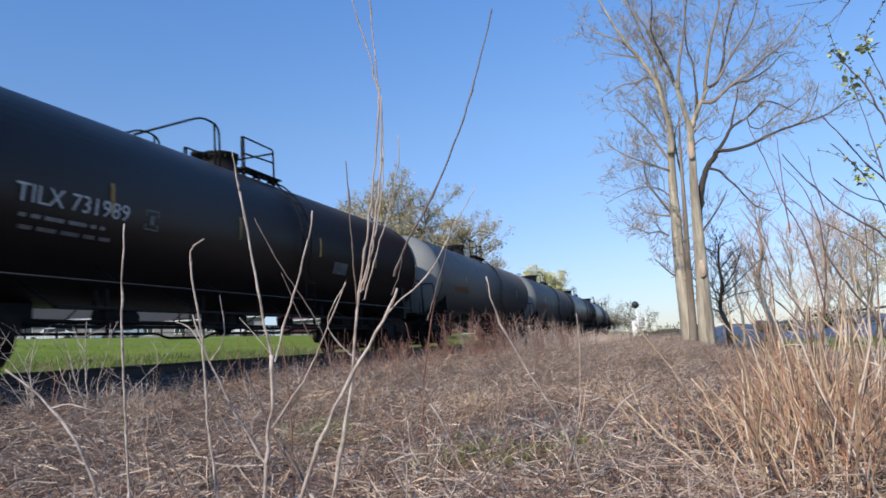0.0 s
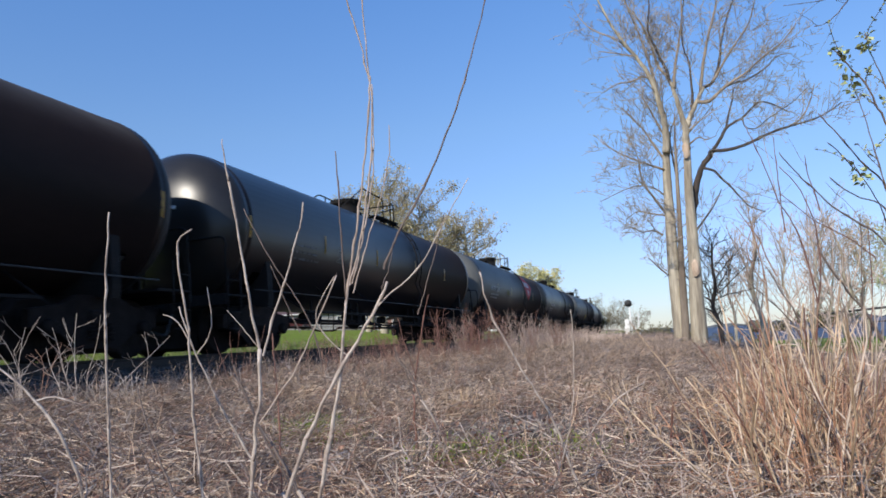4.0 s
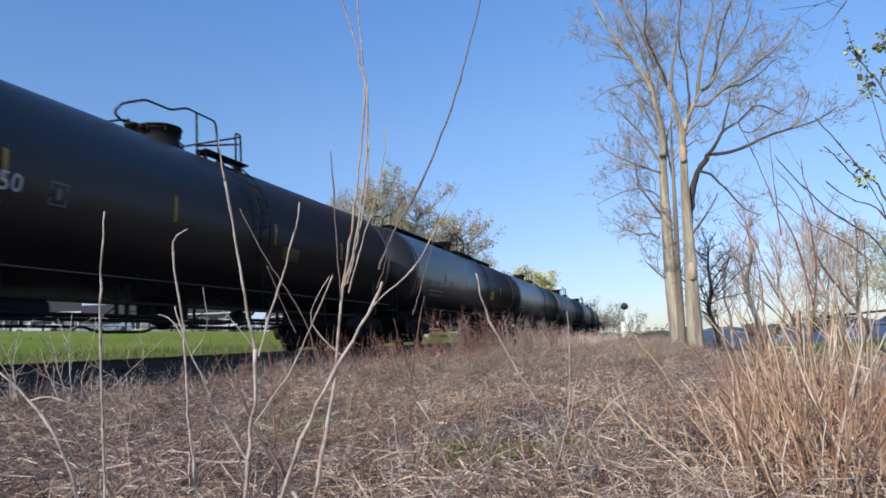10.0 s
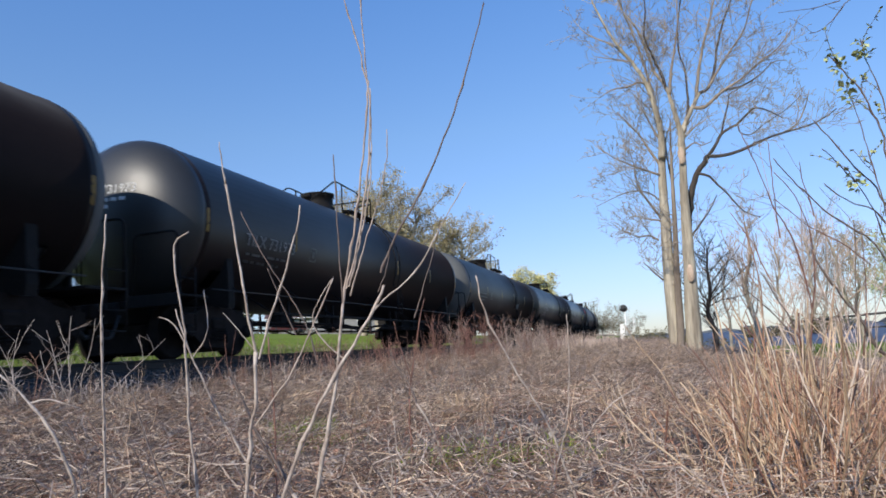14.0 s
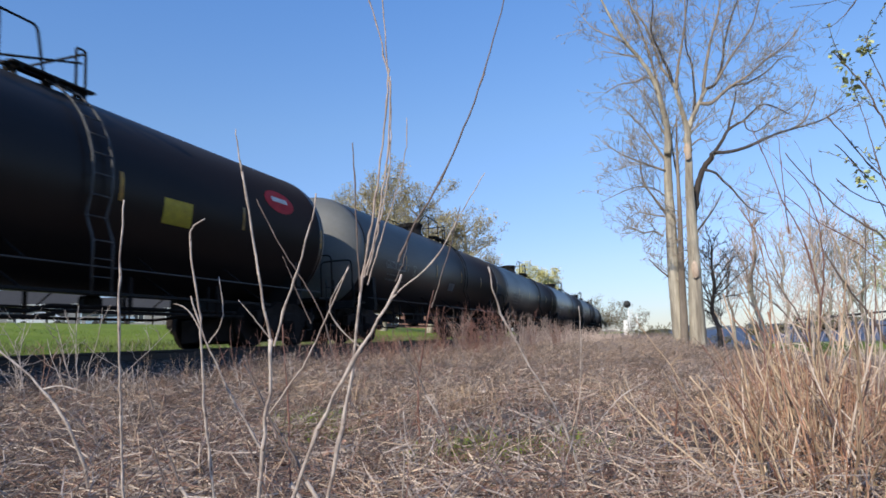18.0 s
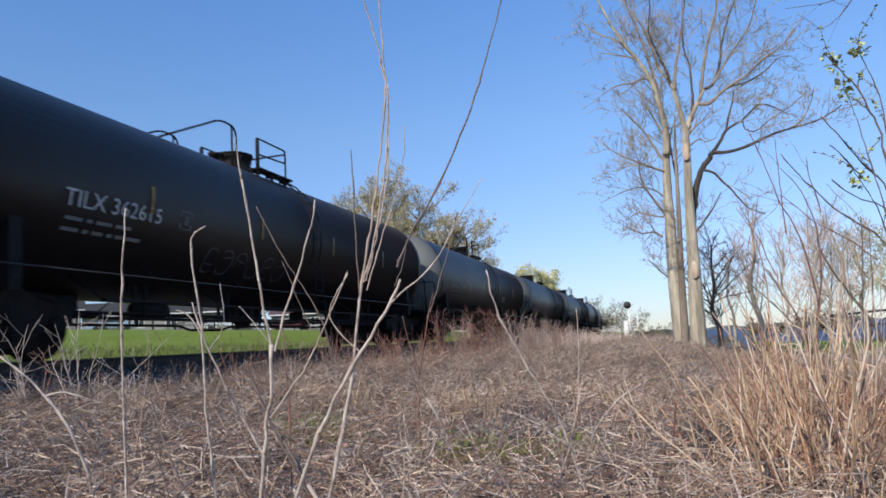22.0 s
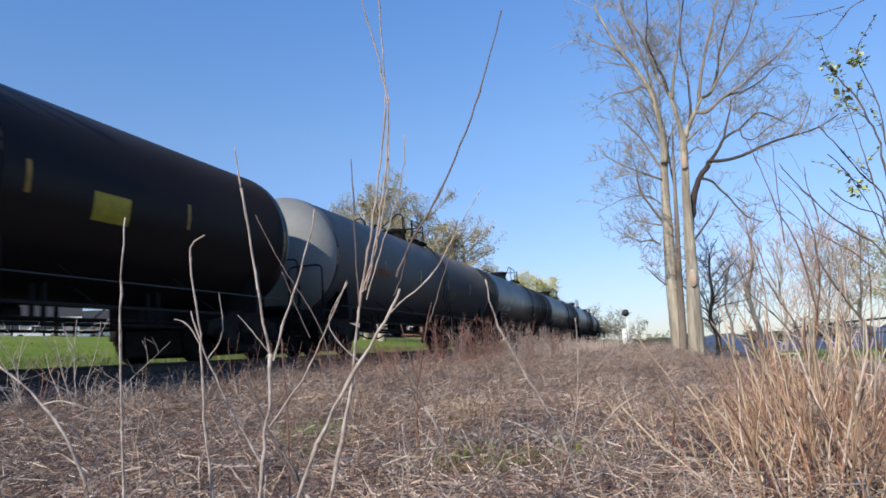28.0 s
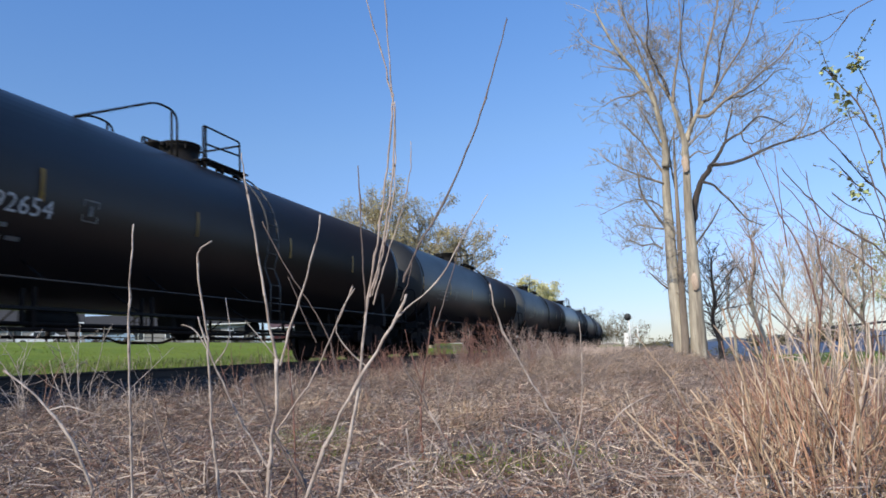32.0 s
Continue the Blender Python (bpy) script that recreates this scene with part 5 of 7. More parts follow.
def bare_tree(x, y, height, r, seed, bark, twig, label, spread=0.5, forks=9, rate=2.2, lean=0.0, low=0.3, buds=None, bud_size=0.1, bud_count=2, levels=2, base=None, name="bare_tree", group="bare trees by the lake"):
    random.seed(seed)
    tree = tagged(new(name), label, "tree", group)
    tree.location = (x, y, (ground_z(x, y) if base is None else base) - 0.05)
    trunk = [(0, 0, -0.2)]
    q = Vector((0, 0, 0))
    for k in range(1, 6):
        q = Vector((lean * height * k / 5 + random.gauss(0, 0.02 * height), random.gauss(0, 0.02 * height), height * 0.75 * k / 5))
        trunk.append(tuple(q))
    run = limb_part(tree, "trunk", trunk, r, r * 0.3, bark, 8)
    acc, tips = Strands(), []
    for k in range(forks):
        t = random.uniform(low, 1.0)
        i = min(int(t * (len(run) - 1)), len(run) - 2)
        a = random.uniform(0, 6.28)
        d = Vector((math.cos(a) * spread, math.sin(a) * spread, random.uniform(0.5, 1.0)))
        ln = height * random.uniform(0.25, 0.42) * (1.2 - 0.5 * t)
        limb = wander(run[i], d, ln, 6, 0.12, 0.05)
        acc.stem(limb, r * 0.3 * (1.1 - 0.6 * t), 0.012, 5)
        twigs(acc, limb, r * 0.3, levels - 1, ln * 0.4, rate, 0.35, tips)
    twigs(acc, run, r * 0.35, levels - 1, height * 0.14, rate * 0.8, 0.4, tips)
    part("crown", acc.mesh("crown"), twig, tree)["kind"] = "stuff"
    if buds:
        leaves = Strands()
        for p, d in tips:
            for _ in range(bud_count):
                o = Vector((random.gauss(0, 1), random.gauss(0, 1), random.gauss(0, 1)))
                leaves.leaf(p + o * bud_size * 1.2, o.normalized(), Vector((random.gauss(0, 1), random.gauss(0, 1), 1)).normalized(), bud_size * random.uniform(0.6, 1.5))
        part("foliage", leaves.mesh("foliage", False), buds, tree)["kind"] = "stuff"
    return tree


bare_tree(3.0, 41.3, 8.0, 0.16, 31, M_BARKD, M_BARKD, "dark many-branched bare tree beside the lake", 0.9, 27, 4.2, 0.0, 0.15)
bare_tree(6.2, 49.7, 10.4, 0.22, 32, M_BARK, M_TWIGP, "pale bare tree on the lake bank", 0.45, 25, 2.5)
bare_tree(8.9, 55.8, 10.2, 0.14, 33, M_BARK, M_TWIGP, "slim pale bare tree on the lake bank", 0.4, 24, 2.5)
bare_tree(9.6, 50.7, 10.0, 0.16, 34, M_BARK, M_TWIGP, "slim pale bare tree on the lake bank", 0.45, 25, 2.5, 0.03)
bare_tree(11.0, 52.5, 10.8, 0.15, 35, M_BARK, M_TWIG, "slim pale bare tree on the lake bank", 0.45, 25, 2.5)
bare_tree(12.4, 54.7, 10.5, 0.2, 36, M_BARK, M_TWIGP, "pale bare tree on the lake bank", 0.5, 25, 2.5, -0.02)
bare_tree(14.8, 59.7, 10.2, 0.18, 37, M_BARK, M_TWIG, "bare tree with first green buds by the lake", 0.5, 25, 2.5, 0, 0.3, M_BUD, 0.12)
bare_tree(16.6, 57.0, 9.2, 0.18, 38, M_BARK, M_TWIG, "bare tree with first green buds by the lake", 0.6, 25, 2.5, 0, 0.3, M_LEAF, 0.14)
bare_tree(4.8, 52.0, 8.1, 0.12, 39, M_BARK, M_TWIGP, "slim pale bare tree on the lake bank", 0.5, 24, 2.5)

# beyond the railway
bare_tree(-22.3, 55, 15.4, 0.4, 41, M_BARK, M_TWIG, "broad tree coming into olive bud beyond the railway", 1.5, 46, 2.4, 0, 0.25, M_BUD, 0.11, 6, group="trees beyond the railway", name="budding_tree")
bare_tree(-18.9, 57, 14.8, 0.34, 46, M_BARK, M_TWIG, "broad tree coming into olive bud beyond the railway", 1.5, 46, 2.4, 0, 0.25, M_BUD, 0.11, 6, group="trees beyond the railway", name="budding_tree")
bare_tree(-15.6, 58, 12.4, 0.34, 42, M_BARK, M_TWIG, "broad tree coming into olive bud beyond the railway", 1.4, 42, 2.4, 0, 0.25, M_BUD, 0.11, 6, group="trees beyond the railway", name="budding_tree")
bare_tree(-26.0, 60, 13.0, 0.34, 43, M_BARK, M_TWIG, "broad tree coming into olive bud beyond the railway", 1.2, 34, 2.4, 0, 0.25, M_BUD, 0.11, 6, group="trees beyond the railway", name="budding_tree")
bare_tree(-18.6, 104.6, 11.0, 0.3, 44, M_BARK, M_WILLOW, "yellow green willow coming into leaf", 0.75, 26, 1.4, 0, 0.3, M_WILLOW, 0.2, 18, group="trees beyond the railway", name="willow_tree")
bare_tree(-16.0, 108.0, 10.4, 0.3, 45, M_BARK, M_WILLOW, "yellow green willow coming into leaf", 0.7, 22, 1.4, 0, 0.3, M_WILLOW, 0.2, 18, group="trees beyond the railway", name="willow_tree")


def thicket(x, y, w, h, seed, twig, buds, count, label, size=0.14):
    """A round bush of many stems from one root."""
    random.seed(seed)
    bush = tagged(new("bush"), label, "bush", "far bushes along the railway")
    bush.location = (x, y, ground_z(x, y) - 0.05)
    acc, tips = Strands(), []
    for k in range(count):
        a = random.uniform(0, 6.28)
        b = random.uniform(0, 1) ** 0.6
        d = Vector((math.cos(a) * b * w / h, math.sin(a) * b * w / h, 1.0))
        limb = wander(Vector((math.cos(a) * b * w * 0.3, math.sin(a) * b * w * 0.3, 0)), d, h * random.uniform(0.7, 1.05), 5, 0.14)
        acc.stem(limb, 0.035, 0.01, 3)
        twigs(acc, limb, 0.03, 1, h * 0.25, 2.6, 0.3, tips)
    part("crown", acc.mesh("crown"), twig, bush)["kind"] = "stuff"
    if buds:
        leaves = Strands()
        for p, d in tips:
            o = Vector((random.gauss(0, 1), random.gauss(0, 1), random.gauss(0, 1)))
            leaves.leaf(p + o * size * 0.5, o.normalized(), Vector((0, 0, 1)), size * random.uniform(0.6, 1.4))
        part("foliage", leaves.mesh("foliage", False), buds, bush)["kind"] = "stuff"


BARE_BUSH = "grey bare bush far along the railway"
thicket(-8.2, 114, 3.4, 5.6, 51, M_TWIG, M_BUSH, 26, BARE_BUSH, 0.2)
thicket(-5.0, 120, 3.2, 4.6, 52, M_TWIG, M_BUSH, 24, BARE_BUSH, 0.2)
thicket(-11.5, 124, 3.4, 6.4, 58, M_TWIG, M_BUSH, 24, BARE_BUSH, 0.2)
for k in range(10):
    thicket(-2.6 + k * 1.35, 78 + (k % 3) * 5, 2.0, 1.1 + (k * 7 % 5) * 0.15, 60 + k, M_BUSH, M_BUSH, 18, "low olive bush coming into leaf", 0.16)
for k in range(8):
    thicket(24 + k * 9 + (k % 2) * 3, 175 + (k % 3) * 12, 7.0, 5.5 + (k % 3), 75 + k, M_TWIG, M_BUSH, 16, "olive bush on the far bank of the inlet", 0.5)


# ---- stems close to the camera ----
def stems(name, label, base, finish, *runs):
    """A sapling or cane: each shoot is a tapering, knotty stem of its own."""
    thing = tagged(new(name), label, "branch" if "branch" in name else "sapling" if name == "sapling" else "stalk")
    thing.location = base
    random.seed(len(label) * 7 + len(runs))
    fine, leaves = Strands(), Strands()
    for m, r0, r1, pts in runs:
        if "L" in finish:
            r0, r1 = r0 * 0.62, r1 * 0.62
        else:
            r0, r1 = r0 * 0.72, r1 * 0.8
        pts = [Vector(p) for p in pts]
        line = []
        for i in range(len(pts) - 1):
            a, b, c, d = pts[max(0, i - 1)], pts[i], pts[i + 1], pts[min(len(pts) - 1, i + 2)]
            seg = max(3, int((c - b).length / (r0 * 9)))
            for k in range(seg):
                t = k / seg
                line.append(0.5 * ((2 * b) + (c - a) * t + (2 * a - 5 * b + 4 * c - d) * t * t + (3 * b - a - 3 * c + d) * t ** 3))
        line.append(pts[-1])
        for p in line[1:-1]:
            p += Vector((random.gauss(0, r0 * 0.4), random.gauss(0, r0 * 0.4), random.gauss(0, r0 * 0.2)))
        bm = bmesh.new()
        knots = set(random.sample(range(1, len(line)), min(len(line) - 1, max(1, len(line) // 5))))
        prev, up = None, None
        for i, p in enumerate(line):
            d = (line[min(i + 1, len(line) - 1)] - line[max(i - 1, 0)]).normalized()
            up = d.orthogonal().normalized() if up is None else (up - d * up.dot(d)).normalized()
            side = d.cross(up)
            r = (r0 + (r1 - r0) * i / (len(line) - 1)) * (1.38 if i in knots else random.uniform(0.90, 1.05))
            ring = [bm.verts.new(p + (up * math.cos(a) + side * math.sin(a)) * r) for a in (math.tau * j / 8 for j in range(8))]
            if prev:
                for j in range(8):
                    bm.faces.new((prev[j], prev[(j + 1) % 8], ring[(j + 1) % 8], ring[j])).smooth = True
            prev = ring
            if i in knots and i > 2:
                s = (side * random.choice((-1, 1)) + d * 0.8).normalized()
                fine.stem([p + s * r * 0.6, p + s * r * 2.4, p + s * r * 3.4 + d * r], r * 0.5, r * 0.15, 5)
                if "T" in finish or ("L" in finish and i > len(line) * 0.3):
                    tw = wander(p, s + d * 0.6, (0.05 if "L" in finish else 0.18) + random.random() * (0.1 if "L" in finish else 0.22), 4, 0.16)
                    fine.stem(tw, max(0.0015, r1 * 0.5), 0.001, 4)
                    if "L" in finish:
                        for q in tw[1:]:
                            for _ in range(4):
                                o = Vector((random.gauss(0, 1), random.gauss(0, 1), random.gauss(0, 1))).normalized()
                                leaves.leaf(q, o, Vector((0, 0, 1)), random.uniform(0.008, 0.019))
        bm.faces.new(prev)
        part("shoot", bm, m, thing)
        if "L" in finish:
            for _ in range(34):
                o = Vector((random.gauss(0, 1), random.gauss(0, 1), random.gauss(0, 1))).normalized()
                q = line[-1].lerp(line[-4], random.random())
                leaves.leaf(q + o * 0.016, o, Vector((random.gauss(0, 0.5), random.gauss(0, 0.5), 1)).normalized(), random.uniform(0.014, 0.034))
    low = ground_z(base[0], base[1])
    if base[2] > low + 0.12:
        # the main stem that carries these shoots, rooted just beside them
        off = 0.32 + 0.25 * (base[2] - low) if base[0] > 0.3 else 0.06
        root = Vector((off, 0.1, ground_z(base[0] + off, base[1] + 0.1) - base[2] - 0.03))
        bm = tube(bmesh.new(), [root, Vector((off * 0.95, 0.06, root.z * 0.5)), Vector((off * 0.5, 0.02, -0.06)), Vector((0, 0, 0))], 0.012 if base[0] > 0.3 else 0.005, 8, 0.0045)
        part("stem", bm, M_SAPD if base[0] > 0.3 else M_SAP, thing)
    if fine.v:
        part("side_twig", fine.mesh("side_twig"), M_SAPD, thing)["kind"] = "stuff"
    if leaves.v:
        part("foliage", leaves.mesh("foliage", False), M_LEAF, thing)["kind"] = "stuff"
    SWAY.append((thing, Vector((0, 0, -1.3)) if base[0] > 0.3 else Vector((0, 0, -0.1))))
    return thing


SWAY = []       # things that bend in the wind, with the point on which each turns
stems("sapling", "pale multi-stemmed bare sapling with long upright shoots", (-0.72, 1.26, -0.40), "",
    (M_SAP, 0.0063, 0.0031, [(0.000, 0.000, 0.000), (0.049, -0.001, 0.105), (0.101, 0.000, 0.207), (0.159, 0.005, 0.294), (0.213, 0.010, 0.372), (0.245, 0.012, 0.431)]),
    (M_SAPD, 0.0035, 0.0015, [(0.240, 0.012, 0.455), (0.265, 0.012, 0.508), (0.333, 0.012, 0.606), (0.373, 0.012, 0.678), (0.409, 0.012, 0.753), (0.447, 0.012, 0.850), (0.484, 0.012, 0.961)]),
    (M_SAP, 0.0058, 0.0033, [(0.065, 0.022, -0.014), (0.110, 0.012, 0.147), (0.138, 0.005, 0.251), (0.166, -0.008, 0.400)]),
    (M_SAPM, 0.0035, 0.0015, [(0.163, -0.007, 0.389), (0.187, -0.014, 0.486), (0.221, -0.024, 0.628), (0.253, -0.040, 0.800), (0.254, -0.046, 0.843), (0.257, -0.064, 0.973), (0.258, -0.076, 1.060)]),
    (M_SAPM, 0.0031, 0.0014, [(0.176, -0.009, 0.429), (0.205, -0.013, 0.513), (0.239, -0.023, 0.656), (0.256, -0.037, 0.785), (0.250, -0.048, 0.850), (0.241, -0.060, 0.916), (0.229, -0.073, 0.974), (0.218, -0.085, 1.040)]),
    (M_SAPM, 0.0025, 0.0012, [(0.181, -0.008, 0.432), (0.208, -0.012, 0.513), (0.239, -0.019, 0.627), (0.252, -0.030, 0.728), (0.258, -0.040, 0.809)]),
    (M_SAPM, 0.0023, 0.0010, [(0.181, -0.005, 0.414), (0.218, -0.008, 0.513), (0.253, -0.010, 0.598), (0.275, -0.015, 0.676), (0.281, -0.021, 0.729)]),
    (M_SAP, 0.0025, 0.0010, [(0.219, 0.011, 0.381), (0.243, 0.015, 0.403), (0.303, 0.026, 0.450), (0.343, 0.030, 0.506), (0.383, 0.033, 0.569), (0.416, 0.036, 0.617)]),
    (M_SAPD, 0.0023, 0.0015, [(0.163, -0.006, 0.384), (0.167, -0.012, 0.429), (0.169, -0.022, 0.501), (0.173, -0.031, 0.573), (0.177, -0.046, 0.687)]),
    (M_SAPD, 0.0019, 0.0009, [(0.295, 0.036, 0.364), (0.336, 0.034, 0.470), (0.365, 0.030, 0.556)]),
    (M_SAP, 0.0019, 0.0010, [(0.158, 0.005, 0.294), (0.120, -0.013, 0.337), (0.108, -0.023, 0.381), (0.149, -0.020, 0.448)]),
    (M_SAPD, 0.0017, 0.0008, [(0.233, 0.010, 0.418), (0.253, 0.010, 0.460), (0.264, 0.007, 0.504)]))
stems("sapling", "pale forked bare sapling with thin side twigs", (-0.84, 1.33, -0.43), "",
    (M_SAP, 0.0062, 0.0044, [(0.000, 0.000, 0.000), (0.012, -0.003, 0.046), (0.030, -0.014, 0.158), (0.049, -0.020, 0.237), (0.061, -0.032, 0.350)]),
    (M_SAP, 0.0041, 0.0027, [(0.061, -0.032, 0.350), (0.054, -0.044, 0.415), (0.045, -0.071, 0.577), (0.036, -0.091, 0.697)]),
    (M_SAP, 0.0027, 0.0012, [(0.036, -0.091, 0.697), (0.034, -0.100, 0.742), (0.035, -0.109, 0.783)]),
    (M_SAP, 0.0035, 0.0019, [(0.067, -0.029, 0.336), (0.101, -0.032, 0.429), (0.128, -0.033, 0.491), (0.157, -0.036, 0.571), (0.169, -0.036, 0.600), (0.178, -0.040, 0.645)]),
    (M_SAPM, 0.0031, 0.0015, [(0.045, -0.015, 0.198), (0.098, -0.009, 0.264), (0.130, -0.005, 0.306), (0.185, -0.003, 0.408), (0.228, -0.002, 0.491)]),
    (M_SAP, 0.0035, 0.0017, [(0.021, -0.012, 0.128), (-0.025, -0.042, 0.233), (-0.068, -0.073, 0.357), (-0.088, -0.092, 0.448)]),
    (M_SAP, 0.0023, 0.0011, [(-0.068, -0.073, 0.357), (-0.087, -0.085, 0.403), (-0.104, -0.094, 0.426), (-0.122, -0.100, 0.433)]),
    (M_SAPD, 0.0023, 0.0012, [(0.181, 0.009, 0.312), (0.162, -0.011, 0.412), (0.099, -0.049, 0.539), (0.060, -0.075, 0.639)]),
    (M_SAPD, 0.0019, 0.0010, [(0.144, -0.011, 0.379), (0.130, -0.022, 0.420), (0.101, -0.045, 0.519)]),
    (M_SAP, 0.0017, 0.0008, [(0.060, -0.033, 0.352), (0.031, -0.048, 0.397), (0.005, -0.062, 0.434)]),
    (M_SAPD, 0.0031, 0.0015, [(0.105, 0.027, 0.035), (0.073, 0.005, 0.115), (0.042, -0.016, 0.198), (0.006, -0.045, 0.321)]),
    (M_SAP, 0.0021, 0.0010, [(-0.062, -0.070, 0.349), (-0.036, -0.067, 0.383), (-0.027, -0.069, 0.420), (-0.029, -0.079, 0.484)]))
stems("weed_stalk", "single straight pale dry weed stalk", (-0.951, 1.08, -0.37), "",
    (M_SAP, 0.0036, 0.0018, [(0.000, 0.000, 0.000), (0.004, -0.010, 0.077), (0.018, -0.036, 0.285), (0.030, -0.051, 0.412), (0.050, -0.064, 0.547)]))
stems("weed_stalk", "single pale dry stalk with a hooked tip", (-0.89, 1.26, -0.41), "",
    (M_SAP, 0.0040, 0.0020, [(0.000, 0.000, 0.000), (0.001, -0.008, 0.055), (-0.000, -0.031, 0.211), (0.006, -0.056, 0.398), (0.002, -0.072, 0.497), (0.003, -0.078, 0.543), (0.012, -0.078, 0.562), (0.034, -0.073, 0.575)]))
stems("cane", "long arching pale grey bare cane", (-0.228, 2.02, -0.59), "",
    (M_SAP, 0.0057, 0.0024, [(0.000, 0.000, 0.000), (-0.011, -0.014, 0.070), (-0.064, -0.059, 0.274), (-0.141, -0.106, 0.436), (-0.199, -0.146, 0.588), (-0.211, -0.164, 0.684)]))
stems("cane", "thin upright bare brown cane", (-0.32, 1.98, -0.57), "",
    (M_SAP, 0.0033, 0.0014, [(0.000, 0.000, 0.000), (0.015, -0.005, 0.064), (0.078, -0.013, 0.251), (0.106, -0.040, 0.45), (0.108, -0.056, 0.545)]))
stems("sapling", "red brown barked young shoot with dark side twigs", (-0.97, 2.76, -0.76), "",
    (M_SAPR, 0.0080, 0.0052, [(0.000, 0.000, 0.000), (0.000, -0.014, 0.099), (0.013, -0.065, 0.472)]),
    (M_SAPD, 0.0048, 0.0024, [(0.013, -0.065, 0.472), (-0.007, -0.085, 0.566), (-0.022, -0.094, 0.598), (-0.041, -0.110, 0.669)]),
    (M_SAPR, 0.0048, 0.0020, [(0.018, -0.065, 0.485), (0.039, -0.075, 0.597), (0.084, -0.088, 0.776), (0.110, -0.093, 0.865)]),
    (M_SAPR, 0.0036, 0.0016, [(0.029, -0.072, 0.553), (-0.002, -0.101, 0.690), (-0.016, -0.119, 0.781)]),
    (M_SAP, 0.0036, 0.0018, [(0.017, -0.029, 0.237), (0.081, -0.042, 0.459), (0.083, -0.062, 0.595)]))
stems("cane", "low arching pale dry cane", (-0.31, 2.73, -0.58), "",
    (M_SAP, 0.0045, 0.0026, [(0.000, 0.000, 0.000), (0.019, -0.006, 0.079), (0.054, -0.005, 0.148), (0.146, 0.009, 0.244), (0.248, 0.032, 0.297)]),
    (M_SAP, 0.0037, 0.0019, [(0.164, 0.015, 0.239), (0.201, 0.051, 0.069), (0.228, 0.080, -0.078)]))
stems("cane", "leaning pale broken stalk", (-1.68, 1.62, -0.22), "",
    (M_SAP, 0.0057, 0.0031, [(0.000, 0.000, 0.000), (-0.026, -0.014, 0.040), (-0.075, -0.037, 0.099), (-0.141, -0.066, 0.161)]),
    (M_SAP, 0.0037, 0.0020, [(-0.026, -0.014, 0.040), (0.028, 0.002, 0.047), (0.103, 0.029, 0.019)]))
stems("cane", "short pale broken stalks", (-0.61, 1.67, -0.49), "",
    (M_SAP, 0.0036, 0.0018, [(0.000, 0.000, 0.000), (-0.018, -0.011, 0.035), (-0.052, -0.032, 0.113)]),
    (M_SAP, 0.0032, 0.0015, [(-0.033, -0.010, 0.002), (-0.021, -0.019, 0.084), (-0.021, -0.032, 0.180)]))
stems("cane", "thin straight brown cane", (-0.47, 2.26, -0.63), "",
    (M_SAP, 0.0038, 0.0017, [(0.000, 0.000, 0.000), (-0.001, -0.017, 0.116), (0.008, -0.032, 0.239)]))
stems("dark_cane", "dark arching bramble cane", (-1.18, 1.49, -0.46), "",
    (M_SAPD, 0.0027, 0.0012, [(0.000, 0.000, 0.000), (-0.027, -0.028, 0.139), (-0.062, -0.047, 0.196)]))
stems("dark_cane", "dark leaning bramble stem", (-0.738, 1.360, -0.376), "",
    (M_SAPD, 0.0042, 0.0022, [(0.000, 0.000, 0.000), (-0.043, 0.000, 0.074), (-0.085, 0.000, 0.133), (-0.113, 0.000, 0.193), (-0.145, 0.000, 0.246)]))
stems("dark_cane", "dark leaning bramble stem", (-1.235, 1.600, -0.442), "",
    (M_SAPD, 0.0040, 0.0018, [(0.000, 0.000, 0.000), (-0.039, -0.000, 0.085), (-0.071, 0.000, 0.158), (-0.097, 0.000, 0.232), (-0.116, 0.000, 0.292)]))
stems("dark_cane", "dark leaning bramble stem", (-1.992, 2.200, -0.497), "",
    (M_SAPD, 0.0046, 0.0020, [(0.000, 0.000, 0.000), (-0.092, 0.000, 0.092), (-0.182, 0.000, 0.171), (-0.248, 0.000, 0.221)]))
stems("dark_cane", "dark forked dead stem on the bank", (-0.891, 2.600, -0.302), "",
    (M_SAPD, 0.0052, 0.0024, [(0.000, 0.000, 0.000), (-0.035, 0.000, 0.087), (-0.074, 0.000, 0.143), (-0.101, 0.000, 0.177)]))
stems("cane", "slender pale red shoot beside the sapling", (-0.799, 1.400, -0.389), "",
    (M_SAPR, 0.0030, 0.0014, [(0.000, 0.000, 0.000), (0.001, 0.000, 0.099), (-0.002, 0.000, 0.195), (-0.007, 0.000, 0.275), (-0.011, 0.000, 0.343)]))
stems("cane", "short pale broken stalk", (-0.820, 2.300, -0.546), "",
    (M_SAP, 0.0046, 0.0026, [(0.000, 0.000, 0.000), (-0.022, 0.000, 0.074), (-0.047, 0.000, 0.120), (-0.052, 0.000, 0.214)]))
stems("cane", "short pale broken stalk", (-0.817, 2.200, -0.556), "",
    (M_SAP, 0.0044, 0.0024, [(0.000, 0.000, 0.000), (-0.029, 0.000, 0.047), (-0.060, 0.000, 0.088)]))
stems("cane", "short pale broken stalk", (-0.680, 2.600, -0.599), "",
    (M_SAP, 0.0046, 0.0022, [(0.000, 0.000, 0.000), (-0.027, 0.000, 0.116), (-0.065, 0.000, 0.209)]))
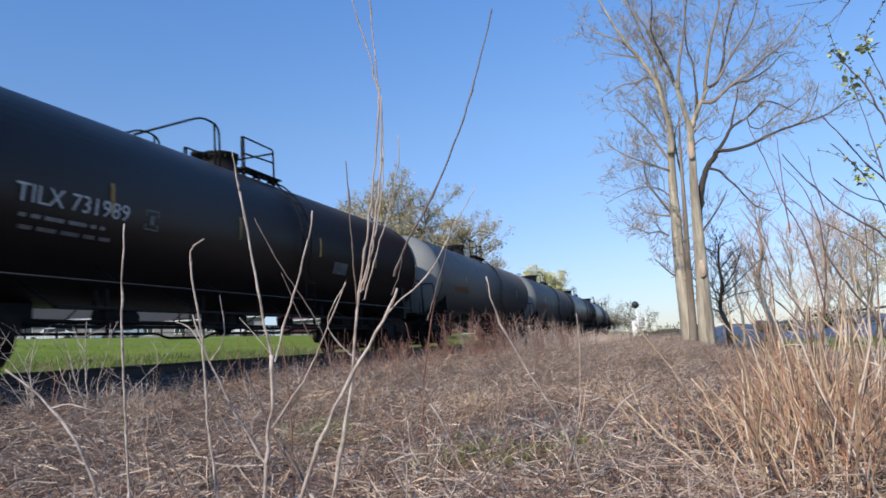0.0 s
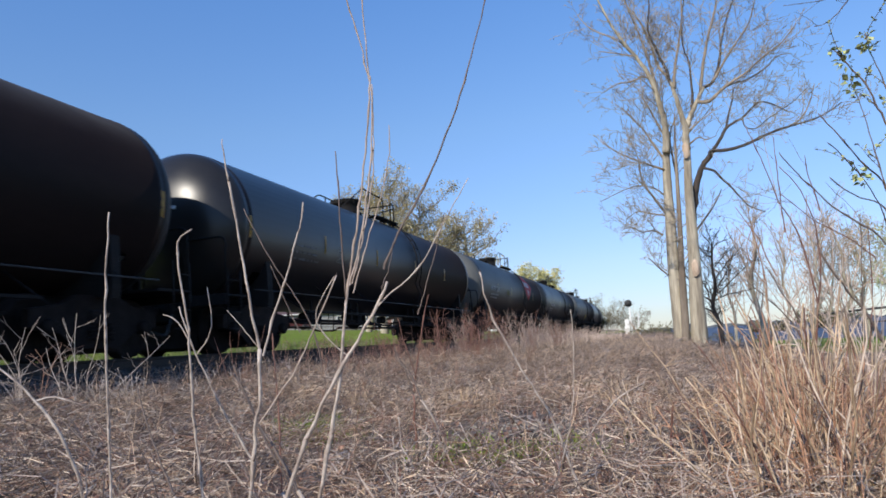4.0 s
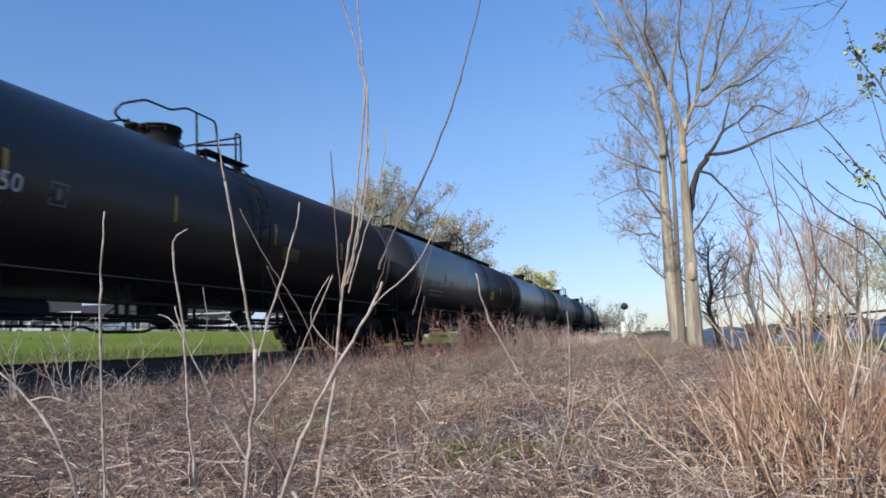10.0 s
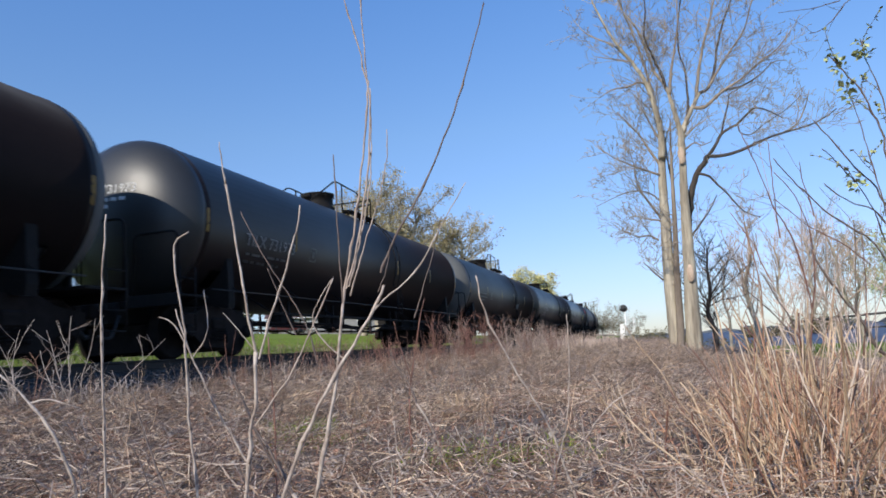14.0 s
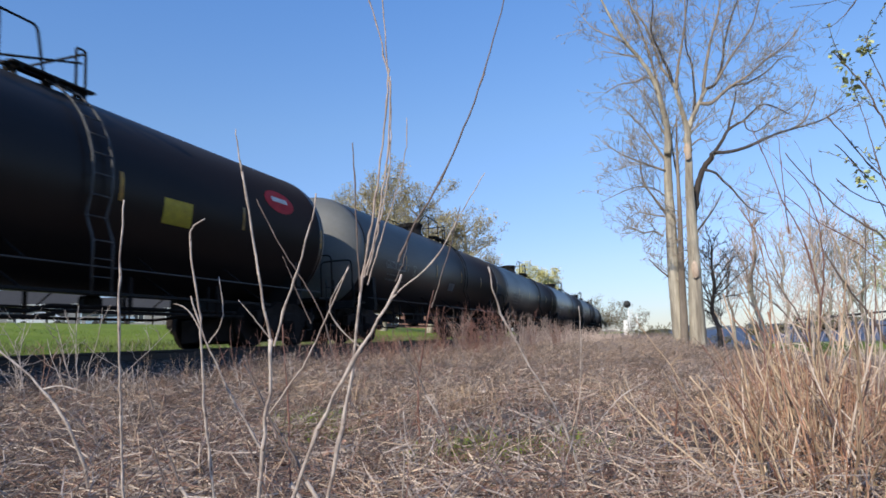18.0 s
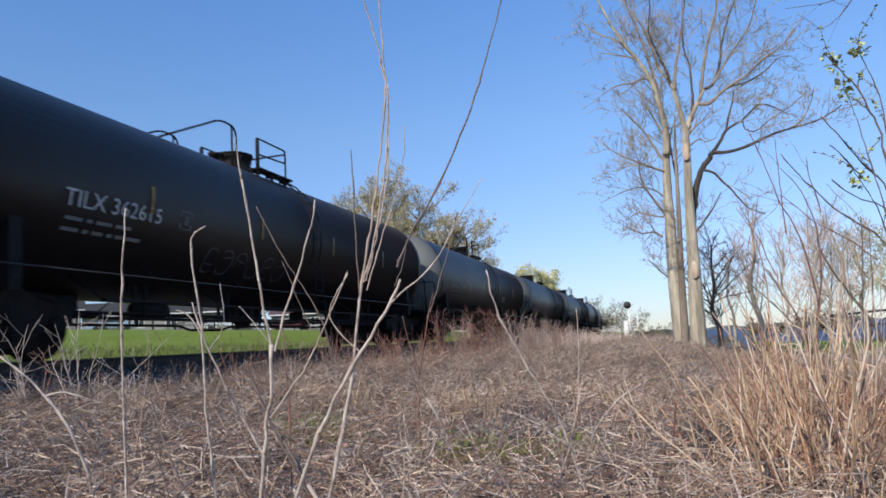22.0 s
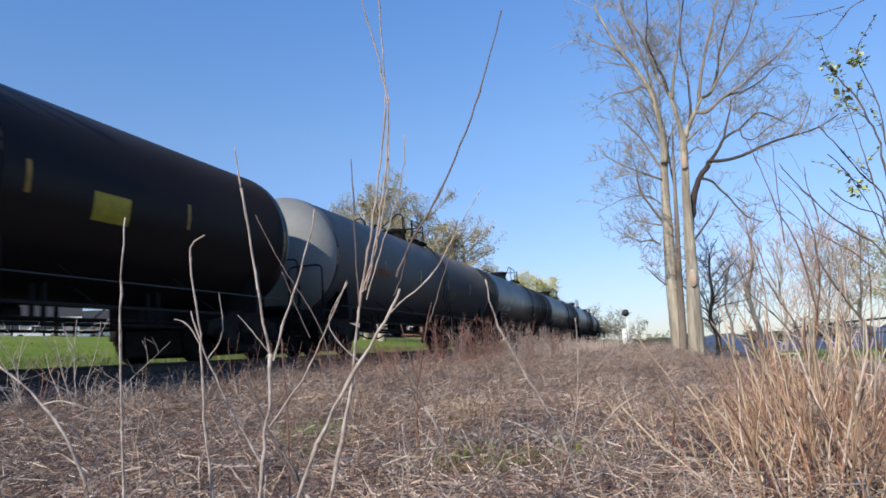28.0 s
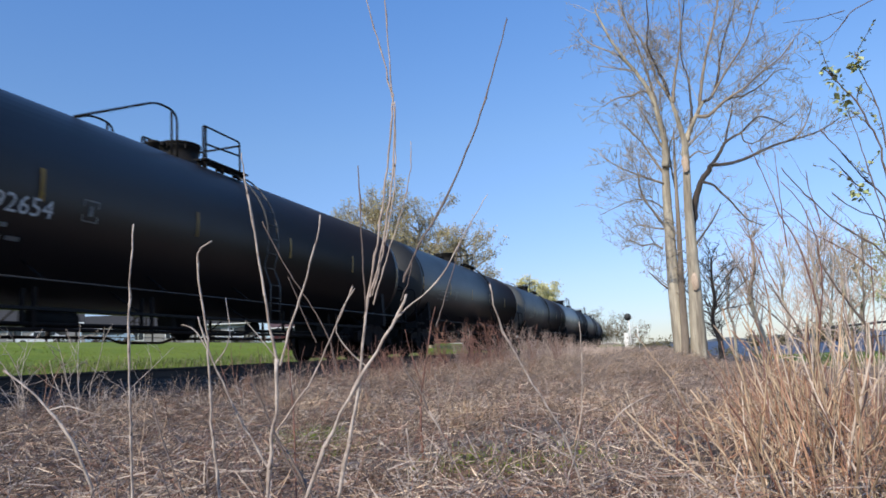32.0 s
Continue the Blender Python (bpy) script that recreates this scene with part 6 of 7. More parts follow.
SWAY_LEAFY = stems("budding_branch", "dark twig tipped with young pale leaves", (0.90, 3.00, 0.19), "L",
    (M_SAPD, 0.0080, 0.0036, [(-0.021, -0.001, -0.008), (-0.008, -0.024, 0.248), (-0.028, -0.048, 0.440), (-0.058, -0.071, 0.505), (-0.091, -0.094, 0.580), (-0.143, -0.118, 0.656), (-0.193, -0.141, 0.718)]),
    (M_SAPD, 0.0056, 0.0022, [(-0.001, -0.001, 0.186), (0.005, -0.029, 0.411), (-0.010, -0.057, 0.550), (-0.035, -0.085, 0.624), (-0.064, -0.113, 0.698), (-0.080, -0.141, 0.761)]),
    (M_SAPD, 0.0050, 0.0020, [(-0.021, -0.001, -0.008), (-0.036, -0.018, 0.111), (-0.055, -0.034, 0.231), (-0.075, -0.051, 0.329), (-0.094, -0.068, 0.432), (-0.115, -0.084, 0.527), (-0.140, -0.101, 0.609)]))
stems("budding_branch", "thin dark twigs with a spray of young leaves", (0.97, 3.30, 0.10), "L",
    (M_SAPD, 0.0052, 0.0024, [(0.000, 0.000, 0.000), (-0.049, -0.050, 0.208), (-0.078, -0.100, 0.260), (-0.122, -0.150, 0.334), (-0.176, -0.200, 0.418)]))
stems("bare_branch", "long dark bare branches arching over the brush", (1.08, 3.60, -0.31), "",
    (M_SAPD, 0.0075, 0.0028, [(-0.059, -0.200, 0.012), (-0.036, -0.229, 0.291), (-0.053, -0.257, 0.577), (-0.120, -0.286, 0.771), (-0.176, -0.314, 0.841), (-0.235, -0.343, 0.918), (-0.293, -0.371, 1.001), (-0.347, -0.400, 1.072)]),
    (M_SAPD, 0.0072, 0.0028, [(0.000, 0.000, 0.000), (-0.026, -0.043, 0.350), (-0.099, -0.086, 0.557), (-0.204, -0.129, 0.640), (-0.293, -0.171, 0.709), (-0.379, -0.214, 0.803), (-0.444, -0.257, 0.880), (-0.498, -0.300, 0.951)]),
    (M_SAPD, 0.0050, 0.0022, [(-0.039, -0.200, 0.535), (-0.124, -0.250, 0.680), (-0.212, -0.300, 0.712), (-0.281, -0.350, 0.749), (-0.338, -0.400, 0.796)]),
    (M_SAPD, 0.0046, 0.0020, [(-0.173, -0.200, 0.822), (-0.228, -0.267, 0.876), (-0.280, -0.333, 0.918), (-0.329, -0.400, 0.943)]),
    (M_SAPD, 0.0095, 0.0050, [(0.000, 0.000, 0.000), (-0.129, -0.040, 0.084), (-0.188, -0.080, 0.208), (-0.250, -0.120, 0.305), (-0.312, -0.160, 0.396), (-0.371, -0.200, 0.512)]))
stems("bare_branch", "reddish bare canes with fine dark twigs", (0.82, 4.60, -0.50), "T",
    (M_SAPR, 0.0078, 0.0026, [(0.000, 0.000, 0.000), (0.034, -0.033, 0.228), (0.069, -0.067, 0.487), (0.048, -0.100, 0.685), (0.015, -0.133, 0.878), (-0.034, -0.167, 0.997), (-0.085, -0.200, 1.106), (-0.130, -0.233, 1.257), (-0.175, -0.267, 1.409), (-0.222, -0.300, 1.545)]),
    (M_SAPR, 0.0066, 0.0026, [(0.049, 0.000, 0.291), (0.082, -0.029, 0.487), (0.109, -0.057, 0.682), (0.111, -0.086, 0.846), (0.105, -0.114, 0.970), (0.070, -0.143, 1.078), (0.022, -0.171, 1.197), (-0.059, -0.200, 1.305)]),
    (M_SAPR, 0.0055, 0.0022, [(0.367, -0.200, 0.722), (0.265, -0.220, 0.824), (0.159, -0.240, 0.902), (0.077, -0.260, 0.958), (-0.003, -0.280, 1.037), (-0.082, -0.300, 1.120)]),
    (M_SAPR, 0.0050, 0.0022, [(0.120, -0.200, 1.021), (0.102, -0.233, 1.107), (0.070, -0.267, 1.237), (0.062, -0.300, 1.329)]),
    (M_SAPR, 0.0050, 0.0022, [(-0.055, -0.100, 0.925), (-0.063, -0.133, 1.132), (-0.066, -0.167, 1.331), (-0.067, -0.200, 1.478)]))
stems("bare_branch", "orange brown bare canes on the lake slope", (0.67, 5.20, -0.50), "T",
    (M_CANE, 0.0078, 0.0028, [(0.000, 0.000, 0.000), (0.024, -0.033, 0.300), (0.040, -0.067, 0.564), (0.035, -0.100, 0.715), (0.013, -0.133, 0.898), (-0.025, -0.167, 1.041), (-0.105, -0.200, 1.189)]),
    (M_CANE, 0.0060, 0.0026, [(0.114, -0.100, 0.707), (0.058, -0.133, 0.843), (0.023, -0.167, 0.958), (-0.042, -0.200, 1.077)]),
    (M_SAPD, 0.0075, 0.0034, [(0.227, -0.200, 0.287), (0.177, -0.233, 0.450), (0.093, -0.267, 0.605), (0.039, -0.300, 0.737)]),
    (M_SAPD, 0.0075, 0.0030, [(0.215, -0.200, 0.252), (0.138, -0.233, 0.402), (0.020, -0.267, 0.557), (-0.117, -0.300, 0.698)]),
    (M_CANE, 0.0050, 0.0024, [(0.041, -0.100, 0.657), (-0.023, -0.133, 0.757), (-0.060, -0.167, 0.911), (-0.010, -0.200, 1.054)]))
stems("bare_branch", "thin upright dark canes by the lake slope", (0.98, 4.20, -0.47), "T",
    (M_SAPD, 0.0060, 0.0026, [(0.000, 0.000, 0.000), (0.025, -0.020, 0.175), (0.044, -0.040, 0.379), (0.058, -0.060, 0.584), (0.076, -0.080, 0.760), (0.079, -0.100, 0.907)]),
    (M_SAPR, 0.0055, 0.0024, [(0.060, 0.000, 0.201), (0.096, -0.033, 0.434), (0.106, -0.067, 0.638), (0.109, -0.100, 0.843)]),
    (M_SAPR, 0.0050, 0.0022, [(-0.001, 0.000, 0.088), (-0.027, -0.033, 0.237), (-0.045, -0.067, 0.386), (-0.056, -0.100, 0.504)]))
stems("bare_branch", "thin bare twigs hanging from above", (1.88, 5.40, 2.32), "T",
    (M_SAPD, 0.0072, 0.0026, [(0.017, 0.050, 0.022), (-0.294, 0.020, -0.111), (-0.384, -0.010, -0.191), (-0.456, -0.040, -0.274), (-0.543, -0.070, -0.341), (-0.624, -0.100, -0.362)]),
    (M_SAPD, 0.0050, 0.0024, [(-0.357, 0.050, -0.094), (-0.538, 0.000, -0.137), (-0.679, -0.050, -0.154), (-0.800, -0.100, -0.167)]))


# ---- dead grass, weeds and litter on the bank ----
TUFTS = ((-1.97, 3.72, 320, 0.16), (-2.08, 3.95, 220, 0.15), (-1.82, 3.5, 220, 0.14), (-0.78, 2.79, 260, 0.11), (-0.70, 2.92, 180, 0.11), (1.35, 5.38, 260, 0.24), (1.2, 4.9, 260, 0.24), (1.15, 4.4, 200, 0.22), (-0.4, 3.1, 120, 0.1))
BARE = ((-0.95, 3.3, 0.42), (-0.62, 3.9, 0.34), (-1.25, 2.9, 0.3), (-2.1, 4.3, 0.35))


def trodden(x, y):
    """True on the bare patches of earth."""
    return any((x - a) ** 2 + ((y - b) * 0.8) ** 2 < (r * (1 + 0.5 * noise.noise(Vector((x * 3, y * 3, 1))))) ** 2 for a, b, r in BARE + tuple((p, q, 0.16) for p, q, _, _ in TUFTS))


def bank_point(near, far, power, a0=-24, a1=62):
    """A spot on the bank in front of the camera, thicker close by."""
    while True:
        d = near + (far - near) * random.random() ** power
        a = radians(random.uniform(a0, a1))
        x, y = -math.sin(a) * d, math.cos(a) * d
        if x - bend_x(y) > -6.3:
            return x, y, d


def stuff(name, acc, material, label, category):
    me = acc.mesh(name, False)
    me.materials.append(material)
    return tagged(new(name, me), label, category, kind="stuff")


def patchy(x, y, seed):
    """How thick the dead grass lies, in drifts with bare gaps."""
    return noise.noise(Vector((x * 0.8, y * 0.8, seed))) + 0.6 * noise.noise(Vector((x * 2.7, y * 2.7, seed + 5)))


def matted_grass(count, seed, name, material, label, near, far, power, tilt, lmin, lmax, width, low=-0.12, lift=0.06, a0=-24, a1=62):
    """Dry stems lying crisscross, each a thin bent round straw."""
    random.seed(seed)
    acc = Strands()
    for _ in range(count):
        x, y, d = bank_point(near, far, power, a0, a1)
        if patchy(x, y, 71) < low and random.random() < 0.8 or trodden(x, y) and random.random() < 0.8:
            continue
        a = random.gauss(0.6, 1.5) + noise.noise(Vector((x * 0.7, y * 0.7, 2))) * 3
        t = random.gauss(tilt, 0.33)
        e = Vector((math.cos(a) * math.cos(t), math.sin(a) * math.cos(t), math.sin(t)))
        ln = random.uniform(lmin, lmax)
        w = width * random.uniform(0.6, 1.35) * (1 + max(0, d - 3) * 0.07)
        p = Vector((x, y, ground_z(x, y) + random.uniform(0.0, lift)))
        bow = Vector((random.gauss(0, 0.2), random.gauss(0, 0.2), random.uniform(-0.03, 0.2))) * ln
        if t < 0:
            p.z += abs(math.sin(t)) * ln
        acc.stem([p, p + e * ln * 0.5 + bow, p + e * ln], w, w * 0.45, 3)
    return stuff(name, acc, material, label, "grass")


matted_grass(17000, 71, "dead_grass", M_STRAW, "matted bleached dead grass and stems on the bank", 1.3, 7, 1.2, 0.10, 0.05, 0.22, 0.0018, 0.02, 0.09)
matted_grass(24000, 75, "dead_grass", M_STRAW, "matted dead grass further up the bank", 5, 14, 1.1, 0.06, 0.1, 0.32, 0.0014, -0.05)
matted_grass(16000, 72, "dead_grass", M_STRAWR, "matted reddish dead weed stems on the bank", 1.3, 16, 1.3, 0.1, 0.08, 0.34, 0.0013, -0.06, 0.08)
matted_grass(13000, 76, "dead_grass", M_WHITEGRASS, "bleached white straws on the bank", 1.3, 8, 1.1, 0.2, 0.03, 0.16, 0.0021, 0.04, 0.12)
matted_grass(4200, 77, "dead_grass", M_SAPM, "thick pale broken stalks lying on the bank", 1.3, 7, 1.1, 0.3, 0.05, 0.24, 0.0026, 0.0, 0.12)
matted_grass(1500, 79, "dead_grass", M_SAPD, "dark tangled dead stems on the bank", 1.4, 8, 1.1, 0.35, 0.12, 0.5, 0.0017, -0.2, 0.1)
matted_grass(9000, 78, "dead_grass", M_STRAW, "matted dead grass all along the bank", 0.6, 12, 0.8, 0.06, 0.1, 0.32, 0.002, -0.1, 0.06, 60, 338)
matted_grass(22000, 73, "dead_grass", M_STRAW, "distant matted dead grass on the bank", 11, 48, 1.5, 0.25, 0.2, 0.5, 0.0017)
matted_grass(16000, 74, "dead_grass", M_STRAWG, "distant grey brown dead weeds on the bank", 7, 46, 1.2, 0.4, 0.15, 0.45, 0.0019)


def upright_weeds(count, seed, where, material, label, hmin, hmax, r, name="dry_weeds", branchy=0.4, lean=0.16, sway=0.0):
    random.seed(seed)
    acc = Strands()
    for _ in range(count):
        x, y = where()
        h = random.uniform(hmin, hmax)
        z = ground_z(x, y) - 0.02
        d = Vector((random.gauss(sway, lean), random.gauss(0, lean), 1))
        line = wander(Vector((x, y, z)), d, h, 5, 0.07)
        rr = r * random.uniform(0.6, 1.5)
        acc.stem(line, rr, rr * 0.45, 4)
        if random.random() < branchy:
            for _ in range(random.randint(1, 4)):
                i = random.randint(2, 4)
                s = Vector((random.gauss(0, 0.7), random.gauss(0, 0.7), random.uniform(0.3, 1.0)))
                acc.stem(wander(line[i], s, h * random.uniform(0.12, 0.32), 3, 0.1), rr * 0.6, rr * 0.3, 3)
    return stuff(name, acc, material, label, "weeds")


def polar(d0, d1, a0, a1):
    """Spots between two distances and two bearings (degrees to the left of the line)."""
    def pick():
        d, a = random.uniform(d0, d1), radians(random.uniform(a0, a1))
        return -math.sin(a) * d, math.cos(a) * d
    return pick


# tan and red canes standing on the lake side
def clumps(n, d0, d1, a0, a1, spread):
    """Spots gathered in a few clumps."""
    centres = []

    def pick():
        if not centres:
            centres.extend(polar(d0, d1, a0, a1)() for _ in range(n))
        x, y = random.choice(centres)
        return x + random.gauss(0, spread), y + random.gauss(0, spread)
    return pick


upright_weeds(800, 82, clumps(34, 2.3, 5.0, -16, -7.2, 0.13), M_CANE, "stand of thin orange brown dry stems", 0.12, 0.46, 0.0016, "dry_stems", 0.4, 0.26, -0.06)
upright_weeds(420, 93, clumps(24, 2.3, 5.0, -16, -6.8, 0.15), M_STRAWY, "stand of pale tan broken stems", 0.06, 0.26, 0.0027, "dry_stems", 0.3, 0.4, -0.08)
upright_weeds(1000, 83, polar(4.5, 10, -18, -6.5), M_RUSTBRUSH, "rust brown dry brush on the slope", 0.15, 0.5, 0.003, "brush", 0.7, 0.34)
upright_weeds(1500, 84, polar(7, 26, -19, -5.5), M_RUSTBRUSH, "rust brown brush on the lake slope", 0.12, 0.42, 0.0042, "brush", 0.8, 0.4)
upright_weeds(700, 85, polar(8, 30, -6, 7), M_STRAWG, "grey brown dry brush on the crest", 0.08, 0.26, 0.004, "brush", 0.7, 0.5)
upright_weeds(60, 94, polar(7, 17, -16, -6.5), M_TWIGP, "thin reddish bare shoots on the lake slope", 1.0, 2.7, 0.0055, "bare_shoots", 1.0, 0.2)


def cane_clump(bearing, d, count, spread, hmin, hmax, lean, seed, label):
    """A clump of dry canes, each a crooked tapering stalk of its own with broken side shoots."""
    random.seed(seed)
    a = radians(bearing)
    x, y = -math.sin(a) * d, math.cos(a) * d
    clump = tagged(new("cane_clump"), label, "canes", "clumps of dry canes")
    clump.location = (x, y, ground_z(x, y) - 0.02)
    for _ in range(count):
        px, py = random.gauss(0, spread), random.gauss(0, spread)
        h = random.uniform(hmin, hmax) * random.choice((1.0, 1.0, 0.75, 0.5))
        sd = 0.55 if random.random() < 0.22 else 0.17
        dz = ground_z(x + px, y + py) - ground_z(x, y)
        line = wander(Vector((px, py, dz)), Vector((lean + random.gauss(0, sd), random.gauss(0, sd), 1)), h, 7, 0.1)
        r = random.uniform(0.0022, 0.0047)
        acc = Strands()
        acc.stem(line, r, r * 0.62, 6)
        for _ in range(random.choice((0, 1, 2, 3, 4))):
            i = random.randint(3, 6)
            acc.stem(wander(line[i], Vector((random.gauss(0, 0.7), random.gauss(0, 0.7), random.uniform(0.4, 1.0))), h * random.uniform(0.08, 0.26), 3, 0.12), r * 0.5, r * 0.28, 4)
        part("cane", acc.mesh("cane"), random.choice((M_CANE, M_CANEP, M_CANEP, M_CANEP, M_CANEP, M_SAPR, M_STRAWY, M_WHITEGRASS)), clump)


TAN = "clump of tan and red brown dry canes"
for k, (b, d) in enumerate(((-7.0, 3.1), (-7.3, 3.9), (-8.0, 2.8), (-8.5, 3.5), (-9.2, 3.0), (-9.7, 4.0), (-10.4, 3.2), (-11.6, 3.6), (-8.6, 4.5), (-8.2, 2.35), (-9.6, 2.25), (-11.2, 2.5), (-10.2, 2.9))):
    cane_clump(b, d, 19, 0.10, 0.34, 0.72, -0.05, 400 + k, TAN)
cane_clump(-1.3, 2.5, 12, 0.05, 0.2, 0.42, -0.14, 420, "loose clump of slender tan canes")
cane_clump(-0.4, 3.3, 6, 0.08, 0.2, 0.42, -0.35, 421, "loose clump of slender tan canes")
cane_clump(-13.2, 3.4, 6, 0.12, 0.4, 0.8, -0.04, 422, "few tall pale dry canes")
cane_clump(-15.0, 3.8, 5, 0.14, 0.35, 0.8, 0.0, 423, "few tall pale dry canes")
# weeds over the whole bank
upright_weeds(900, 101, polar(1.5, 6, -3, 50), M_SAP, "short pale broken stubble on the bank", 0.04, 0.15, 0.0017, "stubble", 0.3, 0.6)
upright_weeds(320, 102, polar(1.7, 4.5, 2, 42), M_SAPR, "thin dark red shoots on the bank", 0.08, 0.3, 0.0013, branchy=0.5, lean=0.45)
upright_weeds(260, 86, polar(2.2, 9, 2, 46), M_STRAW, "thin upright dead weed stalks", 0.1, 0.34, 0.0024, branchy=0.5, lean=0.35)
upright_weeds(90, 87, polar(3, 11, 5, 44), M_STRAWR, "thin reddish dead weed stalks", 0.12, 0.36, 0.0026, branchy=0.6, lean=0.35)


def beside_track(s0, s1, u0, u1):
    def pick():
        y = random.uniform(s0, s1)
        return random.uniform(u0, u1) + bend_x(y), y
    return pick


# brush along the foot of the ballast, thicker further on
upright_weeds(150, 88, beside_track(5.2, 12, -6.2, -5.2), M_STRAW, "dry weeds along the edge of the ballast", 0.12, 0.45, 0.003, branchy=0.7, lean=0.25)
upright_weeds(170, 89, beside_track(10, 24, -6.3, -3.8), M_STRAWR, "reddish brush along the ballast", 0.25, 0.65, 0.004, "brush", 0.8, 0.22)
upright_weeds(240, 103, beside_track(8, 21, -6.2, -3.6), M_SAPR, "red brown bare twigs along the ballast", 0.35, 0.85, 0.004, "brush", 0.9, 0.22)


def twig_bush(x, y, h, stems_in, seed, bark, label):
    """A small shrub of many upright shoots from one root, each with side twigs."""
    random.seed(seed)
    bush = tagged(new("shrub"), label, "shrub", "twiggy shrubs along the ballast")
    bush.location = (x, y, ground_z(x, y) - 0.03)
    for _ in range(stems_in):
        a, b = random.uniform(0, math.tau), random.uniform(0.05, 0.4)
        line = wander(Vector((math.cos(a) * b * 0.2, math.sin(a) * b * 0.2, 0)), Vector((math.cos(a) * b, math.sin(a) * b, 1)), h * random.uniform(0.6, 1.05), 7, 0.08, 0.02)
        acc = Strands()
        acc.stem(line, 0.007, 0.0025, 5)
        for i in range(2, 7):
            for _ in range(2):
                s = Vector((random.gauss(0, 0.6), random.gauss(0, 0.6), random.uniform(0.5, 1.1)))
                acc.stem(wander(line[i], s, h * random.uniform(0.1, 0.3), 4, 0.1), 0.004, 0.002, 4)
        part("shoot", acc.mesh("shoot"), bark, bush)


SHRUB = "red brown bare twiggy shrub beside the ballast"
for k, (x, y, h) in enumerate(((-4.55, 14.6, 1.15), (-4.3, 15.6, 1.3), (-4.75, 16.6, 1.35), (-4.2, 17.4, 1.3), (-3.7, 14.2, 0.9), (-3.9, 18.6, 1.3), (-4.4, 19.8, 1.35), (-4.9, 12.4, 0.8), (-3.5, 19.4, 1.1), (-3.9, 21.8, 1.3), (-3.2, 22.6, 1.0), (-4.5, 23.5, 1.3), (-4.3, 26.0, 1.2), (-4.0, 28.0, 1.3), (-3.7, 30.0, 1.2), (-4.6, 29.0, 1.35), (-3.9, 32.5, 1.3))):
    twig_bush(x, y, h, 9, 440 + k, M_BRUSH if k % 3 == 2 or k > 10 else M_SAPR, SHRUB)
upright_weeds(800, 90, beside_track(20, 46, -6.6, -3.8), M_BRUSH, "mauve brown dead brush beside the railway", 0.3, 0.95, 0.005, "brush", 0.9, 0.24)
upright_weeds(500, 91, beside_track(24, 60, -6.4, -2.0), M_TWIGP, "reddish dead brush beside the railway", 0.4, 0.9, 0.006, "brush", 0.9, 0.24)
upright_weeds(700, 92, beside_track(45, 85, -6.4, 3.0), M_BRUSH, "far mauve brown brush beside the railway", 0.15, 0.45, 0.012, "brush", 0.9, 0.24)


def tuft(x, y, n, h, material, label, spread=0.12):
    acc = Strands()
    for _ in range(n):
        a = random.uniform(0, 6.28)
        t = random.uniform(0.6, 1.4)
        e = Vector((math.cos(a) * math.cos(t), math.sin(a) * math.cos(t), math.sin(t)))
        px, py = x + random.gauss(0, spread), y + random.gauss(0, spread)
        ln = h * random.uniform(0.5, 1.1)
        acc.blade(Vector((px, py, ground_z(px, py) - 0.01)), e, ln, 0.0028, Vector((random.gauss(0, 0.3), random.gauss(0, 0.3), -random.uniform(0.0, 0.4))) * ln)
    me = acc.mesh("grass_tuft", False)
    me.materials.append(material)
    return tagged(new("grass_tuft", me), label, "grass tuft", kind="stuff")


random.seed(95)
for x, y, n, h in TUFTS + ((-0.85, 2.95, 60, 0.09), (0.62, 2.45, 80, 0.12), (0.7, 2.7, 90, 0.14), (0.95, 3.3, 70, 0.14), (0.55, 2.2, 60, 0.1), (-0.7, 7.4, 50, 0.12)):
    tuft(x, y, n, h, M_LAWNB, "small fresh green grass tuft in dead grass")
for x, y in ((-1.34, 4.63), (-1.15, 4.45), (-1.25, 4.5), (-0.3, 5.2), (-2.9, 5.4), (-2.2, 4.9), (0.2, 4.6), (-3.6, 6.2)):
    tuft(x, y, 70, 0.3, M_STRAWY, "yellow dry grass tuft on the bank", 0.07)


# green growth beyond the track
def lawn_blades(count, seed, u0, u1, lmin, lmax, width, material, label):
    random.seed(seed)
    acc = Strands()
    for _ in range(count):
        u = u0 + (u1 - u0) * random.random() ** 1.4
        y = random.uniform(2, 46)
        x = u + bend_x(y)
        a = random.uniform(0, 6.28)
        ln = random.uniform(lmin, lmax) * (0.6 + 0.8 * abs(noise.noise(Vector((x * 0.9, y * 0.9, 6)))))
        acc.blade(Vector((x, y, ground_z(x, y) - 0.01)), Vector((math.cos(a) * 0.6, math.sin(a) * 0.6, 0.8)), ln, width, Vector((random.gauss(0, 0.3), random.gauss(0, 0.3), -0.25)) * ln)
    return stuff("lawn_grass", acc, material, label, "grass")


lawn_blades(16000, 97, -14.6, -24.0, 0.05, 0.14, 0.007, M_LAWNB, "short fresh green grass beyond the railway")
lawn_blades(14000, 96, -12.4, -15.6, 0.2, 0.6, 0.006, M_WEEDG, "rank darker grass strip beyond the rails")
upright_weeds(900, 98, beside_track(3, 40, -14.6, -12.3), M_STRAWG, "pale dry weeds beyond the rails", 0.12, 0.5, 0.004, branchy=0.4)


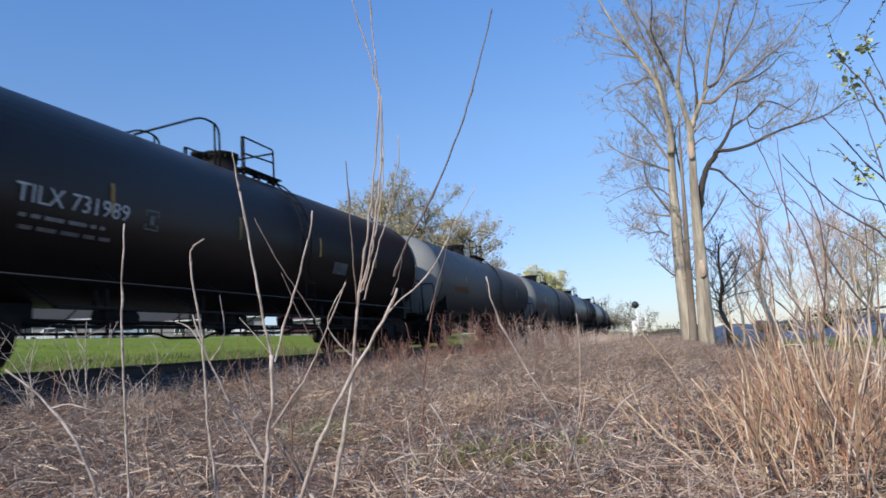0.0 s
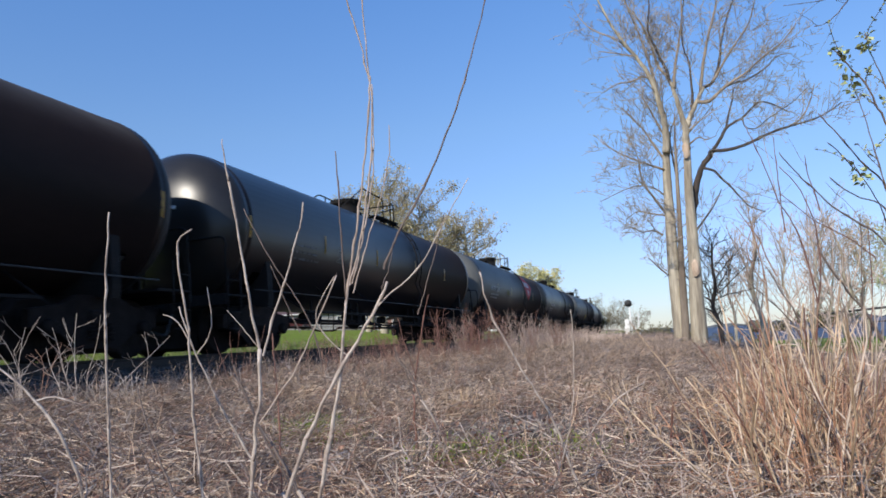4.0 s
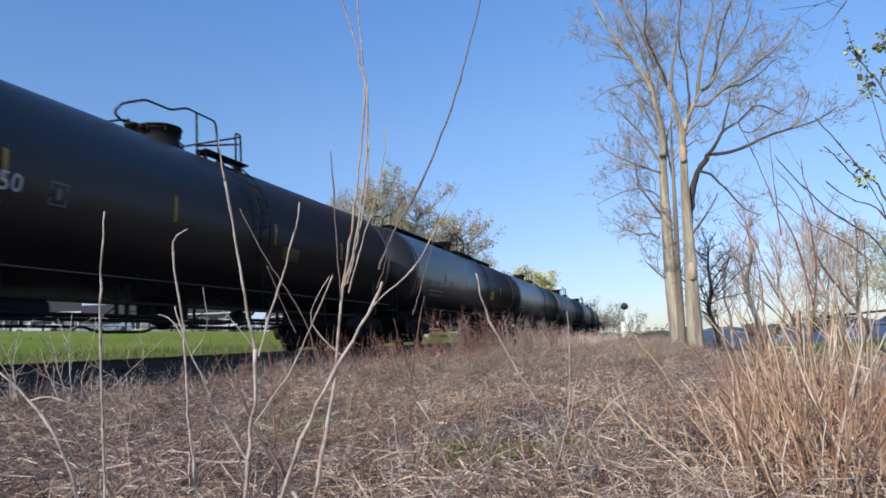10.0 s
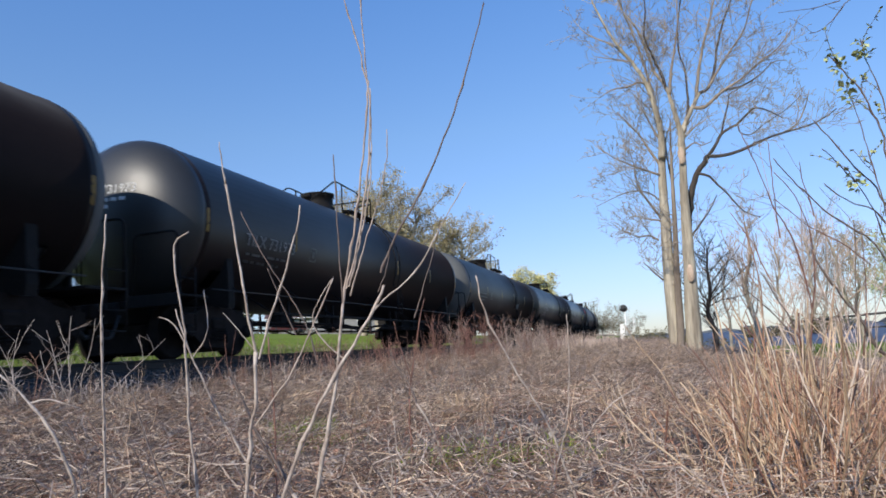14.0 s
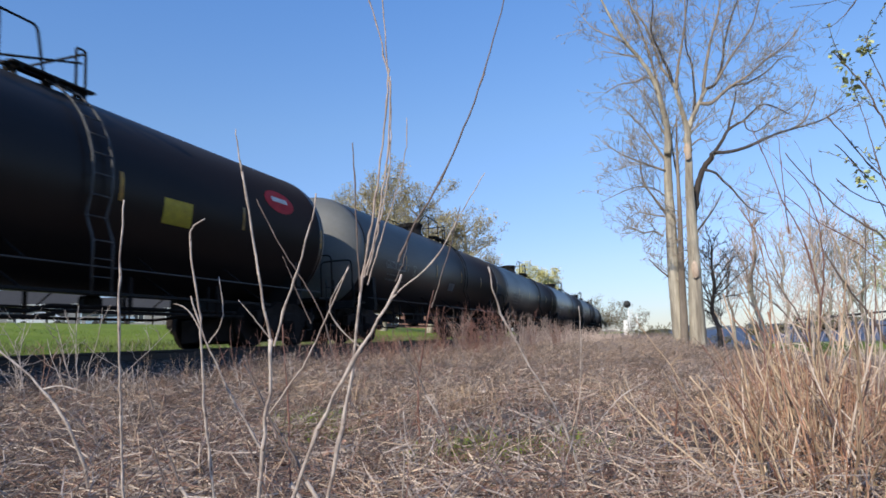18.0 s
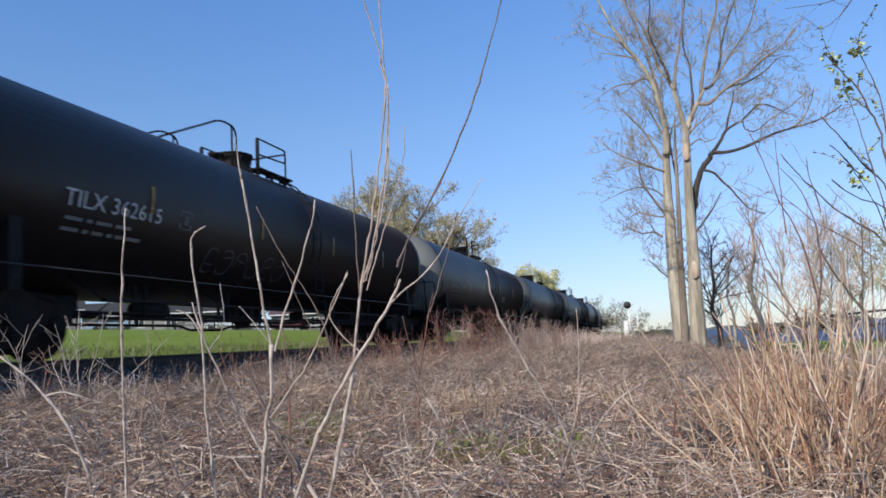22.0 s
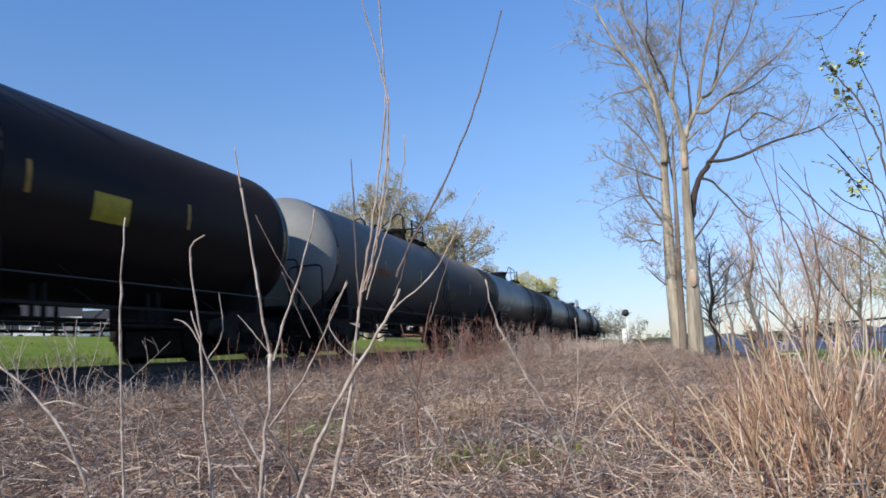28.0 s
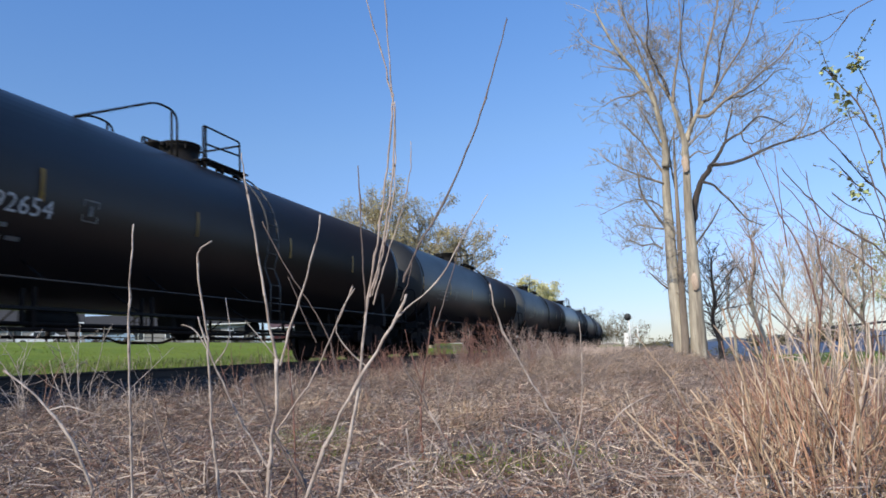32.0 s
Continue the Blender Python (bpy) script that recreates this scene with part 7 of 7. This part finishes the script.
# pale stones and dry leaves scattered on the bare patch
def litter():
    random.seed(99)
    v, f = [], []
    for _ in range(1500):
        x, y, d = bank_point(2.0, 13, 1.2)
        if noise.noise(Vector((x * 0.6, y * 0.6, 7))) < 0.0:
            continue
        stone(v, f, Vector((x, y, ground_z(x, y) + 0.012)), random.uniform(0.006, 0.022))
    for a, b, r in BARE:
        for _ in range(170):
            x, y = a + random.gauss(0, r * 0.6), b + random.gauss(0, r * 0.8)
            stone(v, f, Vector((x, y, ground_z(x, y) + 0.004)), random.uniform(0.004, 0.016))
    me = bpy.data.meshes.new("pebbles")
    me.from_pydata(v, [], f)
    me.materials.append(M_STONE)
    tagged(new("pebbles", me), "pale pebbles scattered in the dead grass", "pebbles", kind="stuff")
    leaves = Strands()
    for _ in range(5200):
        x, y, d = bank_point(1.6, 14, 1.3)
        o = Vector((random.gauss(0, 1), random.gauss(0, 1), random.gauss(0, 0.35))).normalized()
        leaves.leaf(Vector((x, y, ground_z(x, y) + random.uniform(0.01, 0.05))), o, Vector((random.gauss(0, 0.4), random.gauss(0, 0.4), 1)).normalized(), random.uniform(0.015, 0.05))
    stuff("dead_leaves", leaves, M_STRAWR, "brown dead leaves among the grass", "leaves")


litter()


# small branching weeds that stand apart on the bank
def weed_plant(x, y, h, r, material, seed, label):
    random.seed(seed)
    plant = tagged(new("weed"), label, "weed", "dry weeds on the bank")
    plant.location = (x, y, ground_z(x, y) - 0.02)
    for _ in range(random.randint(2, 4)):
        line = wander(Vector((random.gauss(0, 0.02), random.gauss(0, 0.02), 0)), Vector((random.gauss(0, 0.25), random.gauss(0, 0.25), 1)), h * random.uniform(0.7, 1.05), 7, 0.1)
        acc = Strands()
        acc.stem(line, r, r * 0.4, 6)
        for i in range(2, 7):
            if random.random() < 0.85:
                s = Vector((random.gauss(0, 0.8), random.gauss(0, 0.8), random.uniform(0.3, 0.9)))
                side = wander(line[i], s, h * random.uniform(0.14, 0.36), 4, 0.14)
                acc.stem(side, r * 0.6, r * 0.3, 5)
                acc.stem(wander(side[2], s + Vector((random.gauss(0, 0.8), random.gauss(0, 0.8), 0.2)), h * 0.12, 3, 0.1), r * 0.4, r * 0.25, 4)
        part("stem", acc.mesh("stem"), material, plant)


DRY = "branching pale dry weed on the bank"
RED = "branching reddish dry weed on the bank"
for k, (x, y, h, m) in enumerate(((-4.6, 4.9, 0.36, 0), (-4.3, 5.0, 0.42, 0), (-4.0, 5.3, 0.3, 0), (-3.7, 5.6, 0.34, 0), (-3.5, 6.2, 0.4, 0), (-3.1, 3.6, 0.22, 0), (-2.7, 4.1, 0.22, 0), (-5.2, 4.7, 1.05, 0), (-4.95, 4.6, 0.95, 1), (-4.75, 4.75, 0.85, 0), (-4.5, 4.6, 0.95, 0), (-4.2, 4.75, 0.4, 0), (-5.5, 4.9, 0.45, 0), (-4.0, 4.6, 0.35, 0), (-2.9, 6.0, 0.35, 0), (-2.4, 5.5, 0.3, 1), (-1.6, 5.8, 0.3, 0), (-3.9, 8.6, 0.42, 1), (-3.2, 9.6, 0.5, 1), (-2.6, 10.2, 0.62, 1), (-3.3, 8.4, 0.5, 1), (-2.9, 9.0, 0.55, 1), (0.1, 5.0, 0.3, 0), (-0.4, 7.4, 0.25, 0), (-4.9, 7.6, 0.4, 1), (-2.2, 11.5, 0.6, 1), (-2.4, 10.8, 0.66, 1), (-4.4, 6.0, 0.36, 0))):
    weed_plant(x, y, h, 0.0046 if m == 0 else 0.0042, M_STRAWR if m else M_SAP, 300 + k, RED if m else DRY)


# ---- signal and cabinet beside the line ----
def signal(x, y):
    z = ground_z(x, y)
    s = tagged(new("railway_signal"), "pale railway signal mast with round black head", "signal")
    s.location = (x, y, z)
    part("mast", bars([(0, 0, 0), (0, 0, 3.9)], r=0.11, n=10), M_PALE, s)
    bm = spin_rings(bmesh.new(), [(-0.06, 0.02), (-0.05, 0.46), (0.02, 0.46), (0.03, 0.02)], 24)
    bmesh.ops.translate(bm, verts=bm.verts[:], vec=(-0.12, -0.16, 4.05))
    head = part("target", bm, M_DARK, s, "round black signal target")
    bm = spin_rings(bmesh.new(), [(-0.34, 0.13), (-0.06, 0.12)], 14)
    bmesh.ops.translate(bm, verts=bm.verts[:], vec=(-0.12, -0.16, 4.05))
    part("hood", bm, M_DARK, head)
    part("base", boxes((-0.3, 0.3, -0.3, 0.3, 0, 0.25), bevel=0.03), M_PALE, s)
    part("ladder", bars([(0.25, 0.2, 0.2), (0.25, 0.2, 3.5)], [(0.5, 0.2, 0.2), (0.5, 0.2, 3.5)], *[[(0.25, 0.2, 0.5 + k * 0.35), (0.5, 0.2, 0.5 + k * 0.35)] for k in range(9)], r=0.02), M_PALE, s)
    c = tagged(new("relay_cabinet"), "white metal relay cabinet on the railway bank", "cabinet")
    c.location = (x - 0.5, y + 0.6, z)
    part("body", boxes((-0.3, 0.3, -0.3, 0.3, 0.1, 2.0), bevel=0.03), M_PALE, c)
    part("roof", boxes((-0.36, 0.36, -0.36, 0.36, 2.0, 2.08), bevel=0.02), M_PALE, c)
    part("door", boxes((-0.25, 0.25, -0.325, -0.303, 0.2, 1.9), bevel=0.008), M_PALE, c)
    part("plinth", boxes((-0.5, 0.5, -0.4, 0.4, -0.2, 0.1)), M_BALLAST, c)
    p = tagged(new("marker_post"), "thin pale post with a cross arm", "post")
    p.location = (x + 1.0, y - 1.0, ground_z(x + 1.0, y - 1.0))
    part("post", bars([(0, 0, -0.2), (0, 0, 2.9)], r=0.07, n=8), M_PALE, p)
    part("arm", bars([(-0.9, 0, 1.3), (0.1, 0, 1.3)], r=0.04, n=6), M_PALE, p)


signal(-3.75, 93.0)


# ---- houses, cars and fence beyond the field ----
def house(x, y, w, d, h, turn, wall, roof, label, doors=1, wins=3):
    z = ground_z(x, y)
    s = tagged(new("house"), label, "house", "houses beyond the field")
    s.matrix_world = Matrix.Translation((x, y, z - 0.1)) @ Matrix.Rotation(radians(turn), 4, "Z")
    t = 0.2
    for a in ((-w / 2, w / 2, -d / 2, -d / 2 + t), (-w / 2, w / 2, d / 2 - t, d / 2), (-w / 2, -w / 2 + t, -d / 2 + t, d / 2 - t), (w / 2 - t, w / 2, -d / 2 + t, d / 2 - t)):
        part("wall", boxes((*a, 0, h)), wall, s)
    bm = bmesh.new()
    e, r = 0.45, d * 0.24
    v = [bm.verts.new(p) for p in ((-w / 2 - e, -d / 2 - e, h), (w / 2 + e, -d / 2 - e, h), (w / 2 + e, d / 2 + e, h), (-w / 2 - e, d / 2 + e, h), (-w / 2 - e, 0, h + r), (w / 2 + e, 0, h + r))]
    for q in ((0, 1, 5, 4), (2, 3, 4, 5), (0, 4, 3), (1, 2, 5), (0, 3, 2, 1)):
        bm.faces.new([v[i] for i in q])
    part("roof", bm, roof, s)
    part("gutter", boxes((-w / 2 - e, w / 2 + e, -d / 2 - e - 0.1, -d / 2 - e, h - 0.08, h + 0.05)), M_PALE, s)
    for k in range(wins):
        cx = -w / 2 + w * (k + 0.7) / (wins + 0.4)
        win = part("window", boxes((cx - 0.65, cx + 0.65, -d / 2 - 0.05, -d / 2 - 0.003, 1.0, 2.2), bevel=0.01), M_PALE, s)
        part("pane", boxes((cx - 0.57, cx - 0.03, -d / 2 - 0.06, -d / 2 - 0.052, 1.08, 2.12)), M_GLASS, win)
        part("pane", boxes((cx + 0.03, cx + 0.57, -d / 2 - 0.06, -d / 2 - 0.052, 1.08, 2.12)), M_GLASS, win)
    for k in range(doors):
        cx = w / 2 - 1.6 - k * 3
        part("door", boxes((cx - 0.5, cx + 0.5, -d / 2 - 0.06, -d / 2 - 0.003, 0.1, 2.1), bevel=0.01), M_DARK, s)


def car(x, y, turn, paint, label):
    z = ground_z(x, y)
    c = tagged(new("parked_car"), label, "car", "cars parked beyond the field")
    c.matrix_world = Matrix.Translation((x, y, z)) @ Matrix.Rotation(radians(turn), 4, "Z")
    bm = bmesh.new()
    prof = [(-2.2, 0.35), (-2.25, 0.75), (-1.9, 0.92), (-1.0, 0.98), (-0.5, 1.42), (0.9, 1.45), (1.6, 1.0), (2.15, 0.95), (2.25, 0.4)]
    a = [bm.verts.new((x2, -0.85, z2)) for x2, z2 in prof]
    b = [bm.verts.new((x2, 0.85, z2)) for x2, z2 in prof]
    bm.faces.new(a)
    bm.faces.new(b[::-1])
    for i in range(len(prof)):
        j = (i + 1) % len(prof)
        bm.faces.new((a[i], b[i], b[j], a[j]))
    bmesh.ops.recalc_face_normals(bm, faces=bm.faces[:])
    bmesh.ops.bevel(bm, geom=bm.edges[:], offset=0.06, segments=2, affect="EDGES")
    part("body", bm, paint, c)
    for sy in (-1, 1):
        part("side_window", boxes((-0.55, 1.2, sy * 0.86 - 0.01, sy * 0.86 + 0.01, 1.02, 1.36), bevel=0.004), M_GLASS, c)
        for wx in (-1.4, 1.4):
            bm = spin_rings(bmesh.new(), [(-0.1, 0.06), (-0.1, 0.33), (0.1, 0.33), (0.1, 0.06)], 18)
            bmesh.ops.translate(bm, verts=bm.verts[:], vec=(wx, sy * 0.8, 0.33))
            wheel = part("wheel", bm, M_DARK, c)
            bm = spin_rings(bmesh.new(), [(-0.11, 0.02), (-0.11, 0.2), (0.11, 0.2), (0.11, 0.02)], 12)
            bmesh.ops.translate(bm, verts=bm.verts[:], vec=(wx, sy * 0.8, 0.33))
            part("rim", bm, M_WHEEL, wheel)


M_BUSHD = mat("dark evergreen hedge leaves", (0.035, 0.045, 0.02), (0.06, 0.055, 0.03), 0.8, scale=0.3, fine=5, bump=0.0, rand=-0.4)
M_CARW = mat("white car paint", (0.75, 0.76, 0.78), (0.70, 0.71, 0.73), 0.2, scale=1, fine=9, bump=0.0)
M_CARR = mat("dark maroon car paint", (0.10, 0.03, 0.03), (0.08, 0.025, 0.025), 0.2, scale=1, fine=9, bump=0.0)
M_CARB = mat("pale blue car paint", (0.35, 0.45, 0.58), (0.32, 0.42, 0.54), 0.2, scale=1, fine=9, bump=0.0)
house(-66.0, 54.0, 18, 8, 2.5, 44, M_SIDING, M_ROOFG, "long low white house with grey roof", 1, 5)
house(-70.0, 36.0, 12, 8, 2.6, 52, M_BRICK, M_ROOFR, "low brick house with brown roof", 1, 3)
house(-60.0, 76.0, 20, 8, 2.6, 34, M_SIDING, M_ROOFG, "long low white house with grey roof", 2, 5)
house(-48.0, 96.0, 16, 8, 2.7, 26, M_SIDING, M_ROOFR, "white house with brown roof", 1, 4)
house(-78.0, 18.0, 14, 8, 2.6, 66, M_SIDING, M_ROOFG, "white house with grey roof", 1, 4)
house(-38.0, 112.0, 14, 8, 2.7, 18, M_BRICK, M_ROOFG, "low brick house with grey roof", 1, 4)
car(-56.0, 52.0, 46, M_CARW, "white car parked beyond the green field")
car(-52.5, 57.0, 46, M_CARB, "pale blue car parked beyond the green field")
car(-60.0, 41.5, 50, M_CARR, "dark maroon car parked beyond the green field")
car(-47.0, 68.0, 36, M_CARW, "white car parked beyond the green field")
car(-43.0, 76.0, 36, M_CARR, "dark maroon car parked beyond the green field")
for k, (x, y, h) in enumerate(((-76, 60, 9), (-84, 30, 10), (-70, 84, 10), (-58, 104, 9), (-45, 122, 10), (-88, 44, 11), (-80, 72, 10), (-33, 128, 9), (-92, 10, 10))):
    bare_tree(x, y, h, 0.25, 140 + k, M_BARK, M_TWIG, "tree in olive bud behind the houses", 0.8, 16, 1.3, 0, 0.3, M_BUD, 0.3, group="trees beyond the railway", name="budding_tree")


random.seed(160)
for k in range(16):
    y = 20 + k * 5.2 + random.uniform(-1, 1)
    thicket(-50 + (y - 40) * 0.16 + random.uniform(-3, 3), y, 2.2, random.uniform(0.8, 1.6), 170 + k, M_SAPD, M_BUSHD, 16, "low dark hedge bush before the houses", 0.16)


def fence():
    f = tagged(new("fence"), "low dark wooden rail fence along the field", "fence")
    for k in range(34):
        y = 22 + k * 2.4
        x = -44 + (y - 40) * 0.16
        z = ground_z(x, y)
        part("post", boxes((x - 0.06, x + 0.06, y - 0.06, y + 0.06, z - 0.3, z + 1.15)), M_TIE, f)
        if k:
            for h in (0.45, 0.95):
                part("fence_rail", bars([(px, py, pz + h), (x, y, z + h)], r=0.05, n=4), M_TIE, f)
        px, py, pz = x, y, z


fence()


# ---- long footbridge over the water ----
def bridge():
    b = tagged(new("footbridge"), "distant long dark girder bridge on pale piers", "bridge")
    part("girder", bars([(17.0, 101, 0.45), (60.0, 112, 2.4)], r=0.16, n=6), M_DARK, b)
    part("deck", bars([(20.0, 104, -0.85), (64.0, 112, -0.75)], r=0.1, n=6), M_ROOFG, b)
    for k in range(8):
        x = 21 + k * 5.5
        part("pier", bars([(x, 104 + (x - 20) * 0.18, -3.5), (x, 104 + (x - 20) * 0.18, -0.8)], r=0.12, n=8), M_ROOFG, b)


bridge()


# ---- what moves: the train rolls towards the camera and past it; its wheels turn ----
def car_pose(s):
    (a, _), (b, _) = track_point(s + TRUCK_Y), track_point(s - TRUCK_Y)
    d = a - b
    m = (a + b) / 2
    return Matrix.Translation(m) @ Matrix.Rotation(math.atan2(-d.x, d.y), 4, "Z")


# how far the wind leans the sapling and the leafy twigs, in degrees to the right, time by time
LEAN_SAPLING = [(0, 0.05), (1, -0.49), (2, -0.47), (3, -1.58), (3.5, -0.95), (5.5, -0.75), (6, -0.77), (7, -0.09), (8, -0.05), (9, -0.33), (10, -1.4), (11, 0.02), (12, -0.44), (13, -1.07), (14, -0.64), (14.5, -0.99), (16.5, -0.58), (17, 0.4), (18, 0.19), (19, 0.02), (20, 0.12), (21, -0.04), (22, 0.39), (23, 0.36), (24, 0.24), (25, -0.06), (25.5, 0.02), (27.5, 0.3), (28, 0.52), (29, 0.73), (30, 0.72), (31, 0.5), (32, 0.95)]
LEAN_TWIG = [(0, 0.64), (5.5, 1.03), (6, 1.33), (7, 0.07), (8, -0.06), (9, 0.08), (10, 2.7), (11, 0.68), (12, -0.61), (13, 1.97), (14, 0.94), (14.5, 0.99), (16.5, 0.99), (17, -0.09), (18, -0.06), (19, -0.21), (20, -0.16), (21, 0.05), (22, -0.24), (23, 0.06), (24, -0.07), (25, 0.09), (25.5, 0.07), (27.5, -0.17), (28, -0.07), (29, -0.23), (30, -0.59), (31, -0.24), (32, -0.21)]


def bent(at, pivot, a):
    return Matrix.Translation(at + pivot) @ Matrix.Rotation(radians(a), 4, "Y") @ Matrix.Translation(-pivot)


def motions():
    for thing, pivot in SWAY:
        rows, k = (LEAN_TWIG, 1.0 if thing is SWAY_LEAFY else 0.5) if "budding" in thing.name else (LEAN_SAPLING, 0.4) if thing.name == "sapling" else (None, 0)
        if rows:
            at = thing.location.copy()
            walk(thing, [(t, bent(at, pivot, a * k)) for t, a in rows])
    for c, s0 in CARS:
        walk(c, [(float(t), car_pose(s0 - SPEED * t)) for t in range(0, 33)])
    turned = {}
    for c, _ in CARS:
        for truck in c.children:
            if not truck.name.startswith("truck"):
                continue
            for w in truck.children:
                if not w.name.startswith("wheelset"):
                    continue
                key = round(w.location.y, 2)
                if key not in turned:
                    turned[key] = w
                    walk(w, [(k / FPS, pose(0, key, 0.457, math.degrees(SPEED / 0.457 * k / FPS) % 360)) for k in range(0, 32 * FPS + 1)])
                else:
                    first = turned[key].animation_data
                    w.rotation_mode = "QUATERNION"
                    data = w.animation_data_create()
                    data.action = first.action
                    data.action_slot = first.action_slot


motions()
